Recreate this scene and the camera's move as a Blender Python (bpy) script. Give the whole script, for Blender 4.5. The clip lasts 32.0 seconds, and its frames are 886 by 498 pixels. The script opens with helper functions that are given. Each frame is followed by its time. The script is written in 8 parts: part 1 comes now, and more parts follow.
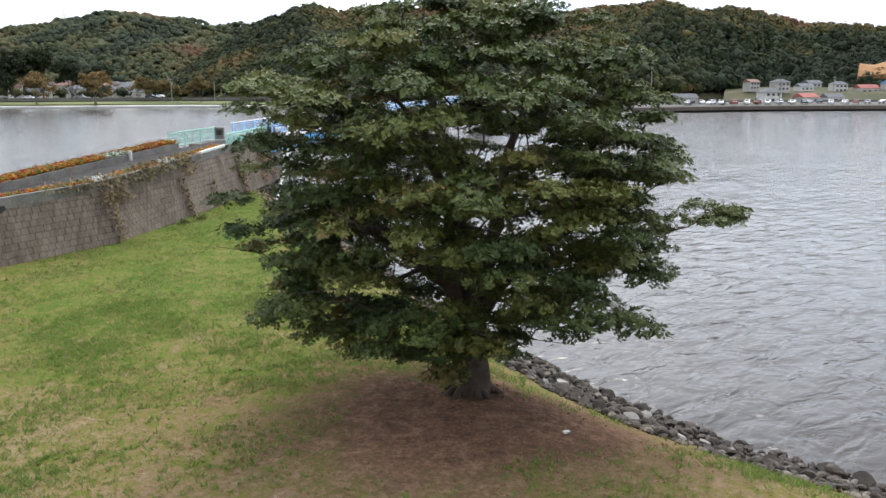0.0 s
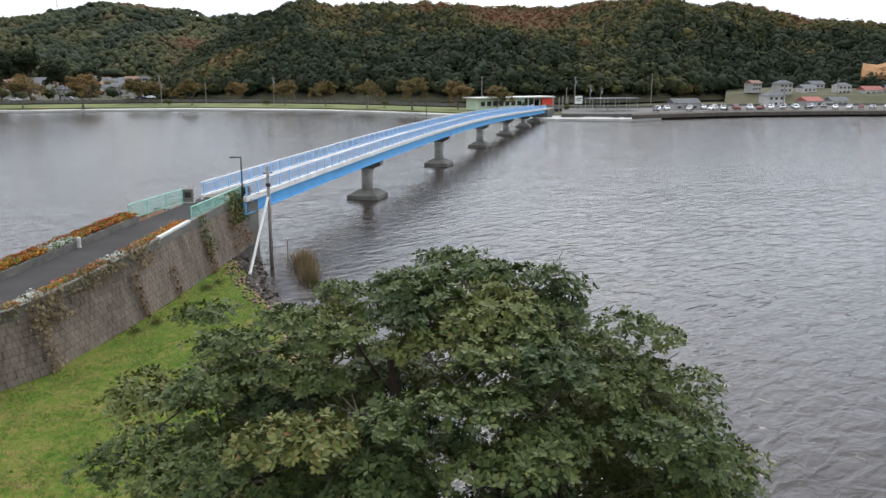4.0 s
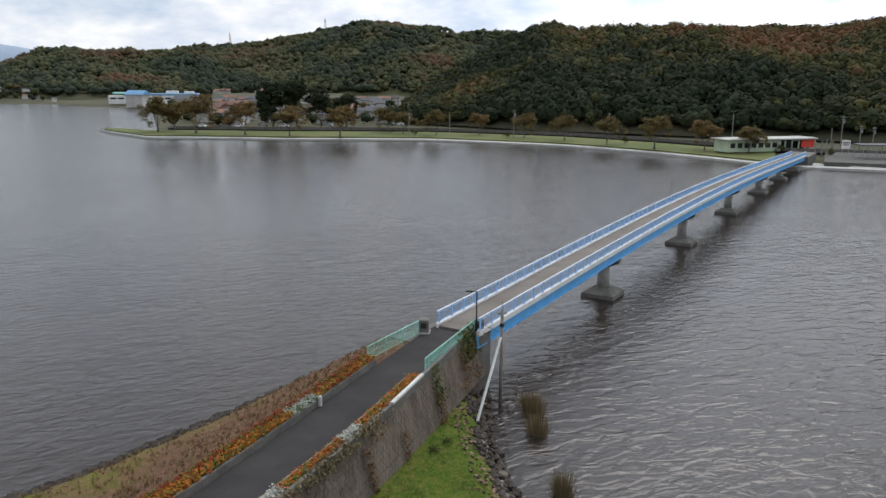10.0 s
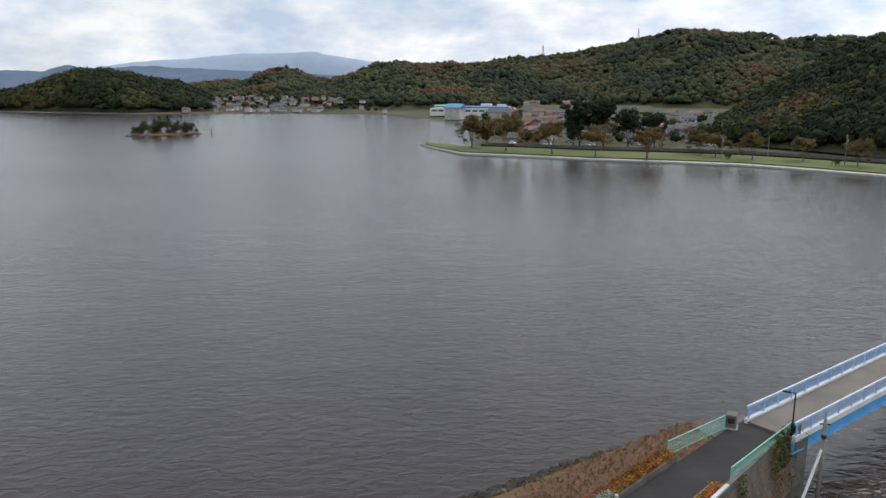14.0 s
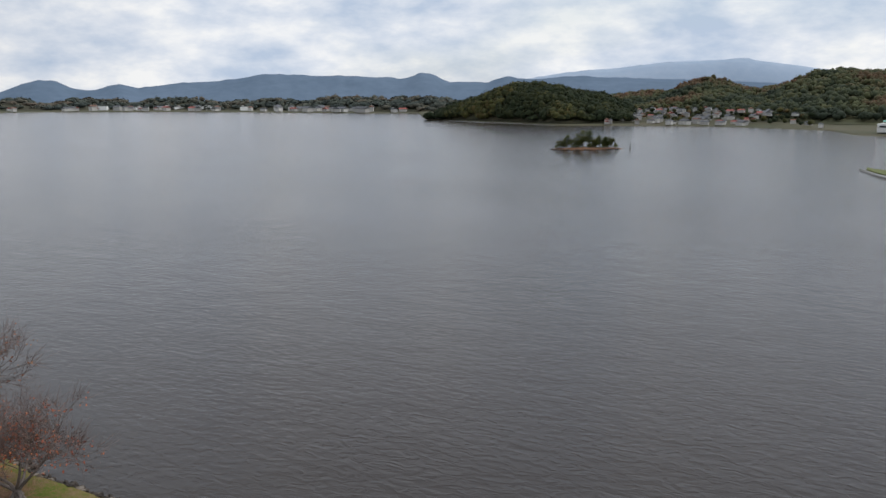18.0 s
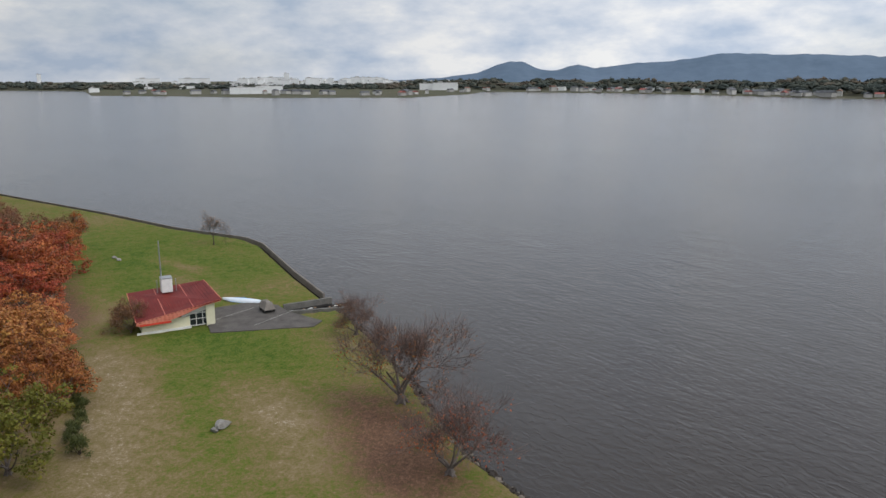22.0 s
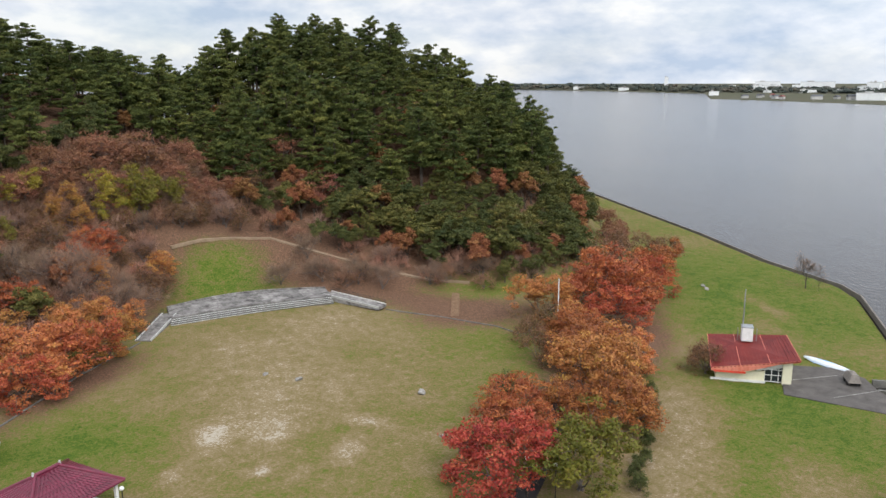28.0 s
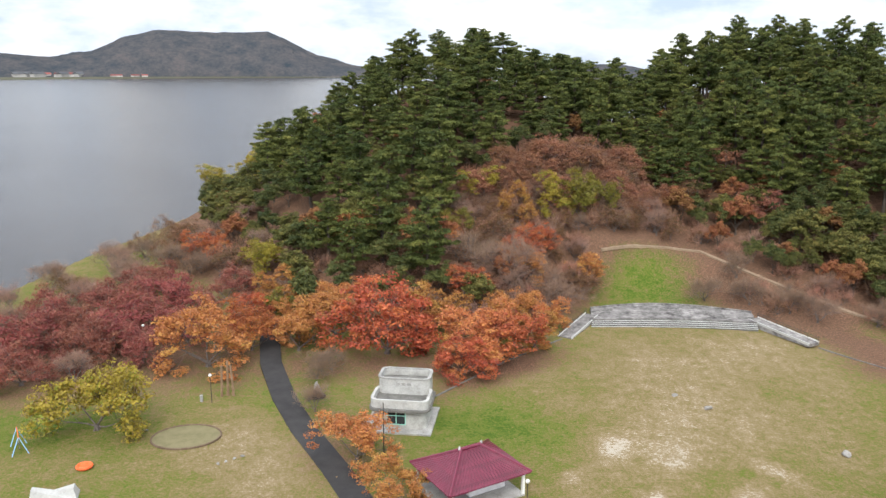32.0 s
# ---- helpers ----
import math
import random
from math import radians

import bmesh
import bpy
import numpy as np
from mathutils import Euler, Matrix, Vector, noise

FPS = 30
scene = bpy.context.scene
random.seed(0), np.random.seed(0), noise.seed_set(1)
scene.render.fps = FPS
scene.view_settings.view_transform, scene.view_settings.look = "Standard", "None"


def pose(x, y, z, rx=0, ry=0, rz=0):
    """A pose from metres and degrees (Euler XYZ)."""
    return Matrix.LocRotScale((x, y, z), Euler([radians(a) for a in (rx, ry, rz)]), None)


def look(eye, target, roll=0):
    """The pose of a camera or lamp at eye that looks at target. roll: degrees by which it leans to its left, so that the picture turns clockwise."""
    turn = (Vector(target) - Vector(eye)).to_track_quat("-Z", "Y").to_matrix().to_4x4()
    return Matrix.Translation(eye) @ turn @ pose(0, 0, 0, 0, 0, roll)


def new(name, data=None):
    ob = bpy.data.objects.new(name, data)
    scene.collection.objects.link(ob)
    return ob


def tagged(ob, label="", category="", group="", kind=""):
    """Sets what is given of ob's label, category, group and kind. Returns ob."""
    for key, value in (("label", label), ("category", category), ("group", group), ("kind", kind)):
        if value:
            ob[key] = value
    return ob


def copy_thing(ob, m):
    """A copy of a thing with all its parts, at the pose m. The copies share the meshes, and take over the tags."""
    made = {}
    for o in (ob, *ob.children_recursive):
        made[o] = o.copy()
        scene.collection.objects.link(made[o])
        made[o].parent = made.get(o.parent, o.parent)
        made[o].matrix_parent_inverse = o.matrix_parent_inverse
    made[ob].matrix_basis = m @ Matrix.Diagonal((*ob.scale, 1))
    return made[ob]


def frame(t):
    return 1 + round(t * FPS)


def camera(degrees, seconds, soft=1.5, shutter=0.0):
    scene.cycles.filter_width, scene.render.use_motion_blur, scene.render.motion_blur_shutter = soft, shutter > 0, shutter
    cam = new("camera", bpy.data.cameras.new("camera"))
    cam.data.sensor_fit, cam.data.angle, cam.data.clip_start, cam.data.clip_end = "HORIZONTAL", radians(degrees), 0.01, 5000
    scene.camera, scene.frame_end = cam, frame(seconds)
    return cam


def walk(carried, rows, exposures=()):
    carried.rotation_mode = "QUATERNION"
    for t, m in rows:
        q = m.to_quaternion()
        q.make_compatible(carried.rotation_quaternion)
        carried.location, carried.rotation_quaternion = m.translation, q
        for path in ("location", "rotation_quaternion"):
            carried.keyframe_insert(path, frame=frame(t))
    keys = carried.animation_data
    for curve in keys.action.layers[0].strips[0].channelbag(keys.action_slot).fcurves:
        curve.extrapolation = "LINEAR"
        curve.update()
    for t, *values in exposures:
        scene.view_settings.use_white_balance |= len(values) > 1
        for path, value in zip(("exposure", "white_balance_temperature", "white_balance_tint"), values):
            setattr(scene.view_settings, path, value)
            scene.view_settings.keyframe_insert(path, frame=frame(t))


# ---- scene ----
cam = camera(58.92, 32.0)
# seconds, place, then yaw, pitch and roll in degrees
PATH = [
    (0, 0.401, -11.144, 9.605, 0.005, -12.017, 0.049),
    (0.5, 0.446, -10.362, 10.069, -0.023, -12.089, -0.050),
    (1, 0.453, -9.533, 10.588, -0.018, -12.182, -0.123),
    (1.5, 0.530, -8.628, 11.134, 0.014, -12.310, -0.101),
    (2, 0.638, -7.663, 11.749, 0.102, -12.463, -0.006),
    (2.5, 0.798, -6.722, 12.438, 0.154, -12.558, 0.049),
    (3, 0.882, -5.833, 13.136, 0.189, -12.647, 0.052),
    (3.5, 0.884, -4.973, 13.851, 0.015, -12.705, 0.034),
    (4, 0.883, -4.105, 14.619, -0.196, -12.766, 0.095),
    (4.5, 0.858, -3.274, 15.373, -0.464, -12.818, 0.172),
    (6.5, 0.379, -0.733, 18.233, 0.462, -12.767, 0.467),
    (7, 0.305, -0.471, 19.059, 2.927, -12.723, 0.455),
    (7.5, 0.232, -0.289, 19.882, 4.894, -12.666, 0.532),
    (8, 0.162, -0.166, 20.717, 8.174, -12.555, 0.546),
    (8.5, 0.101, -0.075, 21.555, 10.992, -12.449, 0.422),
    (9, -0.000, 0.000, 22.400, 12.594, -12.395, 0.420),
    (9.5, -0.129, 0.073, 23.227, 14.792, -12.297, 0.325),
    (10, -0.238, 0.137, 23.955, 16.804, -12.223, 0.312),
    (10.5, -0.359, 0.203, 24.605, 18.996, -12.128, 0.362),
    (11, -0.493, 0.295, 25.241, 21.045, -12.062, 0.282),
    (11.5, -0.660, 0.379, 25.851, 23.088, -11.987, 0.311),
    (12, -0.875, 0.452, 26.450, 25.273, -11.933, 0.180),
    (12.5, -1.102, 0.523, 27.072, 27.501, -11.910, 0.211),
    (13, -1.309, 0.586, 27.713, 30.437, -11.864, 0.277),
    (13.5, -1.467, 0.632, 28.369, 34.685, -11.800, 0.193),
    (14, -1.578, 0.663, 29.049, 38.597, -11.780, 0.102),
    (14.5, -1.643, 0.686, 29.730, 42.063, -11.739, 0.032),
    (16.5, -1.750, 0.610, 32.254, 56.859, -11.497, -0.245),
    (17, -1.650, 0.688, 32.883, 60.754, -11.413, -0.225),
    (17.5, -1.535, 0.779, 33.517, 64.596, -11.316, -0.221),
    (18, -1.413, 0.880, 34.164, 68.312, -11.212, -0.259),
    (18.5, -1.291, 0.987, 34.832, 72.291, -11.158, -0.188),
    (19, -1.179, 1.093, 35.532, 76.274, -11.128, -0.240),
    (19.5, -1.073, 1.177, 36.247, 80.308, -11.032, -0.288),
    (20, -0.971, 1.250, 36.944, 84.404, -10.952, -0.305),
    (20.5, -0.880, 1.317, 37.633, 88.458, -10.885, -0.307),
    (21, -0.816, 1.395, 38.329, 92.454, -10.875, -0.285),
    (21.5, -0.779, 1.473, 39.062, 96.255, -10.820, -0.239),
    (22, -0.740, 1.534, 39.785, 99.859, -12.557, -0.205),
    (22.5, -0.689, 1.572, 40.486, 103.074, -12.999, -0.183),
    (23, -0.618, 1.586, 41.144, 106.410, -12.904, -0.201),
    (23.5, -0.560, 1.603, 41.762, 109.668, -12.822, -0.161),
    (24, -0.531, 1.605, 42.358, 113.085, -12.777, -0.152),
    (24.5, -0.534, 1.612, 42.958, 116.528, -12.660, -0.184),
    (26.5, -0.708, 1.617, 45.463, 129.429, -12.611, -0.236),
    (27, -0.726, 1.676, 46.120, 133.376, -12.564, -0.253),
    (27.5, -0.736, 1.754, 46.776, 137.723, -12.483, -0.225),
    (28, -0.771, 1.825, 47.436, 142.141, -12.395, -0.183),
    (28.5, -0.812, 1.907, 48.092, 146.410, -12.343, -0.189),
    (29, -0.853, 2.005, 48.722, 150.732, -12.233, -0.127),
    (29.5, -0.886, 2.118, 49.306, 155.193, -12.139, -0.041),
    (30, -0.911, 2.225, 49.841, 159.727, -12.097, 0.064),
    (30.5, -0.927, 2.301, 50.330, 164.169, -12.002, 0.148),
    (31, -0.960, 2.355, 50.788, 167.885, -11.972, 0.112),
    (31.5, -1.016, 2.408, 51.228, 170.858, -11.999, 0.141),
    (32, -1.073, 2.482, 51.673, 173.545, -13.041, 0.114),
]
EXPOSURES = [(0, 1.1), (1, 1.35), (2, 1.65), (3, 1.4), (4, 0.8), (4.5, 0.58), (7, 0.22), (9, 0.16), (14, 0.12), (19, -0.04), (21, -0.08), (24, 0.08), (27, 0.4), (28, 0.54), (30, 0.9), (32, 0.98)]
walk(cam, [(t, pose(x, y, z, 90 + pitch, 0, yaw) @ pose(0, 0, 0, 0, 0, roll)) for t, x, y, z, yaw, pitch, roll in PATH], EXPOSURES)

# ---- light ----
SUN_ELEV, SUN_TURN = radians(48), radians(10)
GLOW_ELEV = radians(16)


def links(tree, *pairs):
    for a, b in pairs:
        tree.links.new(a, b)


def make_world():
    world = bpy.data.worlds.new("overcast_sky")
    world.use_nodes = True
    tree = world.node_tree
    n = tree.nodes
    n.clear()
    out = n.new("ShaderNodeOutputWorld")
    back = n.new("ShaderNodeBackground")
    sky = n.new("ShaderNodeTexSky")
    sky.sky_type = "NISHITA"
    sky.sun_disc = False
    sky.sun_elevation, sky.sun_rotation = SUN_ELEV, SUN_TURN
    sky.air_density, sky.dust_density, sky.ozone_density = 1.0, 0.8, 2.0
    coord = n.new("ShaderNodeTexCoord")
    # clouds: stretched flat towards the horizon
    apart = n.new("ShaderNodeSeparateXYZ")
    lift = n.new("ShaderNodeMath")
    lift.operation, lift.inputs[1].default_value = "MULTIPLY", 2.5
    join = n.new("ShaderNodeCombineXYZ")
    big = n.new("ShaderNodeTexNoise")
    big.inputs["Scale"].default_value, big.inputs["Detail"].default_value, big.inputs["Roughness"].default_value = 2.6, 5, 0.5
    cover = n.new("ShaderNodeValToRGB")
    cover.color_ramp.elements[0].position, cover.color_ramp.elements[1].position = 0.30, 0.50
    cover.color_ramp.elements[0].color = (0.72, 0.72, 0.72, 1)
    puff = n.new("ShaderNodeTexNoise")
    puff.inputs["Scale"].default_value, puff.inputs["Detail"].default_value, puff.inputs["Roughness"].default_value = 9.0, 8, 0.56
    tone = n.new("ShaderNodeValToRGB")
    e = tone.color_ramp.elements
    e[0].position, e[0].color = 0.34, (4.6, 5.5, 6.9, 1)
    e[1].position, e[1].color = 0.64, (8.8, 8.85, 8.9, 1)
    mid = tone.color_ramp.elements.new(0.52)
    mid.color = (6.9, 7.35, 8.1, 1)
    mix = n.new("ShaderNodeMix")
    mix.data_type = "RGBA"
    links(tree, (coord.outputs["Generated"], apart.inputs[0]), (apart.outputs[0], join.inputs[0]), (apart.outputs[1], join.inputs[1]),
          (apart.outputs[2], lift.inputs[0]), (lift.outputs[0], join.inputs[2]), (join.outputs[0], big.inputs["Vector"]),
          (join.outputs[0], puff.inputs["Vector"]), (big.outputs[0], cover.inputs[0]), (puff.outputs[0], tone.inputs[0]),
          (cover.outputs[0], mix.inputs[0]), (sky.outputs[0], mix.inputs[6]), (tone.outputs[0], mix.inputs[7]),
          (mix.outputs[2], back.inputs[0]), (back.outputs[0], out.inputs[0]))
    # an overcast dome is brightest overhead
    dome = n.new("ShaderNodeMapRange")
    dome.inputs[1].default_value, dome.inputs[2].default_value, dome.inputs[3].default_value, dome.inputs[4].default_value = 0.10, 1.0, 0.108, 0.150
    # thin cloud glows below the veiled sun
    toward = n.new("ShaderNodeVectorMath")
    toward.operation = "DOT_PRODUCT"
    toward.inputs[1].default_value = (math.sin(SUN_TURN) * math.cos(GLOW_ELEV), math.cos(SUN_TURN) * math.cos(GLOW_ELEV), math.sin(GLOW_ELEV))
    floor_at = n.new("ShaderNodeMath")
    floor_at.operation, floor_at.inputs[1].default_value = "MAXIMUM", 0.0
    falloff = n.new("ShaderNodeMath")
    falloff.operation, falloff.inputs[1].default_value = "POWER", 12.0
    glow = n.new("ShaderNodeMath")
    glow.operation, glow.inputs[1].default_value = "MULTIPLY_ADD", 0.55
    side = n.new("ShaderNodeMapRange")
    side.inputs[1].default_value, side.inputs[2].default_value, side.inputs[3].default_value, side.inputs[4].default_value = -0.75, -0.05, 0.72, 0.98
    links(tree, (toward.outputs["Value"], side.inputs[0]), (side.outputs[0], glow.inputs[2]))
    strength = n.new("ShaderNodeMath")
    strength.operation = "MULTIPLY"
    links(tree, (coord.outputs["Generated"], toward.inputs[0]), (toward.outputs["Value"], floor_at.inputs[0]), (floor_at.outputs[0], falloff.inputs[0]), (falloff.outputs[0], glow.inputs[0]),
          (apart.outputs[2], dome.inputs[0]), (dome.outputs[0], strength.inputs[0]), (glow.outputs[0], strength.inputs[1]), (strength.outputs[0], back.inputs[1]))
    scene.world = world


make_world()
lamp = bpy.data.lights.new("sun", "SUN")
lamp.energy, lamp.angle, lamp.color = 1.3, radians(28), (1.0, 0.96, 0.91)
sun = new("sun", lamp)
sun.matrix_world = look((math.sin(SUN_TURN) * math.cos(SUN_ELEV) * 100, math.cos(SUN_TURN) * math.cos(SUN_ELEV) * 100, math.sin(SUN_ELEV) * 100), (0, 0, 0))
# ---- materials ----
def node(tree, kind, **values):
    nd = tree.nodes.new(kind)
    for key, value in values.items():
        nd.inputs[key.replace("_", " ")].default_value = value
    return nd


def ramp(tree, stops):
    nd = tree.nodes.new("ShaderNodeValToRGB")
    els = nd.color_ramp.elements
    while len(els) < len(stops):
        els.new(0.5)
    for el, (at, col) in zip(els, stops):
        el.position, el.color = at, (*col, 1)
    return nd


def rgb(c):
    return c if len(c) == 4 else (*c, 1)


def surface(name, dark, light, scale=3.0, fine=40.0, rough=0.8, metal=0.0, bump=0.3, depth=0.02, spot=None, vary=0.0, spec=0.3, stretch=None):
    """Two scales of noise between two colours, a third colour for stains, fine relief."""
    m = bpy.data.materials.new(name)
    m.use_nodes = True
    t = m.node_tree
    bsdf = t.nodes["Principled BSDF"]
    bsdf.inputs["Roughness"].default_value, bsdf.inputs["Metallic"].default_value = rough, metal
    bsdf.inputs["Specular IOR Level"].default_value = spec
    co = t.nodes.new("ShaderNodeTexCoord")
    a = node(t, "ShaderNodeTexNoise", Scale=scale, Detail=6.0, Roughness=0.6)
    b = node(t, "ShaderNodeTexNoise", Scale=fine, Detail=4.0, Roughness=0.65)
    add = t.nodes.new("ShaderNodeMath")
    add.operation = "MULTIPLY_ADD"
    add.inputs[1].default_value = 0.45
    sub = t.nodes.new("ShaderNodeMath")
    sub.operation, sub.inputs[1].default_value = "MULTIPLY", 0.62
    where = co.outputs["Object"]
    if stretch:
        place = t.nodes.new("ShaderNodeNewGeometry")
        mp = t.nodes.new("ShaderNodeMapping")
        mp.inputs["Scale"].default_value = stretch
        links(t, (place.outputs["Position"], mp.inputs[0]))
        where = mp.outputs[0]
    links(t, (where, a.inputs["Vector"]), (where, b.inputs["Vector"]), (a.outputs[0], sub.inputs[0]),
          (b.outputs[0], add.inputs[0]), (sub.outputs[0], add.inputs[2]))
    stops = [(0.38, dark), (0.68, light)]
    if spot:
        stops = [(0.30, spot), (0.42, dark), (0.68, light)]
    cr = ramp(t, stops)
    links(t, (add.outputs[0], cr.inputs[0]))
    colour = cr.outputs[0]
    if vary:
        info = t.nodes.new("ShaderNodeObjectInfo")
        hsv = t.nodes.new("ShaderNodeHueSaturation")
        span = t.nodes.new("ShaderNodeMapRange")
        span.inputs[3].default_value, span.inputs[4].default_value = 1 - vary, 1 + vary
        links(t, (info.outputs["Random"], span.inputs[0]), (span.outputs[0], hsv.inputs["Value"]), (colour, hsv.inputs["Color"]))
        colour = hsv.outputs[0]
    links(t, (colour, bsdf.inputs["Base Color"]))
    if bump:
        bp = t.nodes.new("ShaderNodeBump")
        bp.inputs["Strength"].default_value, bp.inputs["Distance"].default_value = bump, depth
        links(t, (add.outputs[0], bp.inputs["Height"]), (bp.outputs[0], bsdf.inputs["Normal"]))
    return m


def foliage(name, stops, rough=0.55, through_light=0.18, tint=False, vary=0.18):
    """Leaves: a colour for each clump or, with tint, for each crown, that varies from leaf to leaf and from tree to tree."""
    m = bpy.data.materials.new(name)
    m.use_nodes = True
    t = m.node_tree
    bsdf, out = t.nodes["Principled BSDF"], t.nodes["Material Output"]
    bsdf.inputs["Roughness"].default_value = rough
    bsdf.inputs["Specular IOR Level"].default_value = 0.25
    geo = t.nodes.new("ShaderNodeNewGeometry")
    own = 0.14 if tint else 0.34
    at = t.nodes.new("ShaderNodeAttribute")
    at.attribute_name = "tint"
    mad = t.nodes.new("ShaderNodeMath")
    mad.operation = "MULTIPLY_ADD"
    mad.inputs[1].default_value = own
    off = t.nodes.new("ShaderNodeMath")
    off.operation, off.inputs[1].default_value = "SUBTRACT", own / 2
    links(t, (geo.outputs["Random Per Island"], mad.inputs[0]), (at.outputs["Fac"], off.inputs[0]), (off.outputs[0], mad.inputs[2]))
    source = mad.outputs[0]
    cr = ramp(t, stops)
    info = t.nodes.new("ShaderNodeObjectInfo")
    hsv = t.nodes.new("ShaderNodeHueSaturation")
    span = t.nodes.new("ShaderNodeMapRange")
    span.inputs[3].default_value, span.inputs[4].default_value = 1 - vary, 1 + vary
    hue = t.nodes.new("ShaderNodeMapRange")
    hue.inputs[3].default_value, hue.inputs[4].default_value = 0.5 + 0.07 * vary, 0.5 - 0.07 * vary
    links(t, (info.outputs["Random"], hue.inputs[0]), (hue.outputs[0], hsv.inputs["Hue"]))
    tr = t.nodes.new("ShaderNodeBsdfTranslucent")
    mx = t.nodes.new("ShaderNodeMixShader")
    mx.inputs[0].default_value = through_light
    links(t, (source, cr.inputs[0]), (info.outputs["Random"], span.inputs[0]), (span.outputs[0], hsv.inputs["Value"]), (cr.outputs[0], hsv.inputs["Color"]),
          (hsv.outputs[0], bsdf.inputs["Base Color"]), (hsv.outputs[0], tr.inputs[0]), (bsdf.outputs[0], mx.inputs[1]), (tr.outputs[0], mx.inputs[2]),
          (mx.outputs[0], out.inputs[0]))
    return m


def water_material():
    """Brown lake water: wind waves on the open eastern side, calmer in the lee."""
    m = bpy.data.materials.new("lake_water")
    m.use_nodes = True
    t = m.node_tree
    bsdf = t.nodes["Principled BSDF"]
    bsdf.inputs["Base Color"].default_value = (0.030, 0.023, 0.019, 1)
    bsdf.inputs["Roughness"].default_value = 0.15
    bsdf.inputs["IOR"].default_value = 1.333
    co = t.nodes.new("ShaderNodeTexCoord")
    mp = t.nodes.new("ShaderNodeMapping")
    turned = t.nodes.new("ShaderNodeMapping")
    turned.inputs["Rotation"].default_value = (0, 0, radians(-42))
    mp.inputs["Scale"].default_value = (0.52, 1.0, 1.0)
    small = node(t, "ShaderNodeTexNoise", Scale=2.6, Detail=4.0, Roughness=0.6, Distortion=0.4)
    wave = node(t, "ShaderNodeTexNoise", Scale=1.05, Detail=2.5, Roughness=0.5, Distortion=0.7)
    swell = node(t, "ShaderNodeTexNoise", Scale=0.17, Detail=2.0, Roughness=0.5)
    gust = node(t, "ShaderNodeTexNoise", Scale=0.012, Detail=4.0, Roughness=0.55)
    split = t.nodes.new("ShaderNodeSeparateXYZ")
    lee = t.nodes.new("ShaderNodeMapRange")
    lee.inputs[1].default_value, lee.inputs[2].default_value, lee.inputs[3].default_value, lee.inputs[4].default_value = -60, 5, 0.6, 1.0
    amp = t.nodes.new("ShaderNodeMapRange")
    amp.inputs[1].default_value, amp.inputs[2].default_value, amp.inputs[3].default_value, amp.inputs[4].default_value = 0.36, 0.64, 0.7, 1.0
    both = t.nodes.new("ShaderNodeMath")
    both.operation = "MULTIPLY"
    links(t, (co.outputs["Object"], turned.inputs[0]), (turned.outputs[0], mp.inputs[0]), (co.outputs["Object"], gust.inputs["Vector"]), (gust.outputs[0], amp.inputs[0]), (co.outputs["Object"], split.inputs[0]),
          (split.outputs[0], lee.inputs[0]), (amp.outputs[0], both.inputs[0]), (lee.outputs[0], both.inputs[1]))
    last = None
    for tex, distance in ((swell, 0.24), (wave, 0.22), (small, 0.055)):
        bump = t.nodes.new("ShaderNodeBump")
        bump.inputs["Distance"].default_value = distance
        links(t, (mp.outputs[0], tex.inputs["Vector"]), (tex.outputs[0], bump.inputs["Height"]), (both.outputs[0], bump.inputs["Strength"]))
        if last:
            links(t, (last.outputs[0], bump.inputs["Normal"]))
        last = bump
    links(t, (last.outputs[0], bsdf.inputs["Normal"]))
    return m


def grass_material():
    """Lawn: green, dry and bare patches, from large and small noise."""
    m = bpy.data.materials.new("lawn")
    m.use_nodes = True
    t = m.node_tree
    bsdf = t.nodes["Principled BSDF"]
    bsdf.inputs["Roughness"].default_value = 0.95
    bsdf.inputs["Specular IOR Level"].default_value = 0.1
    co = t.nodes.new("ShaderNodeTexCoord")
    big = node(t, "ShaderNodeTexNoise", Scale=0.045, Detail=5.0, Roughness=0.6)
    mid = node(t, "ShaderNodeTexNoise", Scale=0.6, Detail=6.0, Roughness=0.65)
    fine = node(t, "ShaderNodeTexNoise", Scale=9.0, Detail=4.0, Roughness=0.7)
    vein = node(t, "ShaderNodeTexNoise", Scale=2.6, Detail=5.0, Roughness=0.7)
    at = t.nodes.new("ShaderNodeAttribute")
    at.attribute_name = "dry"
    lit = t.nodes.new("ShaderNodeAttribute")
    lit.attribute_name = "litter"

    def blend(weight, source, base):
        """base + weight * (source - 0.5)"""
        a = t.nodes.new("ShaderNodeMath")
        a.operation, a.inputs[1].default_value = "SUBTRACT", 0.5
        b = t.nodes.new("ShaderNodeMath")
        b.operation, b.inputs[1].default_value = "MULTIPLY_ADD", weight
        links(t, (source, a.inputs[0]), (a.outputs[0], b.inputs[0]), (base, b.inputs[2]))
        return b.outputs[0]

    for nd in (big, mid, fine, vein):
        links(t, (co.outputs["Object"], nd.inputs["Vector"]))
    value = blend(1.15, fine.outputs[0], blend(1.3, vein.outputs[0], blend(0.85, mid.outputs[0], blend(0.8, big.outputs[0], at.outputs["Fac"]))))
    cr = ramp(t, [(0.0, (0.048, 0.092, 0.011)), (0.22, (0.100, 0.135, 0.020)), (0.40, (0.150, 0.132, 0.038)), (0.56, (0.190, 0.142, 0.066)), (0.86, (0.265, 0.200, 0.115)), (1.0, (0.42, 0.365, 0.285))])
    fallen = ramp(t, [(0.25, (0.058, 0.038, 0.027)), (0.5, (0.145, 0.080, 0.050)), (0.75, (0.25, 0.150, 0.095))])
    share = t.nodes.new("ShaderNodeMapRange")
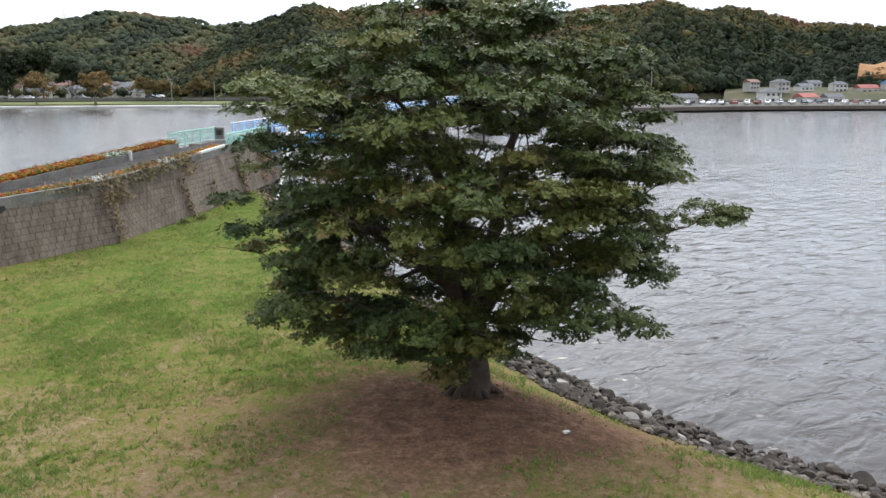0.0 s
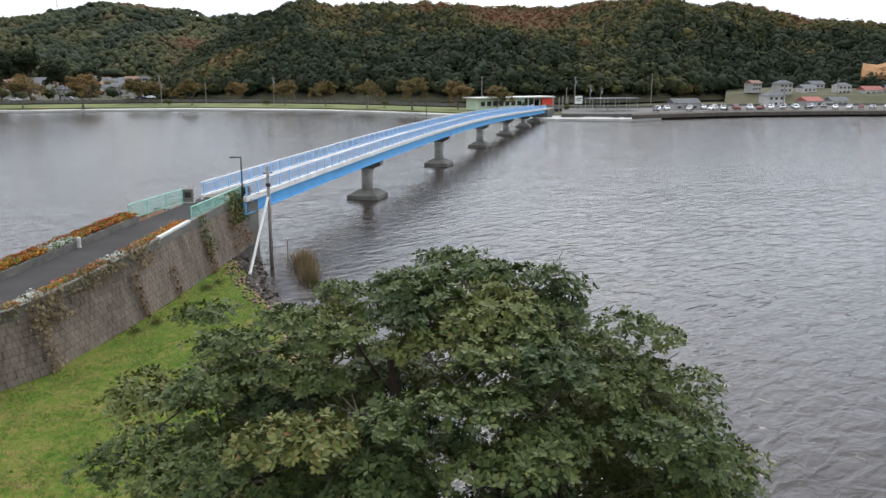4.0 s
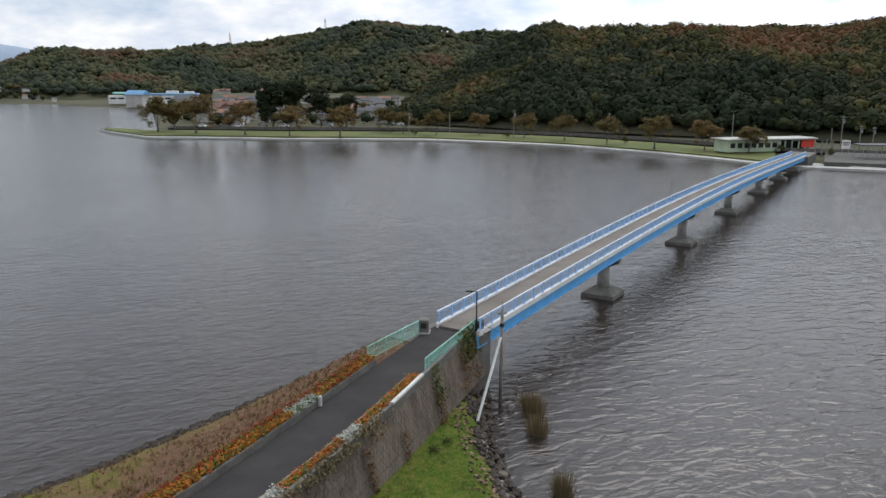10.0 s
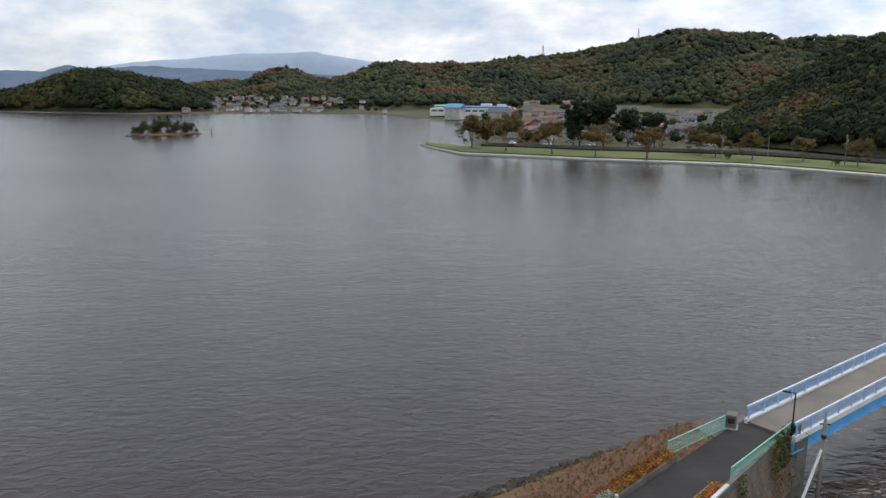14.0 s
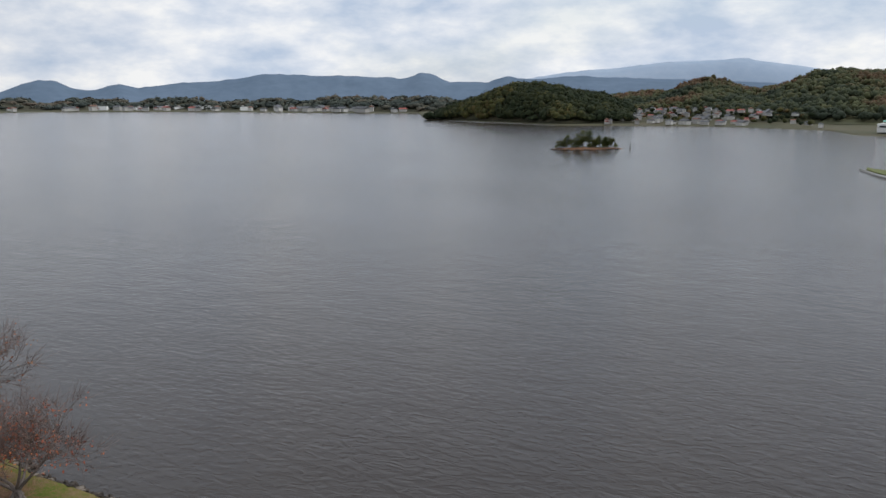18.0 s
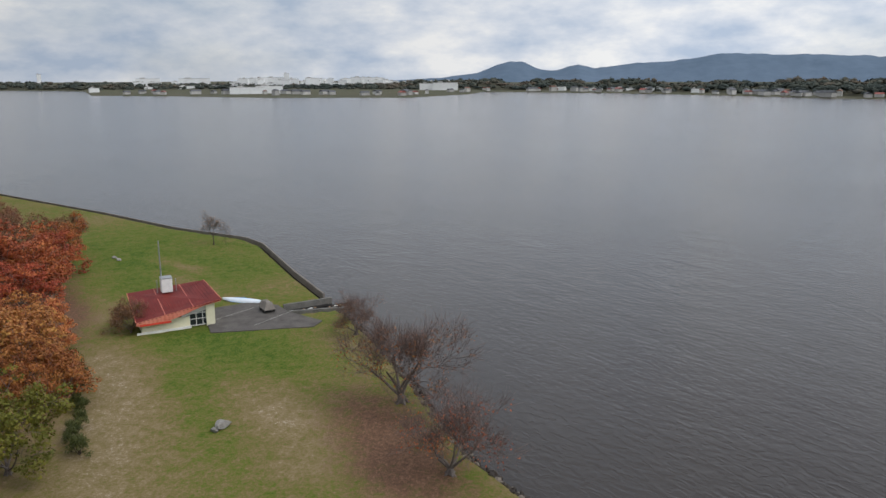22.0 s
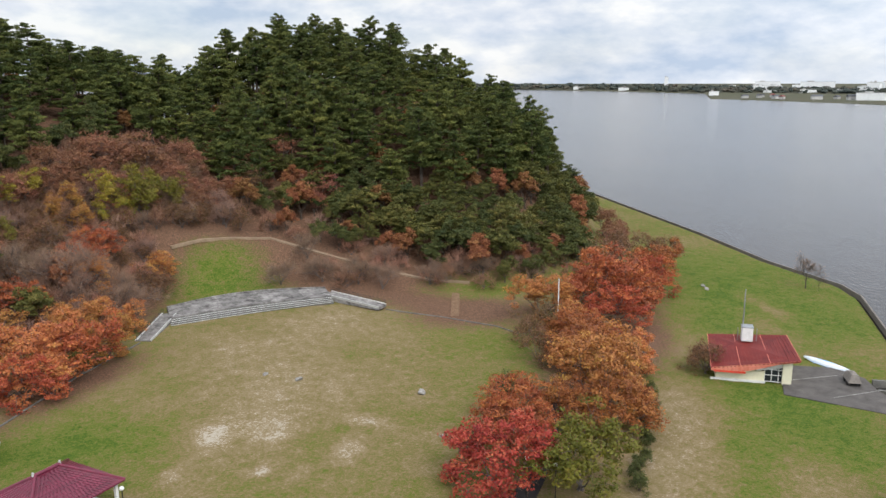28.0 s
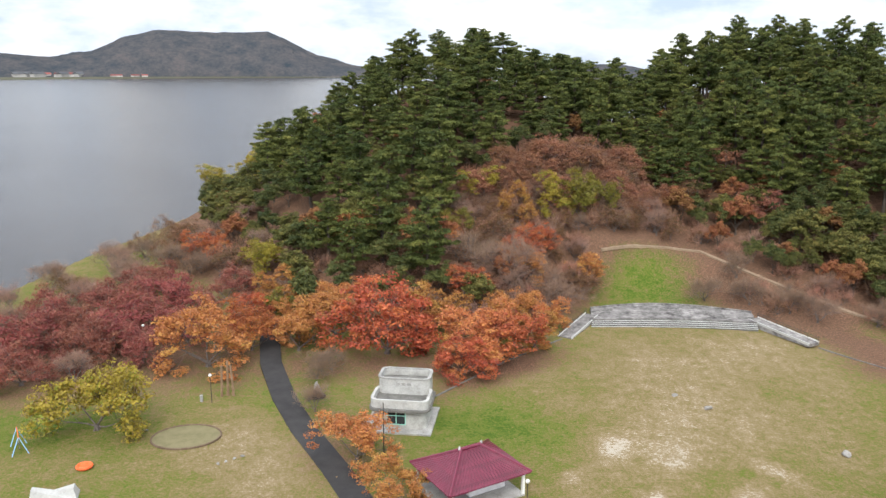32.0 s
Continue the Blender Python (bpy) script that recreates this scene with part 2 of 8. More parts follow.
    share.inputs[1].default_value, share.inputs[2].default_value = 0.28, 0.72
    mix = t.nodes.new("ShaderNodeMix")
    mix.data_type = "RGBA"
    bp = t.nodes.new("ShaderNodeBump")
    bp.inputs["Strength"].default_value, bp.inputs["Distance"].default_value = 0.9, 0.12
    links(t, (value, cr.inputs[0]), (blend(0.9, fine.outputs[0], vein.outputs[0]), fallen.inputs[0]), (blend(0.7, vein.outputs[0], blend(0.8, mid.outputs[0], lit.outputs["Fac"])), share.inputs[0]),
          (share.outputs[0], mix.inputs[0]), (cr.outputs[0], mix.inputs[6]), (fallen.outputs[0], mix.inputs[7]), (mix.outputs[2], bsdf.inputs["Base Color"]),
          (blend(0.8, fine.outputs[0], vein.outputs[0]), bp.inputs["Height"]), (bp.outputs[0], bsdf.inputs["Normal"]))
    return m


M = dict(
    water=water_material(),
    lawn=grass_material(),
    asphalt=surface("asphalt", (0.034, 0.032, 0.032), (0.058, 0.055, 0.053), 0.35, 30, 0.95, bump=0.3, depth=0.01, spec=0.1),
    concrete=surface("concrete", (0.22, 0.21, 0.19), (0.42, 0.41, 0.38), 0.5, 8, 0.9, spot=(0.12, 0.11, 0.10)),
    dark_concrete=surface("weathered_concrete", (0.10, 0.095, 0.085), (0.20, 0.19, 0.17), 0.8, 9, 0.9, spot=(0.05, 0.048, 0.04)),
    deck=surface("deck_concrete", (0.13, 0.112, 0.098), (0.21, 0.185, 0.16), 0.3, 12, 0.9),
    block=surface("wall_block", (0.084, 0.066, 0.050), (0.190, 0.154, 0.122), 0.9, 6, 0.95, spot=(0.036, 0.032, 0.026), vary=0.10, stretch=(1, 1, 0.22)),
    mortar=surface("wall_joint", (0.062, 0.053, 0.044), (0.13, 0.112, 0.094), 0.9, 10, 0.95, stretch=(1, 1, 0.22)),
    blue=surface("blue_paint", (0.10, 0.36, 0.66), (0.16, 0.46, 0.78), 0.6, 8, 0.45, spot=(0.07, 0.24, 0.44), bump=0.05),
    rail_blue=surface("rail_blue_paint", (0.24, 0.45, 0.75), (0.36, 0.58, 0.86), 0.8, 8, 0.45, bump=0.05),
    rail_white=surface("rail_white_paint", (0.60, 0.66, 0.74), (0.80, 0.84, 0.88), 0.8, 8, 0.5, bump=0.05),
    green_paint=surface("green_paint", (0.22, 0.52, 0.42), (0.36, 0.66, 0.55), 1.5, 10, 0.5, bump=0.05),
    white=surface("white_paint", (0.62, 0.61, 0.58), (0.82, 0.81, 0.78), 0.8, 9, 0.7, spot=(0.42, 0.40, 0.36)),
    cream=surface("cream_render", (0.66, 0.62, 0.44), (0.80, 0.76, 0.56), 0.6, 9, 0.8),
    red_roof=surface("rusty_red_roof", (0.12, 0.014, 0.012), (0.20, 0.026, 0.020), 0.5, 6, 0.6, spot=(0.09, 0.02, 0.018)),
    red_sheet=surface("red_sheet_fascia", (0.62, 0.16, 0.10), (0.78, 0.30, 0.22), 0.7, 6, 0.6),
    purple_tile=surface("purple_tile", (0.105, 0.012, 0.028), (0.165, 0.022, 0.045), 1.0, 8, 0.35, vary=0.2, spec=0.5),
    metal=surface("grey_metal", (0.25, 0.26, 0.27), (0.40, 0.41, 0.42), 1.5, 10, 0.5, 0.6, bump=0.05),
    dark_metal=surface("dark_metal", (0.03, 0.028, 0.026), (0.06, 0.055, 0.05), 2, 15, 0.6, 0.4, bump=0.05),
    pole=surface("concrete_pole", (0.17, 0.15, 0.13), (0.28, 0.26, 0.23), 2, 15, 0.85),
    rock=surface("shore_rock", (0.016, 0.013, 0.011), (0.082, 0.064, 0.050), 1.1, 7, 0.75, bump=0.7, depth=0.05, vary=0.45),
    pale_stone=surface("pale_stone", (0.40, 0.39, 0.36), (0.62, 0.61, 0.57), 0.6, 6, 0.9, vary=0.2),
    bark=surface("bark", (0.045, 0.034, 0.026), (0.12, 0.095, 0.075), 3.0, 25, 0.95, bump=0.8, depth=0.03),
    grey_bark=surface("grey_bark", (0.085, 0.068, 0.060), (0.19, 0.16, 0.14), 3.0, 25, 0.95, bump=0.6, depth=0.02),
    soil=surface("soil", (0.10, 0.062, 0.040), (0.19, 0.135, 0.09), 0.6, 9, 0.95, bump=0.5, depth=0.05),
    glass=surface("dark_glass", (0.015, 0.018, 0.022), (0.03, 0.035, 0.04), 0.4, 3, 0.08, bump=0.0, spec=0.6),
    wood=surface("wood", (0.18, 0.11, 0.065), (0.32, 0.21, 0.13), 2.0, 20, 0.85),
    orange_plastic=surface("orange_plastic", (0.75, 0.11, 0.03), (0.85, 0.17, 0.05), 2.0, 10, 0.45, bump=0.05),
    far_ground=surface("far_fields", (0.042, 0.050, 0.020), (0.092, 0.078, 0.044), 0.012, 0.12, 0.95, bump=0.0),
    # both mountain colours have the haze of distance painted in
    mountain=surface("haze_blue_mountain", (0.105, 0.145, 0.195), (0.14, 0.185, 0.245), 0.002, 0.02, 1.0, bump=0.0, spec=0.0),
    pale_mountain=surface("haze_pale_mountain", (0.30, 0.37, 0.46), (0.36, 0.42, 0.50), 0.002, 0.02, 1.0, bump=0.0, spec=0.0),
    woods_floor=surface("woods_floor", (0.022, 0.028, 0.014), (0.060, 0.050, 0.026), 0.03, 0.3, 0.95, bump=0.0),
    field_floor=surface("hill_fields", (0.040, 0.046, 0.022), (0.085, 0.082, 0.036), 0.008, 0.06, 0.95, bump=0.0),
    # woodland brown shifted to blue-grey: air haze put into the colour
    hazy_floor=surface("hazy_woods_floor", (0.038, 0.049, 0.058), (0.098, 0.088, 0.086), 0.012, 0.06, 1.0, bump=1.0, depth=14.0, spec=0.0),
    leaf_litter=surface("leaf_litter", (0.11, 0.055, 0.03), (0.22, 0.12, 0.06), 0.5, 6, 0.95, bump=0.5, depth=0.06),
)
LEAF = dict(
    hero=foliage("evergreen_oak_leaf", [(0, (0.020, 0.036, 0.010)), (0.4, (0.040, 0.063, 0.016)), (0.8, (0.098, 0.112, 0.025)), (0.97, (0.15, 0.135, 0.04)), (1, (0.18, 0.10, 0.035))], 0.6, 0.15),
    pine=foliage("pine_needles", [(0, (0.030, 0.048, 0.014)), (0.5, (0.088, 0.108, 0.025)), (1, (0.195, 0.196, 0.046))], 0.7),
    broad=foliage("broadleaf", [(0, (0.038, 0.054, 0.017)), (0.5, (0.076, 0.090, 0.024)), (1, (0.135, 0.130, 0.034))], 0.65),
    yellow=foliage("yellow_leaf", [(0, (0.18, 0.15, 0.02)), (0.6, (0.32, 0.25, 0.03)), (1, (0.15, 0.20, 0.03))], 0.6),
    lime=foliage("lime_leaf", [(0, (0.095, 0.100, 0.014)), (0.6, (0.17, 0.155, 0.022)), (1, (0.24, 0.185, 0.028))], 0.6),
    orange=foliage("orange_leaf", [(0, (0.27, 0.088, 0.034)), (0.5, (0.46, 0.180, 0.056)), (1, (0.56, 0.33, 0.08))], 0.6),
    red=foliage("red_leaf", [(0, (0.18, 0.045, 0.024)), (0.5, (0.38, 0.100, 0.038)), (1, (0.50, 0.19, 0.052))], 0.6),
    crimson=foliage("crimson_leaf", [(0, (0.13, 0.036, 0.032)), (0.5, (0.25, 0.064, 0.052)), (1, (0.32, 0.12, 0.075))], 0.6),
    brown=foliage("brown_leaf", [(0, (0.085, 0.045, 0.022)), (0.6, (0.16, 0.085, 0.036)), (1, (0.22, 0.13, 0.045))], 0.7),
    olive=foliage("olive_leaf", [(0, (0.062, 0.072, 0.017)), (0.5, (0.115, 0.114, 0.028)), (1, (0.20, 0.17, 0.042))], 0.65),
    rust=foliage("rust_leaf", [(0, (0.15, 0.058, 0.028)), (0.6, (0.27, 0.115, 0.045)), (1, (0.34, 0.18, 0.06))], 0.65),
    twig=foliage("bare_twigs", [(0, (0.16, 0.105, 0.080)), (0.6, (0.27, 0.172, 0.125)), (1, (0.35, 0.21, 0.13))], 0.9, 0.0),
    red_twig=foliage("reddish_twigs", [(0, (0.20, 0.11, 0.08)), (0.6, (0.32, 0.165, 0.11)), (1, (0.40, 0.21, 0.12))], 0.9, 0.0),
    reed=foliage("dry_reed", [(0, (0.12, 0.085, 0.045)), (1, (0.26, 0.20, 0.11))], 0.8),
    grass=foliage("grass_blade", [(0, (0.085, 0.16, 0.028)), (0.6, (0.14, 0.21, 0.045)), (1, (0.26, 0.24, 0.10))], 0.9, 0.5),
    woods=foliage("hill_woods", [(0, (0.012, 0.020, 0.010)), (0.30, (0.020, 0.029, 0.012)), (0.48, (0.032, 0.037, 0.014)), (0.60, (0.080, 0.078, 0.023)), (0.70, (0.088, 0.064, 0.025)), (0.85, (0.110, 0.058, 0.026)), (1, (0.14, 0.062, 0.028))], 1.0, 0.1, True, 0.0),
    # olive and rust autumn leaves, lightened in colour to suggest haze
    west_woods=foliage("long_hill_woods", [(0, (0.030, 0.040, 0.026)), (0.3, (0.046, 0.056, 0.030)), (0.5, (0.074, 0.080, 0.036)), (0.65, (0.092, 0.082, 0.040)), (0.85, (0.098, 0.062, 0.036)), (1, (0.12, 0.066, 0.036))], 1.0, 0.1, True, 0.0),
    # leaf colours greyed and lifted to carry distance haze
    hazy_woods=foliage("hazy_hill_woods", [(0, (0.042, 0.053, 0.048)), (0.4, (0.066, 0.075, 0.060)), (0.7, (0.10, 0.088, 0.066)), (1, (0.13, 0.098, 0.074))], 1.0, 0.0, True, 0.0),
    cherry_twig=foliage("cherry_twigs", [(0, (0.10, 0.070, 0.064)), (0.6, (0.165, 0.112, 0.098)), (1, (0.22, 0.135, 0.105))], 0.9, 0.0),
    rusty=foliage("rusty_leaf", [(0, (0.14, 0.055, 0.036)), (0.5, (0.26, 0.105, 0.058)), (1, (0.34, 0.165, 0.08))], 0.65),
    scarlet=foliage("scarlet_leaf", [(0, (0.17, 0.030, 0.018)), (0.5, (0.34, 0.070, 0.032)), (1, (0.42, 0.14, 0.05))], 0.6),
    flower=foliage("flower", [(0, (0.40, 0.16, 0.02)), (0.5, (0.45, 0.11, 0.02)), (1, (0.48, 0.27, 0.03))], 0.7),
    red_flower=foliage("red_flower", [(0, (0.20, 0.03, 0.018)), (1, (0.32, 0.07, 0.025))], 0.7),
)
# ---- mesh helpers ----
class Geo:
    """Vertices and faces of one mesh."""

    def __init__(self):
        self.v, self.f = [], []

    def add(self, vs, fs):
        k = len(self.v)
        self.v += [tuple(p) for p in vs]
        self.f += [tuple(i + k for i in q) for q in fs]
        return self

    def box(self, c, s, turn=0.0, lean=0.0):
        """Centre, full sizes, turn about z in degrees."""
        ca, sa = math.cos(radians(turn)), math.sin(radians(turn))
        vs = []
        for z in (-0.5, 0.5):
            for x, y in ((-0.5, -0.5), (0.5, -0.5), (0.5, 0.5), (-0.5, 0.5)):
                px, py = x * s[0] + lean * z * s[2], y * s[1]
                vs.append((c[0] + px * ca - py * sa, c[1] + px * sa + py * ca, c[2] + z * s[2]))
        return self.add(vs, [(0, 3, 2, 1), (4, 5, 6, 7), (0, 1, 5, 4), (1, 2, 6, 5), (2, 3, 7, 6), (3, 0, 4, 7)])

    def rbox(self, c, s, turn=0.0, b=0.03):
        """A box with chamfered edges."""
        ca, sa = math.cos(radians(turn)), math.sin(radians(turn))
        hx, hy, hz = s[0] / 2, s[1] / 2, s[2] / 2
        b = min(b, hx * 0.45, hy * 0.45, hz * 0.45)
        rings = []
        for z, o in ((-hz, b), (-hz + b, 0), (hz - b, 0), (hz, b)):
            x, y = hx - o, hy - o
            i = b if not o else 0
            rings.append([(-x + i, -y, z), (x - i, -y, z), (x, -y + i, z), (x, y - i, z), (x - i, y, z), (-x + i, y, z), (-x, y - i, z), (-x, -y + i, z)])
        vs = [(c[0] + x * ca - y * sa, c[1] + x * sa + y * ca, c[2] + z) for r in rings for x, y, z in r]
        fs = [tuple(range(7, -1, -1)), tuple(range(24, 32))]
        for k in range(3):
            for j in range(8):
                fs.append((8 * k + j, 8 * k + (j + 1) % 8, 8 * k + 8 + (j + 1) % 8, 8 * k + 8 + j))
        return self.add(vs, fs)

    def tube(self, pts, radii, n=6, closed=True):
        pts = [Vector(p) for p in pts]
        vs, fs = [], []
        side = None
        for k, p in enumerate(pts):
            d = (pts[min(k + 1, len(pts) - 1)] - pts[max(k - 1, 0)]).normalized()
            if side is None:
                side = d.orthogonal().normalized()
            side = (side - d * side.dot(d)).normalized()
            up = d.cross(side)
            for j in range(n):
                a = 2 * math.pi * j / n
                vs.append(p + (side * math.cos(a) + up * math.sin(a)) * radii[k])
        for k in range(len(pts) - 1):
            for j in range(n):
                fs.append((k * n + j, k * n + (j + 1) % n, (k + 1) * n + (j + 1) % n, (k + 1) * n + j))
        if closed:
            fs += [tuple(range(n - 1, -1, -1)), tuple(range((len(pts) - 1) * n, len(pts) * n))]
        return self.add(vs, fs)

    def prism(self, pts, z0, z1):
        n = len(pts)
        vs = [(x, y, z0) for x, y in pts] + [(x, y, z1) for x, y in pts]
        return self.add(vs, [tuple(range(n - 1, -1, -1)), tuple(range(n, 2 * n))] + [(i, (i + 1) % n, n + (i + 1) % n, n + i) for i in range(n)])

    def sweep(self, line, section):
        """A section of (offset to the right, height) pairs swept along a plan line of (x, y, z)."""
        vs, m = [], len(section)
        for k, p in enumerate(line):
            a, b = line[max(k - 1, 0)], line[min(k + 1, len(line) - 1)]
            d = Vector((b[0] - a[0], b[1] - a[1])).normalized()
            for o, h in section:
                vs.append((p[0] + d.y * o, p[1] - d.x * o, p[2] + h))
        fs = [(k * m + j, k * m + (j + 1) % m, (k + 1) * m + (j + 1) % m, (k + 1) * m + j) for k in range(len(line) - 1) for j in range(m)]
        fs += [tuple(range(m - 1, -1, -1)), tuple(range((len(line) - 1) * m, len(line) * m))]
        return self.add(vs, fs)


def mesh_of(name, geo, material, smooth=False):
    me = bpy.data.meshes.new(name)
    me.from_pydata(geo.v, [], geo.f)
    me.materials.append(material)
    if smooth:
        me.polygons.foreach_set("use_smooth", [True] * len(me.polygons))
    me.update()
    return me


def thing(name, label, category, at=(0, 0, 0), group="", kind="", turn=0.0):
    """An Empty at the base of a thing, that carries its parts."""
    ob = new(name)
    ob.matrix_basis = pose(*at, 0, 0, turn)
    ob.empty_display_size = 0.2
    return tagged(ob, label, category, group, kind)


def part(name, geo, material, parent, label="", smooth=False, kind=""):
    ob = new(name, geo if isinstance(geo, bpy.types.Mesh) else mesh_of(name, geo, material, smooth))
    ob.parent = parent
    return tagged(ob, label, kind=kind)


def solo(name, geo, material, label, category, group="", kind="", smooth=False):
    return tagged(new(name, mesh_of(name, geo, material, smooth)), label, category, group, kind)


def lerp(x, table):
    """Piecewise linear table of (x, y)."""
    return np.interp(x, [a for a, _ in table], [b for _, b in table])


# ---- the island: shore, heights ----
SHORE = [(14, 3), (10.8, 6.4), (8.0, 8.6), (5.8, 11.2), (3.2, 15.6), (-1.5, 25), (-5.8, 37.5), (-9.2, 43.8), (-11.6, 49.5), (-13.2, 55), (-15, 59.5), (-21, 61.5),
         (-25.3, 59), (-28.6, 51), (-31, 44), (-34, 35), (-40, 24), (-52, 11), (-64, 2), (-71, -3.5), (-76, -8), (-92.5, -17), (-110, -27), (-121, -34.5), (-124.5, -37.4), (-120.5, -45.5), (-123.5, -47.5), (-129.5, -41.4), (-131.6, -43.1),
         (-146, -53.8), (-171, -71), (-177, -78), (-186, -101), (-204, -133), (-222, -169), (-250, -225), (-300, -300), (-378, -362), (-402, -410), (-330, -432),
         (-150, -440), (0, -400), (36, -345), (52, -275), (72, -215), (80, -175), (92, -120), (88, -50), (45, -8)]


def shore_distance(x, y):
    """Metres from the shore, positive on land."""
    x, y = np.asarray(x, float), np.asarray(y, float)
    best, inside = np.full(x.shape, 1e9), np.zeros(x.shape, bool)
    for (ax, ay), (bx, by) in zip(SHORE, SHORE[1:] + SHORE[:1]):
        dx, dy = bx - ax, by - ay
        k = np.clip(((x - ax) * dx + (y - ay) * dy) / (dx * dx + dy * dy), 0, 1)
        best = np.minimum(best, np.hypot(x - ax - k * dx, y - ay - k * dy))
        if ay != by:
            inside ^= ((ay > y) != (by > y)) & (x < (bx - ax) * (y - ay) / (by - ay) + ax)
    return np.where(inside, best, -best)


def bump_at(x, y, cx, cy, rx, ry, turn=0.0):
    c, s = math.cos(radians(turn)), math.sin(radians(turn))
    u, v = (x - cx) * c + (y - cy) * s, -(x - cx) * s + (y - cy) * c
    return np.exp(-0.5 * ((u / rx) ** 2 + (v / ry) ** 2))


HILL_EDGE = [(-400, -150), (-230, -150), (-150, -112), (-110, -108), (-96, -112), (-88, -130), (-82, -144), (-74, -148), (-52, -152), (-44, -146), (-34, -134), (-22, -124), (0, -126), (30, -138), (60, -170), (100, -190)]


def hill_height(x, y):
    """The two wooded knolls and the slope between them."""
    west = 47 * bump_at(x, y, -37, -250, 48, 58)
    east = 47 * bump_at(x, y, -134, -232, 43, 60, 20)
    rear = 26 * bump_at(x, y, -230, -330, 80, 60)
    h = (west ** 3 + east ** 3 + rear ** 3) ** (1 / 3)
    edge = np.interp(x, [a for a, _ in HILL_EDGE], [b for _, b in HILL_EDGE])
    west_foot = np.clip((x - 1.17 * y) / 30, 0, 1) ** 0.8
    return np.maximum(h - 5.5, 0) * 1.1 * np.clip((edge - y) / 16, 0, 1) ** 1.3 * west_foot


ROAD = [(-15.3, 60.5, 4.85), (-16.6, 55, 4.8), (-17.7, 46, 4.68), (-18.7, 38, 4.45), (-20.0, 29.5, 4.15), (-22.3, 23, 3.9), (-26, 14, 3.5), (-29, 2, 3.0), (-29, -20, 2.7), (-16, -48, 2.55), (-3.5, -72, 2.6),
        (2.2, -88, 2.65), (7, -100, 2.7), (10.5, -111, 2.75), (13.8, -125, 2.9), (15.5, -140, 3.1)]


def ground_height(x, y):
    x, y = np.asarray(x, float), np.asarray(y, float)
    d = shore_distance(x, y)
    plain = 1.35 + 0.7 * bump_at(x, y, 1, 5, 9, 10) + 1.3 / (1 + np.exp((x + 62 - 0.35 * (y + 70)) / -7)) * (1 / (1 + np.exp((y + 35) / 12)))
    plain = plain - 0.35 * bump_at(x, y, -150, -70, 40, 40)
    rocky = np.clip(1.6 * bump_at(x, y, 8, 8, 8, 8), 0, 1)
    z = np.minimum(plain, -0.55 + 0.30 * rocky + np.maximum(d, -1.5) * (0.95 - 0.53 * rocky))
    # the causeway that carries the road, open to the lake on its far side
    line = np.array(ROAD[:8])
    rx, rz = np.interp(y, line[::-1, 1], line[::-1, 0]), np.interp(y, line[::-1, 1], line[::-1, 2])
    bank = np.where(x < rx + 1.0, rz - 0.25 - np.maximum(rx - 3.2 - x, 0) * 0.42, -9)
    bank = np.where((y < 59) & (y > -12) & (d > 0), bank, -9)
    z = np.where(bank > z, np.minimum(bank, -0.6 + d * 1.2), z)
    return z + hill_height(x, y) * np.clip(d / 12, 0, 1)


def gz(x, y):
    return float(ground_height(np.array([x]), np.array([y]))[0])


def inside_plan(x, y, poly):
    hit = np.zeros(np.shape(x), bool)
    for (ax, ay), (bx, by) in zip(poly, poly[1:] + poly[:1]):
        if ay != by:
            hit ^= ((ay > y) != (by > y)) & (x < (bx - ax) * (y - ay) / (by - ay) + ax)
    return hit


def patches(x, y, rows, v):
    for cx, cy, rx, ry, turn, a in rows:
        v = v + a * bump_at(x, y, cx, cy, rx, ry, turn)
    return v


def dryness(x, y):
    """0.2 fresh green to 1 bare pale earth."""
    v = np.full(np.shape(x), 0.42)
    return patches(x, y, ((-12, 42, 4, 14, 0, -0.22), (-14, 22, 6, 10, 0, -0.1), (-11, 14, 7, 12, 0, -0.06), (-2, 1, 13, 5, 0, 0.20), (4, 3, 8, 4, 0, 0.08), (-55, -105, 24, 18, 30, 0.17), (-50, -122, 22, 8, 10, 0.10), (-78, -105, 14, 12, 30, 0.08), (-34.4, -89.9, 3.0, 1.7, 60, 0.46), (-42, -87, 4.0, 2.0, 60, 0.30), (-46.6, -76, 2.1, 1.2, 40, 0.48), (-35.5, -77.3, 1.2, 0.8, 40, 0.5),
                          (-52.6, -81.5, 1.0, 3.0, 25, 0.44), (-27.2, -83, 1.3, 0.9, 30, 0.40), (-38, -74, 1.6, 0.9, 40, 0.3), (-58, -72, 2, 1.2, 40, 0.2), (-40, -84, 9, 6, 40, 0.08), (-20, -98, 9, 7, 60, -0.20), (-14, -95, 4, 7, 20, -0.12), (-84, -100, 8, 10, 20, -0.12), (-50, -100, 10, 6, 30, 0.06),
                          (-84, -54.5, 17, 4.6, 40, 0.25), (-66, -44, 9, 4.2, 40, 0.20), (-84, -35, 8, 3.6, 42, 0.30), (-75, -28, 12, 5, 42, 0.12), (-136, -72, 9, 2.0, 55, 0.22), (-98, -43, 14, 7, 35, -0.24), (-84, -44, 12, 2.4, 40, -0.22),
                          (-160, -88, 30, 18, 50, -0.25), (-148, -80, 7, 1.8, 60, 0.4), (-62, -158, 14, 7, 0, -0.30), (14, -96, 5, 9, 20, 0.14), (24, -92, 12, 6, 0, 0.10), (38, -104, 9, 6, 0, -0.14), (-90, -94, 5, 10, 20, -0.10), (-62, -70, 5, 10, 30, -0.1), (-380, -375, 30, 30, 0, -0.2),
                          (-30, 42, 3, 14, 10, 0.10)), v)


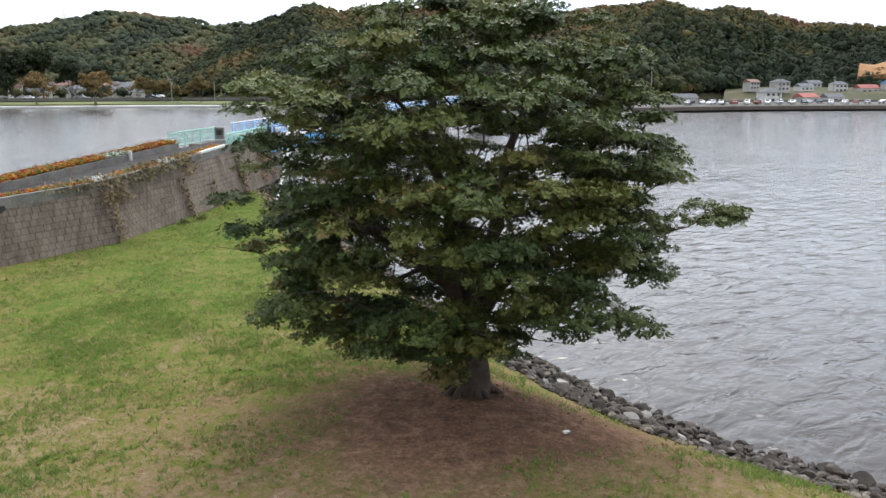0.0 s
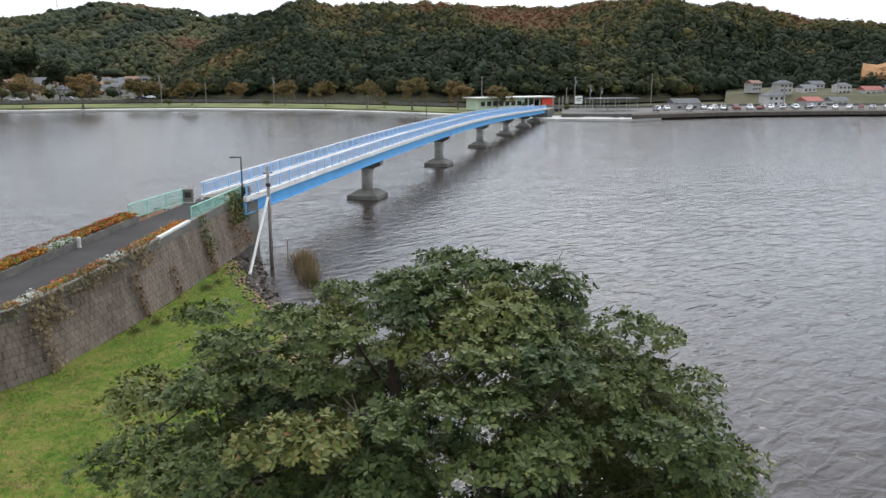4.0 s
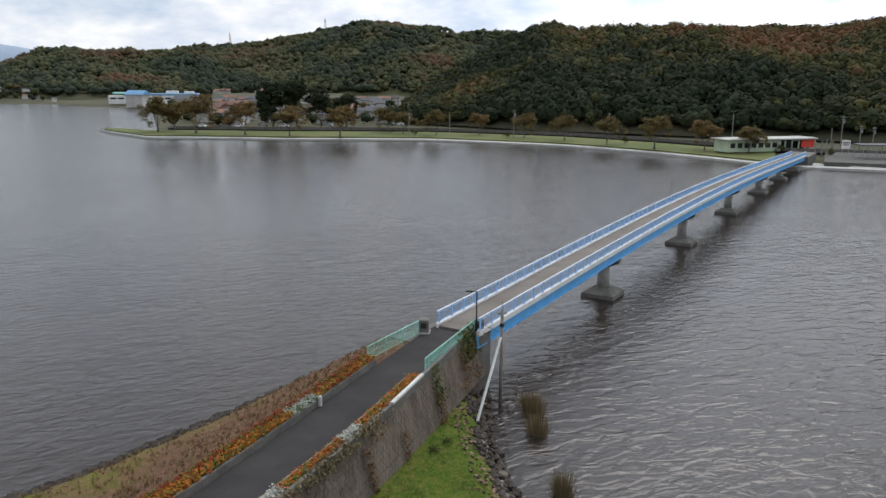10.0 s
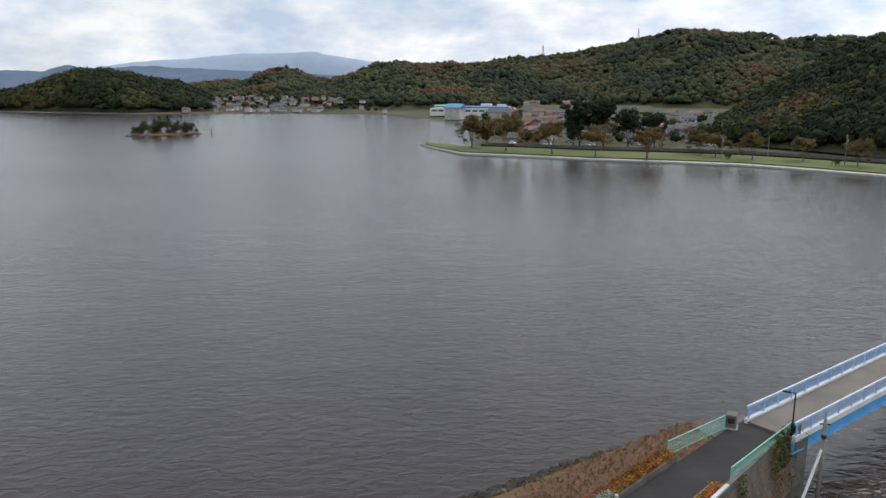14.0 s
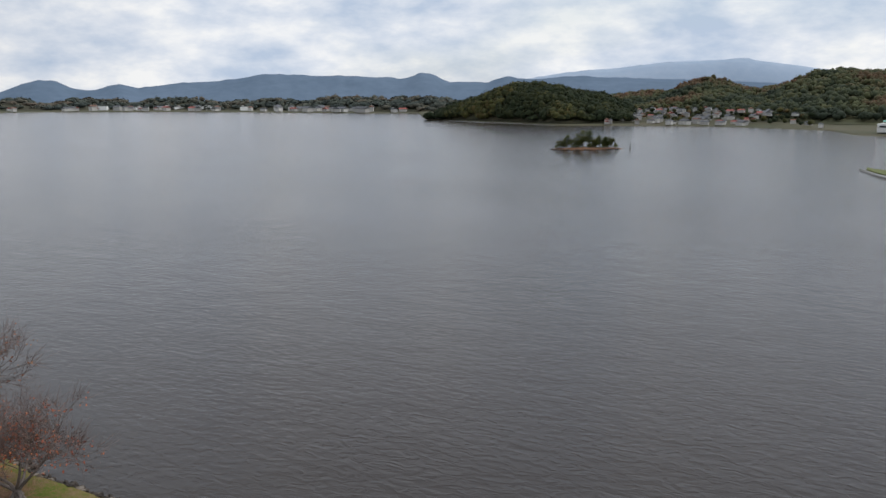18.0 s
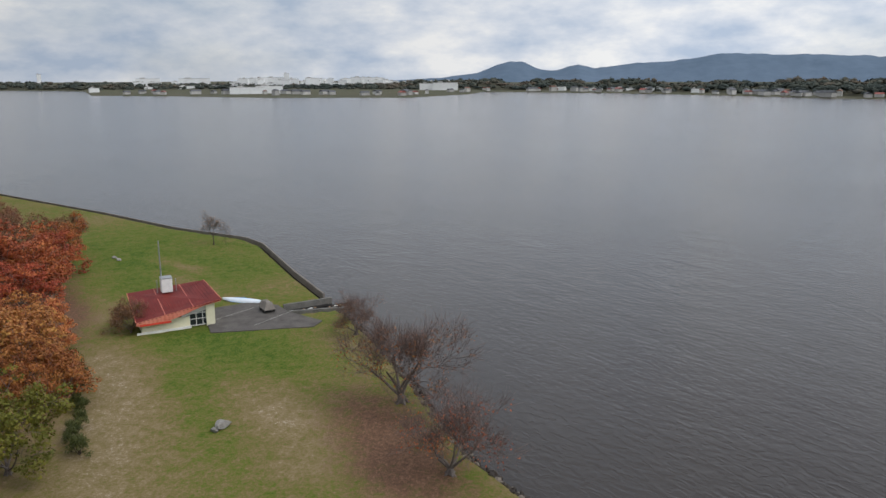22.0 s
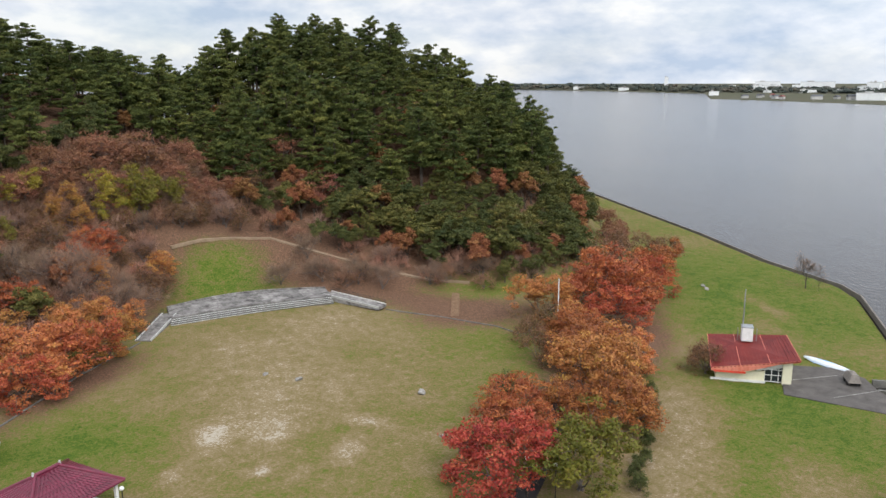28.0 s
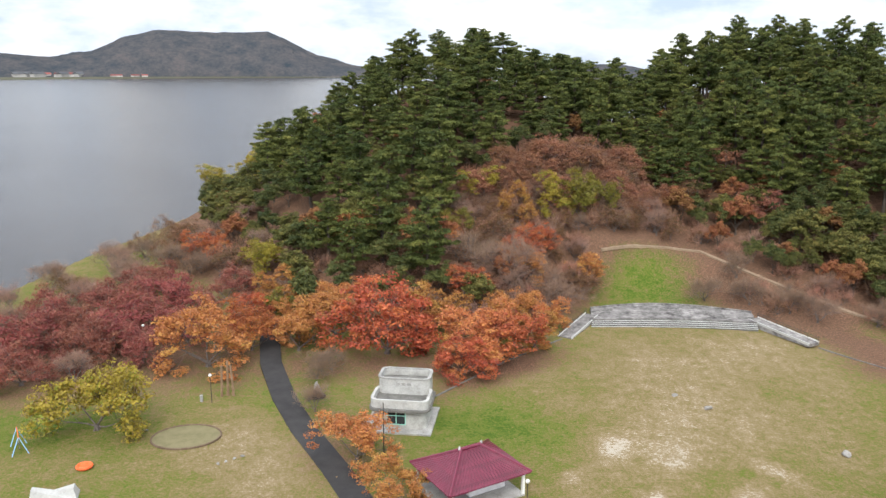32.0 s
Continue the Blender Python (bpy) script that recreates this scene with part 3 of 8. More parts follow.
def litter(x, y):
    """How thickly brown leaves lie."""
    v = patches(x, y, ((1.4, 6.2, 3.0, 2.2, 0, 0.75), (-0.5, 3.5, 8, 5, 0, 0.36), (-24.0, 47, 2.2, 9, 8, 0.75), (-25.5, 36, 2.6, 9, 14, 0.65), (-31, 22, 3.5, 10, 30, 0.55), (-28, 32, 3.5, 10, 20, 0.42), (-21.5, 51, 2.5, 6, 0, 1.0), (-36, 16, 6, 8, 30, 0.2), (-112, -82, 10, 4, 40, 0.7), (-70, -14, 9, 5, 30, 0.75), (-84, -22, 8, 5, 30, 0.55), (-22, -116, 16, 4, 40, 0.5), (-88, -76, 26, 7, 40, 0.8), (-140, -108, 22, 7, 40, 0.7), (30, -130, 30, 14, 0, 0.5), (2, -92, 5, 12, 15, 0.5),
                        (52, -150, 18, 30, 0, 0.6), (-94, -126, 7, 14, 20, 0.8), (-38, -150, 9, 7, 0, 0.8), (-86, -148, 12, 8, 0, 0.7), (-46, -166, 10, 8, 0, 0.6), (-100, -112, 14, 6, 0, 0.6), (-14, -122, 18, 5, 0, 0.5)), np.zeros(np.shape(x)))
    h = hill_height(x, y)
    return v + 0.95 * np.clip(h / 4, 0, 1) * (1 - 0.9 * bump_at(x, y, -62, -160, 13, 6))


def grid_sheet(name, x0, x1, y0, y1, step, holes=()):
    xs, ys = np.arange(x0, x1 + step / 2, step), np.arange(y0, y1 + step / 2, step)
    gx, gy = np.meshgrid(xs, ys)
    zz = ground_height(gx, gy)
    zz = zz + 0.05 * np.sin(gx * 1.3 + np.sin(gy * 0.9)) * np.cos(gy * 1.1)
    dry = dryness(gx, gy)
    nx, ny = len(xs), len(ys)
    idx = np.arange(nx * ny).reshape(ny, nx)
    keep = np.maximum.reduce([zz[:-1, :-1], zz[1:, :-1], zz[:-1, 1:], zz[1:, 1:]]) > -0.8
    for hx0, hx1, hy0, hy1 in holes:
        cx, cy = gx[:-1, :-1] + step / 2, gy[:-1, :-1] + step / 2
        keep &= ~((cx > hx0) & (cx < hx1) & (cy > hy0) & (cy < hy1))
    quads = np.stack([idx[:-1, :-1][keep], idx[:-1, 1:][keep], idx[1:, 1:][keep], idx[1:, :-1][keep]], 1)
    used = np.unique(quads)
    back = np.full(nx * ny, -1)
    back[used] = np.arange(len(used))
    me = bpy.data.meshes.new(name)
    me.from_pydata(np.stack([gx.ravel(), gy.ravel(), zz.ravel()], 1)[used].tolist(), [], back[quads].tolist())
    me.attributes.new("dry", "FLOAT", "POINT").data.foreach_set("value", dry.ravel()[used].astype(np.float32))
    me.attributes.new("litter", "FLOAT", "POINT").data.foreach_set("value", litter(gx, gy).ravel()[used].astype(np.float32))
    me.polygons.foreach_set("use_smooth", [True] * len(me.polygons))
    me.materials.append(M["lawn"])
    return new(name, me)


tagged(grid_sheet("ground", -410, 100, -446, 64, 1.0), "grassy island ground, green and brown, strewn with fallen leaves", "ground", kind="structure")

lake = Geo()
lake.v = [(0, 0, 0)] + [(r * math.sin(a), r * math.cos(a), 0) for r in (300, 1200, 4900) for a in np.linspace(0, 2 * math.pi, 96, endpoint=False)]
lake.f = [(0, 1 + (k + 1) % 96, 1 + k) for k in range(96)] + [(1 + 96 * r + k, 1 + 96 * r + (k + 1) % 96, 97 + 96 * r + (k + 1) % 96, 97 + 96 * r + k) for r in range(2) for k in range(96)]
solo("water", lake, M["water"], "brown-grey lake water with small wind ripples", "lake", kind="structure")

# ---- the far shore: bearing from north to the west, in degrees, and distance ----
FAR_SHORE = [(-180, 4200), (-150, 3400), (-120, 1500), (-90, 600), (-60, 360), (-30, 309), (-21, 276), (-13.3, 243), (-7, 240), (-3.2, 252), (7.9, 290), (18, 312), (28, 318), (36.6, 337),
             (36.9, 690), (38.5, 695), (40.8, 700), (42.3, 785), (49.5, 850), (59.6, 850), (65, 960), (69.7, 1055), (69.9, 1400), (74, 1420), (87.6, 1700), (97.2, 1850), (97.6, 1640), (102, 1400),
             (112, 1450), (123.5, 1760), (123.9, 2300), (135, 2850), (140, 3300), (150, 4000), (180, 4200)]


def polar(az, r, z=0.0):
    a = math.radians(az)
    return (-math.sin(a) * r, math.cos(a) * r, z)


far = Geo()
bearings = np.arange(-180, 180.01, 0.5)
steps = (0.0, 0.004, 0.02, 0.1, 0.3, 0.6, 1.0)
for az in bearings:
    r0 = float(lerp(az, FAR_SHORE))
    for k, s in enumerate(steps):
        far.v.append(polar(az, r0 + s * (4880 - r0), -0.8 if k == 0 else 0.9 + 2.5 * min(1, s * 6)))
n = len(steps)
far.f = [(i * n + k, i * n + k + 1, (i + 1) * n + k + 1, (i + 1) * n + k) for i in range(len(bearings) - 1) for k in range(n - 1)]
solo("ground", far, M["far_ground"], "far shore fields and banks round the lake", "ground", kind="structure")


# ---- hills across the lake: ridge as (bearing, height), between a foot and a ridge distance ----
def wobble(x, y, s=1.0):
    return noise.fractal(Vector((x * s, y * s, 3.7)), 1.0, 2.0, 4)


class Hill:
    def __init__(self, ridge, foot, crest, rough=6.0):
        self.ridge, self.foot, self.crest, self.rough = ridge, foot, crest, rough

    def place(self, az, s):
        f, c = float(lerp(az, self.foot)), float(lerp(az, self.crest))
        h = float(lerp(az, self.ridge))
        r = f + (c - f) * s
        p = polar(az, r)
        shape = math.sin(min(s, 1.6) * math.pi / 2) ** 0.85 if s > 0 else 0
        z = 2 + max(h - 2, 0) * shape
        z += self.rough * wobble(p[0], p[1], 0.012) * min(1, s * 3) * (1 if s < 0.9 else 0.25) * min(1, max(h, 0) / 25)
        return (p[0], p[1], max(z, 1.5))

    def sheet(self, name, material, label, step=0.4, rows=10, kind="structure"):
        g = Geo()
        azs = np.arange(self.ridge[0][0], self.ridge[-1][0] + step / 2, step)
        ss = np.linspace(0, 1.5, rows)
        for az in azs:
            for s in ss:
                g.v.append(self.place(az, s))
        g.f = [(i * rows + k, i * rows + k + 1, (i + 1) * rows + k + 1, (i + 1) * rows + k) for i in range(len(azs) - 1) for k in range(rows - 1)]
        return solo(name, g, material, label, "hill", kind=kind, smooth=True)


def up(z, d, table, woods_height=0.0):
    """Heights of a ridge at d metres from angles seen from z metres up, less the trees on it."""
    return [(az, z - woods_height + d * math.tan(math.radians(e))) for az, e in table]


NEAR = Hill(up(22.4, 640, [(-48, 2.4), (-38, 2.6), (-28.5, 2.45), (-26.4, 2.7), (-24.5, 2.45), (-23, 2.9), (-19.6, 3.6), (-17.9, 3.45), (-15.3, 4.15), (-13.1, 3.8), (-9, 3.6), (-5, 3.9), (0, 3.9), (4.9, 3.7), (7.7, 3.4), (9.6, 3.55), (12.7, 2.45), (16, 1.0), (19, -0.6), (21.5, -1.7)], 10),
            [(-48, 420), (-28, 410), (-22, 400), (-12, 330), (0, 335), (10, 350), (22, 420)], [(-48, 640), (0, 640), (12, 620), (22, 520)], 7)
WEST = Hill(up(25, 1500, [(4, 2.4), (7.3, 3.3), (12.9, 3.15), (16, 3.2), (18.6, 3.35), (20.3, 3.8), (22.4, 4.0), (25.1, 3.4), (26.7, 3.05), (28.6, 2.65), (31.8, 2.25), (37, 1.75), (42.1, 1.85), (44, 1.3), (46.7, 0.65), (50, 1.35), (52.5, 0.5), (57, 0.25), (62, 0.0), (68, -0.6)], 11),
            [(4, 900), (20, 1000), (28, 1050), (36, 900), (42, 900), (50, 1050), (58, 1120), (68, 1300)], [(4, 1500), (60, 1500), (68, 1450)], 12)
HEAD = Hill(up(35, 1050, [(55, -0.9), (57, -0.1), (59, 0.1), (61.2, 0.6), (63.1, 0.62), (65, 0.0), (67, -0.6), (68.3, -1.2), (69.6, -1.8)], 7),
            [(55, 900), (60, 880), (65, 980), (69.6, 1060)], [(55, 1050), (62, 1020), (69.6, 1090)], 5)
SHORES = Hill([(66.5, 12), (68, 19), (70, 22), (73, 21), (76, 24), (78, 13), (80, 19), (82.5, 14), (84, 8), (85, 21), (88, 22), (89.5, 6), (90.2, 19), (93, 21), (94.5, 6), (96, 21), (99, 17), (101.5, 18), (103.5, 9), (107, 7), (112, 7), (115, 10), (118, 9), (121, 12), (126, 14), (131, 13), (140, 14), (148, 12)],
              [(66.5, 1400), (70, 1440), (75, 1550), (90, 1900), (100, 2000), (123, 2300), (131, 2750), (148, 3400)], [(66.5, 1560), (70, 1640), (75, 1750), (90, 2100), (100, 2250), (123, 2500), (131, 2950), (148, 3600)], 4)
BLUE = Hill(up(36, 4300, [(40, -0.2), (43, 0.3), (46, 0.6), (50, 0.8), (56, 1.0), (59.4, 1.15), (61.7, 0.95), (63.6, 1.1), (65.2, 0.72), (67.8, 0.78), (68.8, 1.2), (69.8, 1.42), (70.8, 1.1), (71.5, 1.0), (74.4, 1.25), (77.6, 1.25), (80.4, 1.37), (83.8, 0.9), (86.5, 0.75), (89.1, 0.42), (90.3, 0.72), (91.8, 0.3), (92.9, 0.3), (93.7, 0.72), (94.1, 0.92), (95.1, 0.93), (95.8, 0.74), (97.3, 0.15), (100, -0.2), (104, -0.4)]),
            [(40, 3700), (110, 3700)], [(40, 4300), (110, 4300)], 9)
PALE = Hill(up(30, 4600, [(38, 0.95), (41, 1.25), (44.3, 1.75), (47.8, 2.25), (50, 2.20), (53.2, 2.10), (56, 1.75), (59.5, 1.50), (63, 0.95), (66, 0.55), (69, 0.05)]), [(36, 4350), (70, 4350)], [(36, 4600), (70, 4600)], 9)
CAPE = Hill(up(51, 4680, [(158, -0.3), (161, 0.25), (163, 0.3), (166, -0.2), (172, -0.3), (179.5, 0.1), (182.5, 0.85), (184.5, 1.9), (185.7, 2.42), (189, 2.3), (192.9, 2.45), (195, 1.95), (197, 1.05), (199.5, 0.65), (202.3, 0.85), (206, 1.0), (212, 0.6)], 3),
            [(150, 4230), (212, 4230)], [(150, 4680), (212, 4680)], 10)
NEAR.sheet("hill", M["woods_floor"], "steep wooded hill in autumn colours behind the shore road", 0.5, 16)
WEST.sheet("hill", M["field_floor"], "long wooded hills beyond the lakeside village", 0.5, 12)
HEAD.sheet("hill", M["woods_floor"], "dark wooded headland running into the lake", 0.4, 8)
SHORES.sheet("hill", M["woods_floor"], "low tree-covered rises along the far shore", 0.4, 6)
BLUE.sheet("backdrop", M["mountain"], "distant mountain range coloured blue with haze", 0.25, 8)
PALE.sheet("backdrop", M["pale_mountain"], "very distant mountain ridge coloured pale with haze", 0.5, 8)
CAPE.sheet("hill", M["hazy_floor"], "flat-topped wooded hill across the lake", 0.15, 30)


def icosphere(level):
    bm = bmesh.new()
    bmesh.ops.create_icosphere(bm, subdivisions=level, radius=1)
    vs, fs = np.array([v.co[:] for v in bm.verts]), np.array([[v.index for v in f.verts] for f in bm.faces])
    bm.free()
    return vs, fs


ICO1, ICO2 = icosphere(1), icosphere(2)


def woods(name, label, spots, cards=26, core=ICO1, seed=5, size_card=0.34, leaf="woods"):
    """Many tree crowns in one mesh: uneven cores with loose clumps of leaves round them. spots: x, y, z, radius, height, tint."""
    rng = np.random.default_rng(seed)
    cv, cf = core
    spots = np.array(spots, float)
    k = len(spots)
    jit = 1 + rng.normal(0, 0.17, (k, len(cv), 1))
    v = cv[None] * jit * np.stack([spots[:, 3], spots[:, 3], spots[:, 4] / 2], 1)[:, None] * 0.86 + (spots[:, :3] + np.array([0, 0, 1]) * spots[:, 4:5] * 0.5)[:, None]
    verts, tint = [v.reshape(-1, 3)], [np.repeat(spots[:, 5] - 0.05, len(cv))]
    faces = [(cf[None] + (np.arange(k) * len(cv))[:, None, None]).reshape(-1, 3)]
    loops = [np.full(len(faces[0]), 3)]
    if cards:
        d = rng.normal(0, 1, (k, cards, 3))
        d[..., 2] = np.abs(d[..., 2]) * 1.1 - 0.35
        d /= np.linalg.norm(d, axis=2, keepdims=True)
        c = (spots[:, :3] + np.array([0, 0, 1]) * spots[:, 4:5] * 0.5)[:, None] + d * np.stack([spots[:, 3], spots[:, 3], spots[:, 4] / 2], 1)[:, None] * rng.uniform(0.82, 1.18, (k, cards, 1))
        nrm = d + rng.normal(0, 0.28, d.shape) + np.array([0, 0, 0.5])
        q = quads_at(c.reshape(-1, 3), nrm.reshape(-1, 3), (np.repeat(spots[:, 3], cards) * size_card * rng.uniform(0.6, 1.3, k * cards)), rng)
        base = len(verts[0])
        verts.append(q)
        faces.append(np.arange(len(q)).reshape(-1, 4) + base)
        loops.append(np.full(len(faces[1]), 4))
        tint.append(np.repeat(np.repeat(spots[:, 5], cards) + rng.normal(0, 0.05, k * cards), 4))
    me = raw_mesh(name, np.concatenate(verts), faces, LEAF[leaf], True)
    me.attributes.new("tint", "FLOAT", "POINT").data.foreach_set("value", np.clip(np.concatenate(tint), 0.02, 0.98).astype(np.float32))
    return tagged(new(name, me), label, "woods", kind="stuff")


def raw_mesh(name, verts, face_sets, material, smooth=False):
    """A mesh from arrays: vertices and sets of faces with one number of corners each."""
    me = bpy.data.meshes.new(name)
    me.vertices.add(len(verts))
    me.vertices.foreach_set("co", np.asarray(verts, np.float32).ravel())
    loops = np.concatenate([f.ravel() for f in face_sets]).astype(np.int32)
    counts = np.concatenate([np.full(len(f), f.shape[1]) for f in face_sets]).astype(np.int32)
    me.loops.add(len(loops))
    me.loops.foreach_set("vertex_index", loops)
    me.polygons.add(len(counts))
    me.polygons.foreach_set("loop_start", np.r_[0, np.cumsum(counts)[:-1]].astype(np.int32))
    if smooth:
        me.polygons.foreach_set("use_smooth", np.ones(len(counts), bool))
    me.materials.append(material)
    me.update(calc_edges=True)
    me.validate()
    return me


def quads_at(c, nrm, size, rng, long=1.0, wide=0.62):
    """Corner points of one leaf-like quad at each centre, with a slight fold."""
    nrm = nrm / np.maximum(np.linalg.norm(nrm, axis=1, keepdims=True), 1e-6)
    r = rng.normal(0, 1, c.shape)
    u = np.cross(nrm, r)
    u /= np.maximum(np.linalg.norm(u, axis=1, keepdims=True), 1e-6)
    w = np.cross(nrm, u)
    s = np.asarray(size).reshape(-1, 1)
    a, b = u * s * long, w * s * wide
    droop = nrm * s * 0.22
    return np.stack([c - a - droop, c - b, c + a - droop, c + b], 1).reshape(-1, 3)


def hill_spots(hill, seed, count, radius, tall, s_range=(0.02, 1.08), az_range=None, tint=(0.32, 0.2), tone=None):
    rng = np.random.default_rng(seed)
    a0, a1 = az_range or (hill.ridge[0][0], hill.ridge[-1][0])
    out = []
    for _ in range(count):
        az, s = rng.uniform(a0, a1), rng.uniform(*s_range)
        x, y, z = hill.place(az, s)
        if z < 3 and s > 0.1:
            continue
        big = 1.3 * wobble(x, y, 0.009) + 0.5 * wobble(x, y, 0.03) + 0.55 * (s - 0.45)
        r = radius * rng.uniform(0.75, 1.3) * rng.uniform(0.7, 1.35)
        mean = tone(az, s) if tone else tint[0]
        out.append((x, y, z - 1.0, r, tall * rng.uniform(0.7, 1.3), mean + tint[1] * 2.8 * big + rng.normal(0, tint[1] * 0.55)))
    return out


def near_tone(az, s):
    """Dark cedars low down and to the west, a bamboo grove half way up, rust along the crest."""
    rust = 0.46 * min(1, max(0, (s - 0.22) / 0.45)) * min(1, max(0, (11 - az) / 4))
    return 0.22 + rust + 0.30 * math.exp(-((az - 1.5) / 5) ** 2 - ((s - 0.27) / 0.10) ** 2) + 0.13 * min(1, max(0, (-3 - az) / 6))


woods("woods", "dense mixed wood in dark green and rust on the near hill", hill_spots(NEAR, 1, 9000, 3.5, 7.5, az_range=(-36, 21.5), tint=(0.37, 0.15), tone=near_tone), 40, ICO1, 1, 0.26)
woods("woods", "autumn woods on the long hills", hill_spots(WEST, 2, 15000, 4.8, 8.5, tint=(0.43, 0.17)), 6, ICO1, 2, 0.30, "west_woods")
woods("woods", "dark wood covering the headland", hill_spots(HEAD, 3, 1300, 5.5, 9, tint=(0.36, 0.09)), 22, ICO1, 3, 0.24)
woods("woods", "tree belts along the far shore", hill_spots(SHORES, 4, 1500, 9, 9, tint=(0.42, 0.15)), 8, ICO1, 4, 0.4, "hazy_woods")
# ---- the bridge ----
BRIDGE_DIR = Vector((0.247, 0.969))
BRIDGE_SIDE = Vector((0.969, -0.247))
BRIDGE_MID = Vector((1.0, 122.4))
DECK_LEVEL = [(-72, 4.95), (-55, 5.35), (-35, 5.72), (-15, 5.95), (5, 6.0), (25, 5.85), (45, 5.5), (65, 5.0), (85, 4.45), (105, 3.9), (126, 3.35)]


def on_bridge(s, o=0.0, h=0.0):
    """A point s metres along the bridge, o to its right, h above the deck."""
    p = BRIDGE_MID + BRIDGE_DIR * s + BRIDGE_SIDE * o
    z = float(lerp(s, DECK_LEVEL)) * 0.5 + 0.25 * float(lerp(s - 8, DECK_LEVEL)) + 0.25 * float(lerp(s + 8, DECK_LEVEL))
    return (p.x, p.y, z + h)


S0, S1, HALF = -68.5, 124.0, 1.95
bridge = thing("footbridge", "long light-blue steel girder footbridge on concrete piers", "bridge")
line = [on_bridge(s) for s in np.arange(S0, S1 + 0.1, 3.5)]
part("deck", Geo().sweep(line, [(-HALF + 0.25, -0.02), (HALF - 0.25, -0.02), (HALF - 0.25, -0.25), (-HALF + 0.25, -0.25)]), M["deck"], bridge, "worn brown-grey concrete deck")
for side in (-1, 1):
    o = side * (HALF - 0.12)
    part("edge_beam", Geo().sweep(line, [(o - 0.14, 0.14), (o + 0.14, 0.14), (o + 0.14, -0.28), (o - 0.14, -0.28)]), M["white"], bridge, "white concrete edge beam")
    o = side * (HALF - 0.3)
    part("girder", Geo().sweep(line, [(o - 0.02, -0.25), (o + 0.02, -0.25), (o + 0.02, -1.22), (o + 0.2, -1.22), (o + 0.2, -1.28), (o - 0.2, -1.28), (o - 0.2, -1.22), (o - 0.02, -1.22)]), M["blue"], bridge, "light-blue steel girder")
    o = side * (HALF - 0.12)
    part("handrail", Geo().sweep(line, [(o - 0.045, 1.16), (o + 0.045, 1.16), (o + 0.045, 1.08), (o - 0.045, 1.08)]), M["rail_white"], bridge, "pale top rail")
    part("lower_rail", Geo().sweep(line, [(o - 0.025, 0.30), (o + 0.025, 0.30), (o + 0.025, 0.25), (o - 0.025, 0.25)]), M["rail_blue"], bridge)
    part("upper_rail", Geo().sweep(line, [(o - 0.025, 0.98), (o + 0.025, 0.98), (o + 0.025, 0.93), (o - 0.025, 0.93)]), M["rail_blue"], bridge)
turn = math.degrees(math.atan2(BRIDGE_DIR.y, BRIDGE_DIR.x))
post_mesh = mesh_of("rail_post", Geo().box((0, 0, 0.6), (0.09, 0.11, 1.05)).rbox((0, 0, 1.06), (0.12, 0.14, 0.08), b=0.02), M["rail_blue"])
bars = Geo()
for k in range(12):
    bars.box(((k + 0.5) * 0.15, 0, 0.62), (0.022, 0.022, 0.64))
for side in (-1, 1):
    joined_bars = Geo()
    for s in np.arange(S0 + 0.3, S1, 1.95):
        a, b = on_bridge(s, side * (HALF - 0.12)), on_bridge(s + 1.95, side * (HALF - 0.12))
        part("rail_post", post_mesh, None, bridge).matrix_basis = pose(*a, 0, 0, turn)
        m = pose(*a, 0, 0, turn) @ Matrix(((1, 0, 0, 0.075), (0, 1, 0, 0), ((b[2] - a[2]) / 1.95, 0, 1, 0), (0, 0, 0, 1)))
        joined_bars.add([m @ Vector(p) for p in bars.v], bars.f)
    part("baluster_infill", joined_bars, M["rail_blue"], bridge, "fine pale blue balusters", kind="stuff")
for s in (-35.4, -1.5, 31, 62, 90, 113):
    x, y, zd = on_bridge(s)
    top = zd - 1.3
    pier = part("pier", Geo().rbox((x, y, top - 0.25), (1.0, 3.6, 0.5), turn, 0.06).add(
        [(x + a * BRIDGE_DIR.x * 0.5 + b * BRIDGE_SIDE.x * w, y + a * BRIDGE_DIR.y * 0.5 + b * BRIDGE_SIDE.y * w, z) for z, w in ((top - 0.95, 0.75), (top - 0.5, 1.8)) for a, b in ((-1, -1), (1, -1), (1, 1), (-1, 1))],
        [(0, 3, 2, 1), (4, 5, 6, 7), (0, 1, 5, 4), (1, 2, 6, 5), (2, 3, 7, 6), (3, 0, 4, 7)]), M["dark_concrete"], bridge, "concrete pier with stepped cap and spread footing")
    shaft = Geo().tube([(x, y, 0.9), (x, y, top - 0.9)], [0.72, 0.68], 14)
    part("shaft", shaft, M["concrete"], pier, "round grey concrete shaft", True)
    foot = Geo()
    foot.add([(x + a * BRIDGE_DIR.x * w + b * BRIDGE_SIDE.x * w, y + a * BRIDGE_DIR.y * w + b * BRIDGE_SIDE.y * w, z) for z, w in ((-1.5, 1.9), (0.45, 1.9), (1.0, 0.9)) for a, b in ((-1, -1), (1, -1), (1, 1), (-1, 1))],
             [(0, 3, 2, 1), (8, 9, 10, 11)] + [(4 * r + k, 4 * r + (k + 1) % 4, 4 * r + 4 + (k + 1) % 4, 4 * r + 4 + k) for r in range(2) for k in range(4)])
    part("footing", foot, M["dark_concrete"], pier, "water-stained concrete footing")

# ---- road on the causeway ----
def road_line(a, b, n=60):
    ys = np.linspace(0, 1, n)
    k = np.arange(len(ROAD))
    r = np.array(ROAD)
    t = a + (b - a) * ys
    return [(float(np.interp(u, k, r[:, 0])), float(np.interp(u, k, r[:, 1])), float(np.interp(u, k, r[:, 2]))) for u in t]


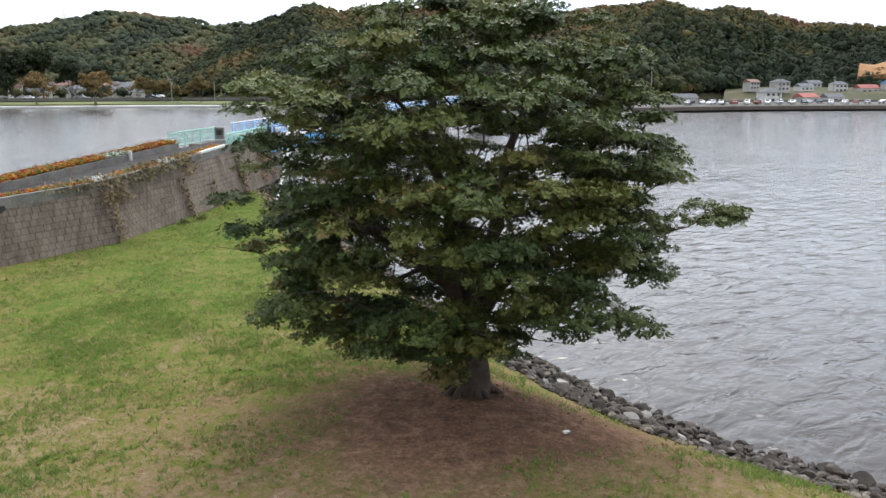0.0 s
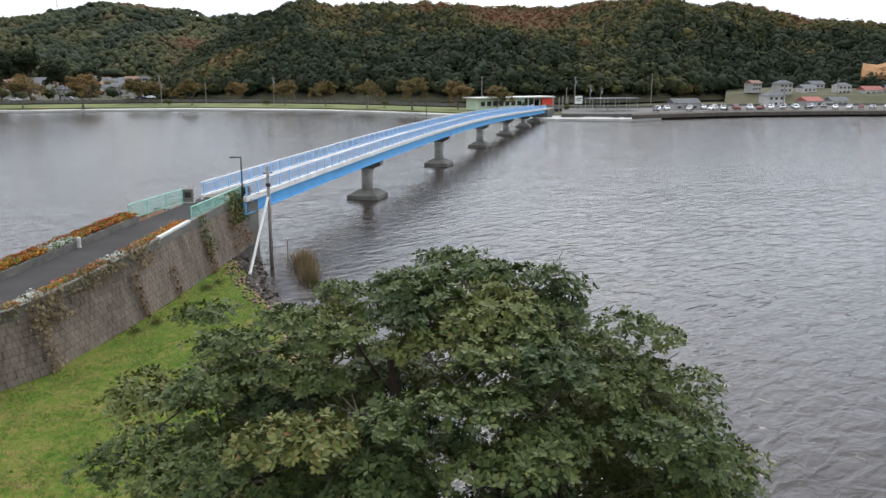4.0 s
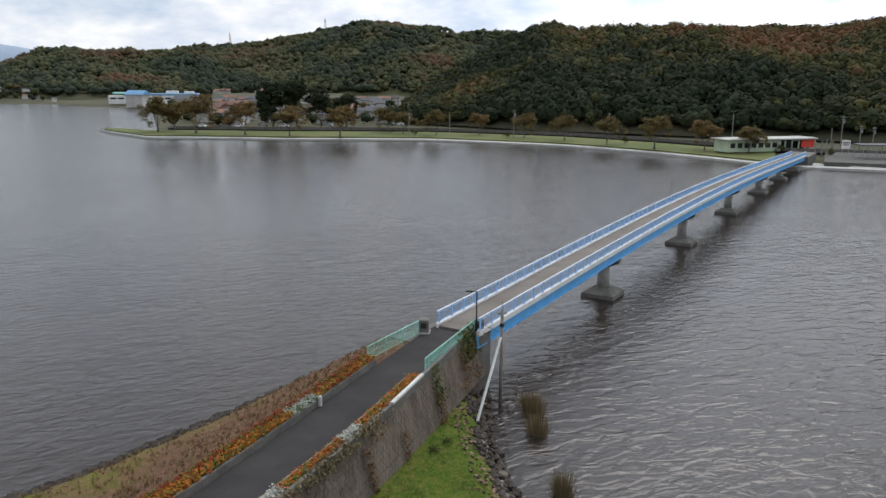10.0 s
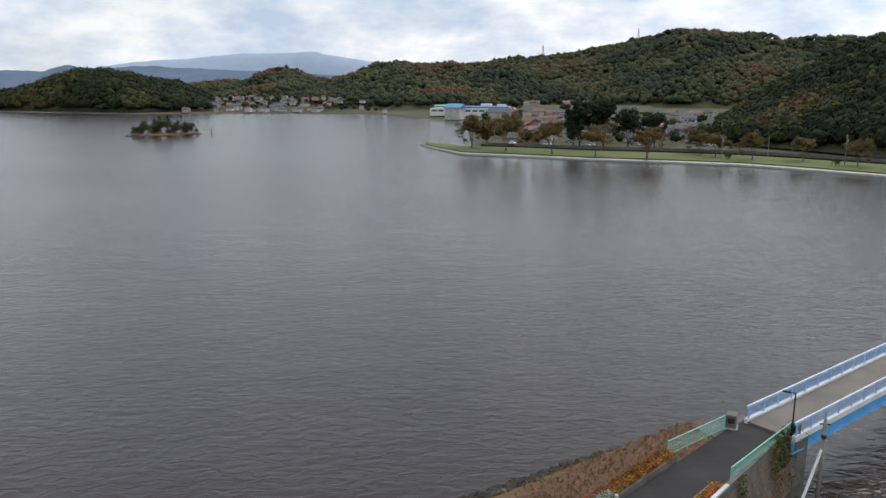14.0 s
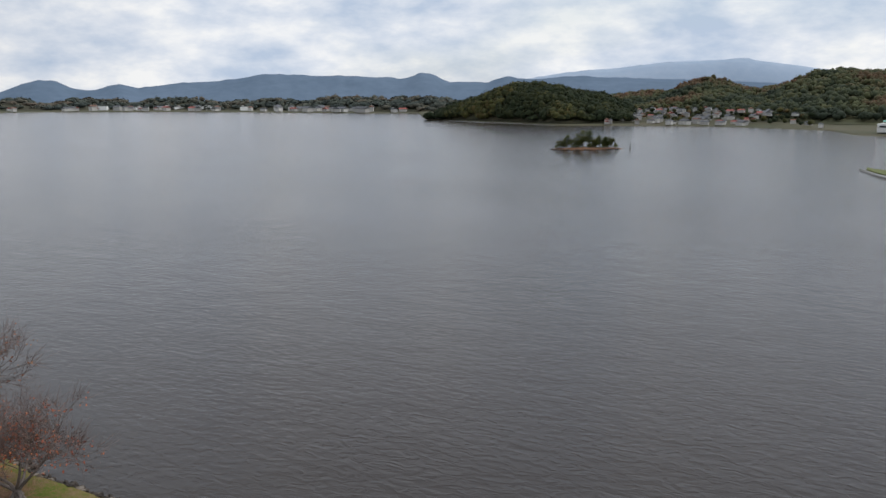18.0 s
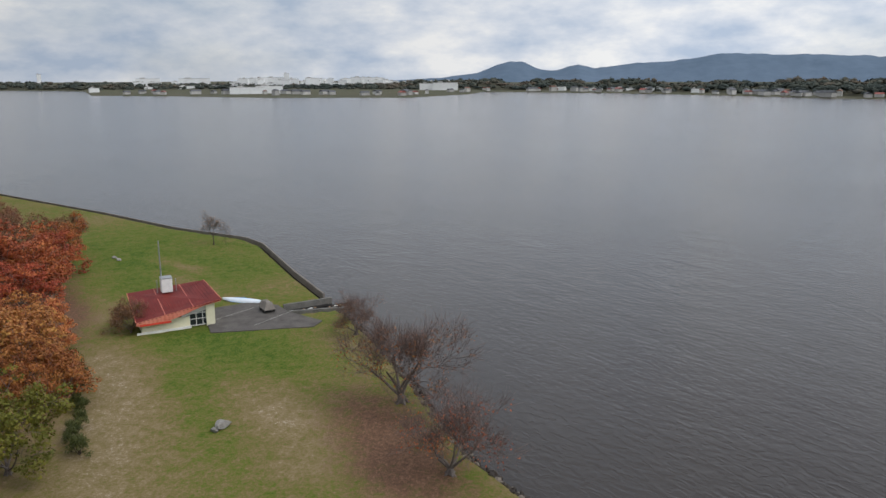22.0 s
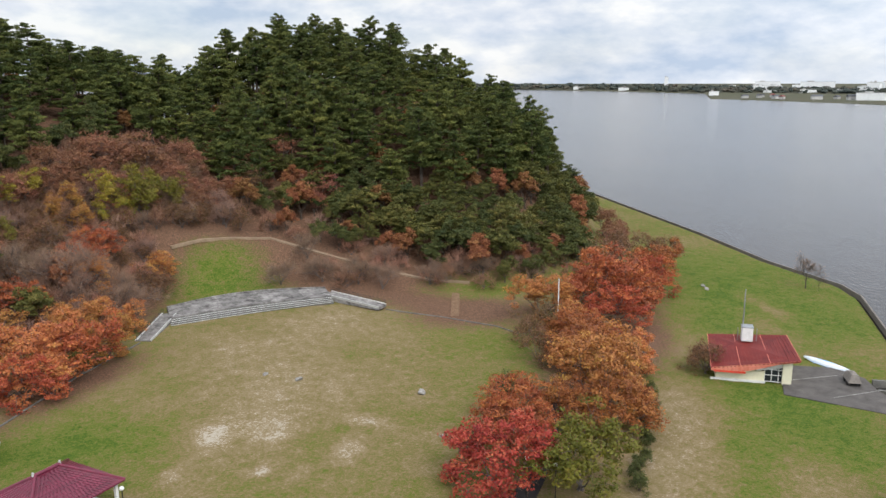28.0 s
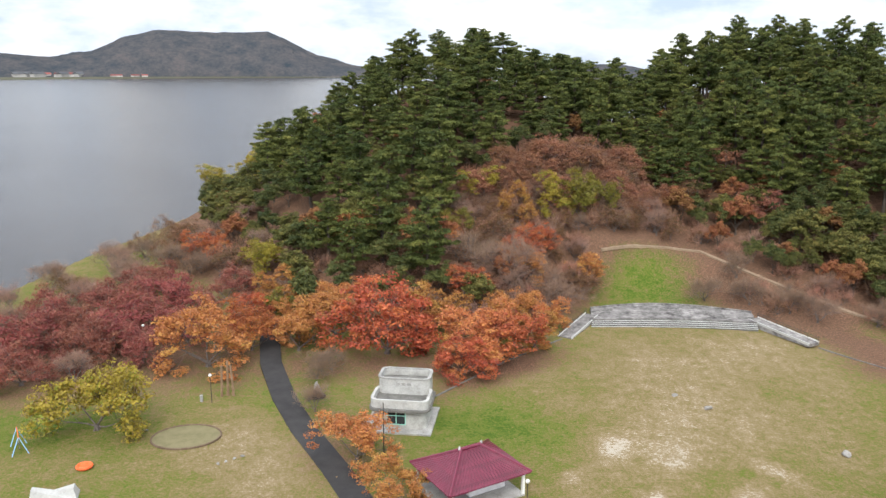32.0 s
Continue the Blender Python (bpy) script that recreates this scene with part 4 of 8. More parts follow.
solo("road", Geo().sweep(road_line(0, 15, 140), [(-1.8, 0.03), (1.8, 0.03), (1.8, -0.3), (-1.8, -0.3)]), M["asphalt"], "narrow dark asphalt road on the causeway and through the park", "road", kind="structure")
WALL = [(-13.6, 57.6), (-13.9, 55.0), (-14.3, 48.8), (-15.0, 40), (-15.6, 35), (-16.6, 29), (-18.6, 25.4), (-21.5, 20), (-25.2, 12), (-27.5, 2), (-27.5, -10)]


def wall_at(y):
    """Foot x, foot z and top z of the retaining wall."""
    x = float(np.interp(y, [b for _, b in WALL][::-1], [a for a, _ in WALL][::-1]))
    top = float(np.interp(y, [p[1] for p in ROAD[:9]][::-1], [p[2] for p in ROAD[:9]][::-1]))
    return x, 1.3, top + 0.12


BATTER = 0.9
wall_core = Geo()
ys = np.linspace(57.6, -10, 40)
for y in ys:
    x, z, top = wall_at(y)
    wall_core.v += [(x - 0.06, y, z - 1.9), (x - BATTER - 0.06, y, top), (x - BATTER - 0.5, y, top), (x - BATTER - 0.9, y, z - 1.9)]
wall_core.f = [(4 * k + j, 4 * k + (j + 1) % 4, 4 * k + 4 + (j + 1) % 4, 4 * k + 4 + j) for k in range(len(ys) - 1) for j in range(4)] + [(0, 1, 2, 3), tuple(4 * (len(ys) - 1) + j for j in (3, 2, 1, 0))]
wall_retaining = solo("wall_retaining", wall_core, M["mortar"], "leaning stone-block retaining wall below the road", "retaining wall", kind="structure")
# ---- trees ----
def grow(rng, height, first, spread, levels, up_bend=0.15, lean=(0, 0), trunk=0.2, splits=(3, 4), shrink=0.66, wander=0.16, limb=0.36, fork=5):
    """Branches as lists of points with radii, and the tips of the last twigs."""
    tubes, tips = [], []

    def branch(p, d, length, radius, level):
        pts, rad = [p.copy()], [radius]
        steps = 3
        for k in range(steps):
            d = (d + Vector(rng.normal(0, wander if level else 0.05, 3)) + Vector((0, 0, up_bend if level else 0.05))).normalized()
            p = p + d * (length / steps)
            pts.append(p.copy())
            rad.append(radius * (1 - (0.25 if level == 0 else 0.55) * (k + 1) / steps))
        tubes.append((pts, rad, level))
        if level >= levels:
            tips.append((p.copy(), d.copy()))
            return
        count = fork if level == 0 else int(rng.integers(splits[0], splits[1] + 1))
        turn = rng.uniform(0, 6.28)
        for k in range(count):
            a = turn + 6.28 * k / count + rng.normal(0, 0.3)
            tilt = spread * rng.uniform(0.6, 1.3) * (1.0 if k or level == 0 else 0.35)
            side = Matrix.Rotation(a, 3, d) @ d.orthogonal().normalized()
            nd = (d * math.cos(tilt) + side * math.sin(tilt)).normalized()
            at = rng.uniform(0.45, 1.0) if level else rng.uniform(0.7, 1.0)
            i = min(int(at * steps), steps - 1)
            q = pts[i].lerp(pts[i + 1], at * steps - i if at < 1 else 1.0)
            nxt = limb * height if level == 0 else length * shrink
            branch(q, nd, nxt * rng.uniform(0.75, 1.2), rad[-1] * (0.62 if level else 0.58), level + 1)

    branch(Vector((0, 0, -0.3)), Vector((lean[0], lean[1], 1)).normalized(), first * height, trunk, 0)
    return tubes, tips


def wood_geo(tubes, thin=0.012):
    g = Geo()
    for pts, rad, level in tubes:
        if level >= 3:
            pts, rad = [pts[0], pts[-1]], [rad[0], rad[-1]]
        g.tube(pts, [max(r, thin) for r in rad], 7 if level == 0 else 5 if level == 1 else 3, closed=False)
    return g


def flare(g, radius, rng, n=6):
    for k in range(n):
        a = 6.28 * k / n + rng.uniform(-0.3, 0.3)
        d = Vector((math.cos(a), math.sin(a), 0))
        g.tube([d * radius * 0.35 + Vector((0, 0, 0.55)), d * radius * 1.2 + Vector((0, 0, 0.12)), d * radius * 2.6 + Vector((0, 0, -0.15))], [radius * 0.42, radius * 0.34, radius * 0.12], 5, closed=False)
    return g


def leaves_on(tips, rng, per_tip, reach, size, flat=0.6, lift=0.5, long=1.0):
    """A flattened clump of leaves at each tip, clumps apart from one another, and a tint for each leaf."""
    c, nr, tint = [], [], []
    for p, d in tips:
        r = reach * rng.uniform(0.65, 1.3)
        n = max(3, int(per_tip * (r / reach) ** 2))
        o = rng.normal(0, 1, (n, 3))
        o /= np.maximum(np.linalg.norm(o, axis=1, keepdims=True), 1e-6)
        nr.append(o + rng.normal(0, 0.4, o.shape) + np.array([0, 0, lift]))
        o *= r * rng.uniform(0.3, 1.0, (n, 1)) ** 0.5
        o[:, 2] = np.where(o[:, 2] < 0, o[:, 2] * 0.5, o[:, 2]) * flat
        c.append(o + np.array(p))
        tint.append(rng.normal(0.5, 0.2) + rng.normal(0, 0.07, n))
    c, nr = np.concatenate(c), np.concatenate(nr)
    return quads_at(c, nr, size * rng.uniform(0.65, 1.3, len(c)), rng, long), np.concatenate(tint)


def twigs_on(tips, rng, per_tip, length, width):
    """Fine bare twigs fanning out from the tips, as thin slivers."""
    c, d = [], []
    for p, way in tips:
        w = np.array(way) * 0.9 + rng.normal(0, 0.55, (per_tip, 3)) + np.array([0, 0, 0.25])
        w /= np.linalg.norm(w, axis=1, keepdims=True)
        w *= length * rng.uniform(0.5, 1.2, (per_tip, 1))
        c.append(np.array(p) + rng.normal(0, 0.12 * length, (per_tip, 3)) + w * 0.1)
        d.append(w)
    c, d = np.concatenate(c), np.concatenate(d)
    side = np.cross(d, rng.normal(0, 1, d.shape))
    side *= width / np.maximum(np.linalg.norm(side, axis=1, keepdims=True), 1e-6)
    return np.stack([c - side, c + side, c + d + side * 0.4, c + d - side * 0.4], 1).reshape(-1, 3)


def leaf_mesh(name, q, material, tint=None):
    """A mesh of loose leaves with a tint for each."""
    n = len(q) // 4
    if tint is None:
        tint = np.random.default_rng(n).uniform(0.1, 0.9, n)
    me = raw_mesh(name, q, [np.arange(len(q)).reshape(-1, 4)], material)
    me.attributes.new("tint", "FLOAT", "POINT").data.foreach_set("value", np.repeat(np.clip(tint, 0.02, 0.98), 4).astype(np.float32))
    return me


def tree_kind(name, label, category, seed, leaf, bark, height, width, first, spread, levels, per_tip, reach, size, group, **more):
    """A tree made once, of a given height and crown width: a trunk with limbs and twigs, and a crown of single leaves."""
    rng = np.random.default_rng(seed)
    flat, lift = more.pop("flat", 0.7), more.pop("lift", 0.5)
    thin = more.pop("thin", 0.016)
    twig = more.pop("twig", None)
    tubes, tips = grow(rng, height, first, spread, levels, **more)
    top = max(p.z for p, _ in tips) + reach * 0.5
    wide = float(np.percentile([p.xy.length for p, _ in tips], 97)) + reach * 0.3
    kz, kx = height / top, width / 2 / wide
    fit = lambda p: Vector((p.x * kx, p.y * kx, p.z * kz))
    tubes = [([fit(p) for p in pts], [r * (kz + kx) / 2 for r in rad], lv) for pts, rad, lv in tubes]
    tips = [(fit(p), d) for p, d in tips]
    g = wood_geo(tubes, thin)
    flare(g, tubes[0][1][0], rng)
    wood = mesh_of("trunk", g, M[bark], True)
    crown = leaf_mesh("crown", *(lambda q, tint: (q, LEAF[leaf], tint))(*leaves_on(tips, rng, per_tip, reach, size, flat, lift))) if per_tip else None
    fine = leaf_mesh("twigs", twigs_on(tips, rng, *twig[1:]), LEAF[twig[0]]) if twig else None
    return dict(name=name, label=label, category=category, group=group, wood=wood, crown=crown, twigs=fine, width=width)


def pine_kind(seed, height, label, group):
    rng = np.random.default_rng(seed)
    g = Geo()
    bend = rng.normal(0, 0.05 * height, 2)
    spine = lambda h: Vector((bend[0] * (h / height) ** 2, bend[1] * (h / height) ** 2, h))
    g.tube([spine(h) for h in np.linspace(-0.4, height * 0.97, 7)], [0.026 * height * (1 - 0.85 * k / 6) for k in range(7)], 7, closed=False)
    cs, ns, sz, tints = [], [], [], []
    h = height * rng.uniform(0.28, 0.38)
    while h < height * 0.985:
        f = max(0.0, (h / height - 0.33) / 0.67)
        reach = height * 0.31 * max(0.0, 1 - f ** 1.8) * (0.72 + 0.28 * min(1, f * 3)) * rng.uniform(0.8, 1.12) + 0.3
        turn = rng.uniform(0, 6.28)
        count = int(rng.integers(4, 7))
        for k in range(count):
            a = turn + 6.28 * k / count + rng.normal(0, 0.25)
            r = reach * rng.uniform(0.45, 1.15)
            foot = spine(min(h + rng.normal(0, 0.018 * height), height * 0.98))
            tip = foot + Vector((math.cos(a) * r, math.sin(a) * r, r * rng.uniform(-0.08, 0.42)))
            g.tube([foot, (foot + tip) / 2 + Vector((0, 0, -0.12)), tip], [0.06, 0.04, 0.018], 3, closed=False)
            tint = rng.normal(0.5, 0.15)
            for m in np.linspace(0.45, 1.0, 2 if r < 1.8 else 4):
                at = np.array(foot.lerp(tip, m)) + rng.normal(0, 0.30, 3) * np.array([1, 1, 0.4])
                wide = (0.42 + 0.13 * r) * rng.uniform(0.7, 1.3)
                n = int(18 + 42 * wide * wide)
                o = rng.normal(0, 1, (n, 3))
                o *= wide * rng.uniform(0.2, 1.0, (n, 1)) ** 0.6 / np.linalg.norm(o, axis=1, keepdims=True)
                o[:, 2] = o[:, 2] * 0.30
                cs.append(o + at)
                ns.append(o * np.array([0.9, 0.9, 0.6]) / wide + np.array([0, 0, 0.55]) + rng.normal(0, 0.45, o.shape))
                sz.append(rng.uniform(0.14, 0.28, n))
                tints.append(tint + rng.normal(0, 0.09, n))
        h += height * rng.uniform(0.042, 0.062)
    q = quads_at(np.concatenate(cs), np.concatenate(ns), np.concatenate(sz), rng, 1.35, 0.36)
    return dict(name="pine_tree", label=label, category="tree", group=group, wood=mesh_of("trunk", g, M["bark"], True), crown=leaf_mesh("crown", q, LEAF["pine"], np.concatenate(tints)), width=height * 0.62)


def plant(kind, x, y, scale=1.0, turn=0.0, z=None, tall=1.0, label="", sink=0.1):
    ob = thing(kind["name"], label or kind["label"], kind["category"], (x, y, (gz(x, y) if z is None else z) - sink), kind["group"], turn=turn)
    ob.scale = (scale, scale, scale * tall)
    part("trunk", kind["wood"], None, ob)
    if kind["crown"]:
        part("crown", kind["crown"], None, ob)
    if kind.get("twigs"):
        part("twig_mass", kind["twigs"], None, ob, "fine bare twigs", kind="stuff")
    return ob
# ---- the evergreen tree by the shore ----
M["dark_bark"] = surface("dark_bark", (0.026, 0.020, 0.016), (0.075, 0.058, 0.045), 3.0, 25, 0.95, bump=0.8, depth=0.03)


def hero_tree():
    rng = np.random.default_rng(11)
    base = Vector((1.1, 7.3, gz(1.1, 7.3)))
    oak = thing("evergreen_tree", "broad evergreen tree with layered glossy leaves beside the shore rocks", "tree", tuple(base))
    lake_side = [(1.7, 2.2), (2.4, 3.4), (3.5, 4.1), (5.0, 4.5), (6.0, 4.5), (7.0, 3.8), (7.8, 3.3), (8.5, 2.5), (9.2, 1.3), (9.5, 0.3)]
    land_side = [(1.7, 3.0), (2.4, 4.6), (3.5, 5.2), (5.0, 4.9), (6.0, 5.0), (7.0, 5.4), (7.8, 4.4), (8.5, 3.0), (9.2, 1.6), (9.5, 0.3)]
    pads = []
    tries = 0
    while len(pads) < 285 and tries < 12000:
        tries += 1
        h = rng.uniform(1.75, 9.5)
        a = rng.uniform(0, 6.28)
        f = rng.uniform(0.26, 1.0) ** 0.45
        k = 0.5 + 0.5 * math.cos(a)
        r = (float(lerp(h, lake_side)) * k + float(lerp(h, land_side)) * (1 - k)) * f
        x, y = r * math.cos(a), r * math.sin(a)
        if h < 2.3 and math.cos(a) > 0.2 and f < 0.7:
            continue
        p = Vector((x, y, h))
        if all((Vector(((p - q).x, (p - q).y, (p - q).z * 1.75))).length > 0.90 for q, _ in pads):
            pads.append((p, f))
    for x, y, h in ((5.6, 0.6, 4.2), (6.2, 0.9, 4.35), (6.6, 1.1, 4.3), (4.9, 0.4, 4.0), (-1.6, -0.8, 1.15), (-1.1, -1.2, 0.95), (-0.4, -0.9, 1.0), (1.5, 0.8, 9.35), (1.3, 1.1, 9.0)):
        pads.append((Vector((x, y, h)), 1.0))
    g = Geo()
    fork = Vector((-0.1, 0.1, 2.3))
    g.tube([Vector((0, 0, -0.4)), Vector((0.02, 0, 0.5)), Vector((-0.08, 0.05, 1.4)), fork], [0.56, 0.46, 0.40, 0.36], 12, closed=False)
    flare(g, 0.36, rng, 9)
    limbs = []
    for k in range(9):
        a = 6.28 * k / 9 + rng.uniform(-0.25, 0.25)
        reach, high = (3.4, 4.2) if k % 3 else (1.5, 7.2)
        end = Vector((math.cos(a) * reach - 0.3, math.sin(a) * reach, high + rng.uniform(-0.7, 0.7)))
        start = Vector((0, 0, rng.uniform(1.3, 2.3)))
        pts = [start + (end - start) * u + Vector((rng.normal(0, 0.13), rng.normal(0, 0.13), 0.5 * math.sin(u * 3.14))) * (1 if 0 < u < 1 else 0) for u in (0, 0.25, 0.5, 0.75, 1.0)]
        g.tube(pts, [0.22, 0.18, 0.145, 0.11, 0.07], 7, closed=False)
        limbs += [(pts[i].lerp(pts[i + 1], u), 0.15 - 0.02 * i) for i in range(4) for u in (0.0, 0.5)]
    nodes = list(limbs)
    for p, f in sorted(pads, key=lambda q: (q[0] - fork).length):
        below = [(q, r) for q, r in nodes if q.z < p.z + 0.3] or nodes
        q, r = min(below, key=lambda n: (n[0] - p).length + (0.4 if n[1] < 0.03 else 0))
        mid = q.lerp(p, 0.55) + Vector((rng.normal(0, 0.12), rng.normal(0, 0.12), rng.uniform(-0.15, 0.1)))
        r0 = max(0.022, min(r * 0.75, 0.07))
        g.tube([q, mid, p], [r0, r0 * 0.75, 0.014], 5, closed=False)
        nodes += [(mid, r0 * 0.7), (p, 0.02)]
        for _ in range(4):
            e = p + Vector((rng.normal(0, 0.45), rng.normal(0, 0.45), rng.uniform(0, 0.25)))
            g.tube([p.lerp(mid, 0.3), e], [0.014, 0.006], 3, closed=False)
    part("trunk", g, M["dark_bark"], oak, "dark brown trunk with many spreading limbs", True)
    # rosettes of narrow leaves over rounded pads
    quads, tints = [], []
    for p, f in pads:
        tint = rng.normal(0.5, 0.16)
        w = rng.uniform(0.75, 1.2)
        n = int(175 * w * w)
        lobes = rng.normal(0, 1, (3, 3)) * np.array([0.42, 0.42, 0.10]) * w
        pick = rng.integers(0, 3, n)
        d = rng.normal(0, 1, (n, 3))
        d /= np.linalg.norm(d, axis=1, keepdims=True)
        d[:, 2] = np.abs(d[:, 2]) * 1.0 - 0.18
        c = np.array(p) + lobes[pick] + d * np.array([0.60, 0.60, 0.27]) * w * rng.uniform(0.35, 1.0, (n, 1))
        axis = d * np.array([0.7, 0.7, 0.5]) + np.array([0, 0, 0.8]) + rng.normal(0, 0.25, (n, 3))
        axis /= np.linalg.norm(axis, axis=1, keepdims=True)
        u = np.cross(axis, rng.normal(0, 1, (n, 3)))
        u /= np.linalg.norm(u, axis=1, keepdims=True)
        v = np.cross(axis, u)
        for k in range(8):
            a = 6.283 * k / 8 + rng.normal(0, 0.25, (n, 1))
            out = u * np.cos(a) + v * np.sin(a)
            lay = (out * np.cos(0.45) + axis * np.sin(0.45) * rng.uniform(-0.2, 1.4, (n, 1))) * rng.uniform(0.075, 0.130, (n, 1))
            side = np.cross(axis, out) * rng.uniform(0.021, 0.032, (n, 1))
            base = c + out * 0.012
            quads.append(np.stack([base, base + lay * 0.55 - side, base + lay, base + lay * 0.55 + side], 1).reshape(-1, 3))
            tints.append(tint + rng.normal(0, 0.08, n))
    part("crown", leaf_mesh("crown", np.concatenate(quads), LEAF["hero"], np.concatenate(tints)), None, oak)


hero_tree()

# ---- kinds of trees in the park ----
KIND = {}
for i, (leaf, label, tip) in enumerate((("orange", "spreading orange autumn tree on the grass", 44), ("red", "rust-red autumn tree on the grass", 40), ("crimson", "dark crimson autumn tree by the shore", 26),
                                        ("brown", "brown half-bare autumn tree on the bank", 13), ("lime", "rounded yellow-green tree on the lawn", 50), ("yellow", "yellow autumn tree on the slope", 44), ("scarlet", "bright scarlet autumn tree beside the lane", 42), ("rusty", "dull rust-brown half-bare tree on the slope", 24))):
    KIND[leaf] = [tree_kind("autumn_tree", label, "tree", 40 + 7 * i + j, leaf, "grey_bark", 7.8, 10.5, 0.10, 1.0, 4, tip, 0.74, 0.135, leaf + " trees", trunk=0.17, up_bend=0.07, flat=0.66,
                            **dict(twig=("red_twig", 6 if leaf in ("brown", "crimson", "rusty") else 3, 0.9, 0.013))) for j in range(2)]
KIND["bare"] = [tree_kind("bare_tree", "bare grey-brown tree without leaves", "tree", 90 + j, "brown", "grey_bark", 6.8, 10, 0.13, 0.75, 4, 0, 0.3, 0.10, "bare trees", trunk=0.17, up_bend=0.10, thin=0.02, twig=("twig", 11, 1.2, 0.016)) for j in range(3)]
KIND["lone"] = [tree_kind("bare_tree", "small bare tree on the green spit", "tree", 190, "brown", "bark", 6.4, 6.5, 0.36, 0.95, 4, 0, 0.3, 0.1, "bare trees", trunk=0.13, up_bend=0.06, thin=0.024, twig=("twig", 4, 0.6, 0.012))]
KIND["lone_brown"] = [tree_kind("autumn_tree", "slender brown tree on the green spit", "tree", 191, "brown", "grey_bark", 7.0, 6.0, 0.4, 0.7, 4, 9, 0.7, 0.11, "brown trees", trunk=0.1, up_bend=0.1, thin=0.016)]
KIND["cherry"] = [tree_kind("cherry_tree", "almost bare cherry tree with a few red leaves", "tree", 96 + j, "red", "grey_bark", 6.6, 10, 0.15, 0.80, 4, 6, 0.9, 0.085, "cherry trees on the bank", trunk=0.24, up_bend=0.13, thin=0.02, twig=("cherry_twig", 17, 1.3, 0.010)) for j in range(2)]
KIND["broad"] = [tree_kind({"broad": "broadleaf_tree", "olive": "laurel_tree", "rust": "autumn_tree"}[leaf], label, "tree", 70 + j, leaf, "bark", 9.5, 9.5, 0.22, 0.72, 4, 30, 0.78, 0.20, "woodland broadleaf trees", trunk=0.25, flat=0.6)
                 for j, (leaf, label) in enumerate((("broad", "olive-green broadleaf tree on the wooded slope"), ("olive", "yellow-olive broadleaf tree on the wooded slope"), ("broad", "dark green broadleaf tree on the wooded slope"), ("rust", "rust-brown broadleaf tree on the wooded slope"), ("olive", "pale olive tree on the wooded slope")))]
KIND["shrub"] = [tree_kind("shrub", "dense dark green shrub", "shrub", 60 + j, "broad", "bark", 2.6, 3.0, 0.1, 0.8, 3, 30, 0.42, 0.09, "shrubs", trunk=0.06, flat=0.9) for j in range(2)]
KIND["brush"] = [tree_kind("bush", label, "bush", 160 + j, "brown", "grey_bark", 3.2, 5.0, 0.08, 0.95, 2, leafy, 0.6, 0.12, "bare brush on the slope", trunk=0.06, up_bend=0.14, thin=0.018, splits=(4, 5), fork=6, twig=(stem, 15, 1.3, 0.026))
                 for j, (leafy, stem, label) in enumerate(((0, "twig", "bare grey twiggy bush on the slope"), (9, "red_twig", "reddish twiggy bush with a few brown leaves"), (0, "red_twig", "bare brown twiggy bush on the slope")))]
KIND["pine"] = [pine_kind(20 + j, 14.0, "tall dark green pine on the wooded knoll", "pines on the knolls") for j in range(5)]
COUNT = {}
GROWTH = dict(red=1.28, orange=1.25, brown=1.2, crimson=1.3, lime=1.15, yellow=1.15, bare=1.1, cherry=1.0, scarlet=1.3, rusty=1.25)


def grove(kind, rows, label="", tall=1.0):
    """Trees at (x, y, crown width)."""
    for x, y, w in rows:
        k = COUNT[kind] = COUNT.get(kind, 0) + 1
        made = KIND[kind][k % len(KIND[kind])]
        plant(made, x, y, w * GROWTH.get(kind, 1.0) / made["width"], 73 * k, tall=tall / GROWTH.get(kind, 1.0) ** 0.5, label=label)


def scatter(kind, count, ok, gap, box, width, seed=1, apart=()):
    r = np.random.default_rng(seed)
    done, tries = list(apart), 0
    have = 0
    while have < count and tries < count * 80:
        tries += 1
        x, y = r.uniform(box[0], box[1]), r.uniform(box[2], box[3])
        if any((x - a) ** 2 + (y - b) ** 2 < gap * gap for a, b in done) or not ok(x, y):
            continue
        done.append((x, y))
        have += 1
        made = KIND[kind][int(r.integers(len(KIND[kind])))]
        plant(made, x, y, r.uniform(*width) / made["width"], r.uniform(0, 360), tall=r.uniform(0.9, 1.15) * ((1.06 if x < -85 else 0.92) if kind == "pine" else 1.0))
    return done


def hill_at(x, y):
    return float(hill_height(np.array([x]), np.array([y]))[0])


def facing(x, y):
    """The side of the knolls towards the park, up to the foot of the western one."""
    return -x < 1.15 * -y and y > -268 + 0.2 * abs(x + 90)


PATH_BACK = [(74, -185), (80, -168), (85, -161), (91, -153), (95.5, -146.5), (100, -139.5), (104, -134), (110, -129)]


def bowl(x, y):
    """The open slope between the knolls, with the path."""
    behind_path = x < -74 and y < float(lerp(-x, PATH_BACK)) - 5
    return -112 < x < -22 and y > -200 + 0.012 * (x + 66) ** 2 and not behind_path


HILL_PATH = [(-56, -165.5), (-64, -166), (-72, -167), (-80, -166.5), (-85, -161), (-91, -153), (-95.5, -146.5), (-100, -139.5), (-104, -134), (-110, -129)]


def clearing(x, y):
    """Open grass above the stage, the path and the log steps."""
    near_path = min((x - a) ** 2 + (y - b) ** 2 for (p, q), (u, v) in zip(HILL_PATH, HILL_PATH[1:]) for a, b in ((p, q), ((p + u) / 2, (q + v) / 2))) < 3.0 ** 2 or min((x - a) ** 2 + (y - 5.0 - b) ** 2 for a, b in HILL_PATH) < 5.2 ** 2
    steps = abs((x + 92) * 0.78 - (y + 112.6) * 0.62) < 2.0 and y > -129 and x < -88
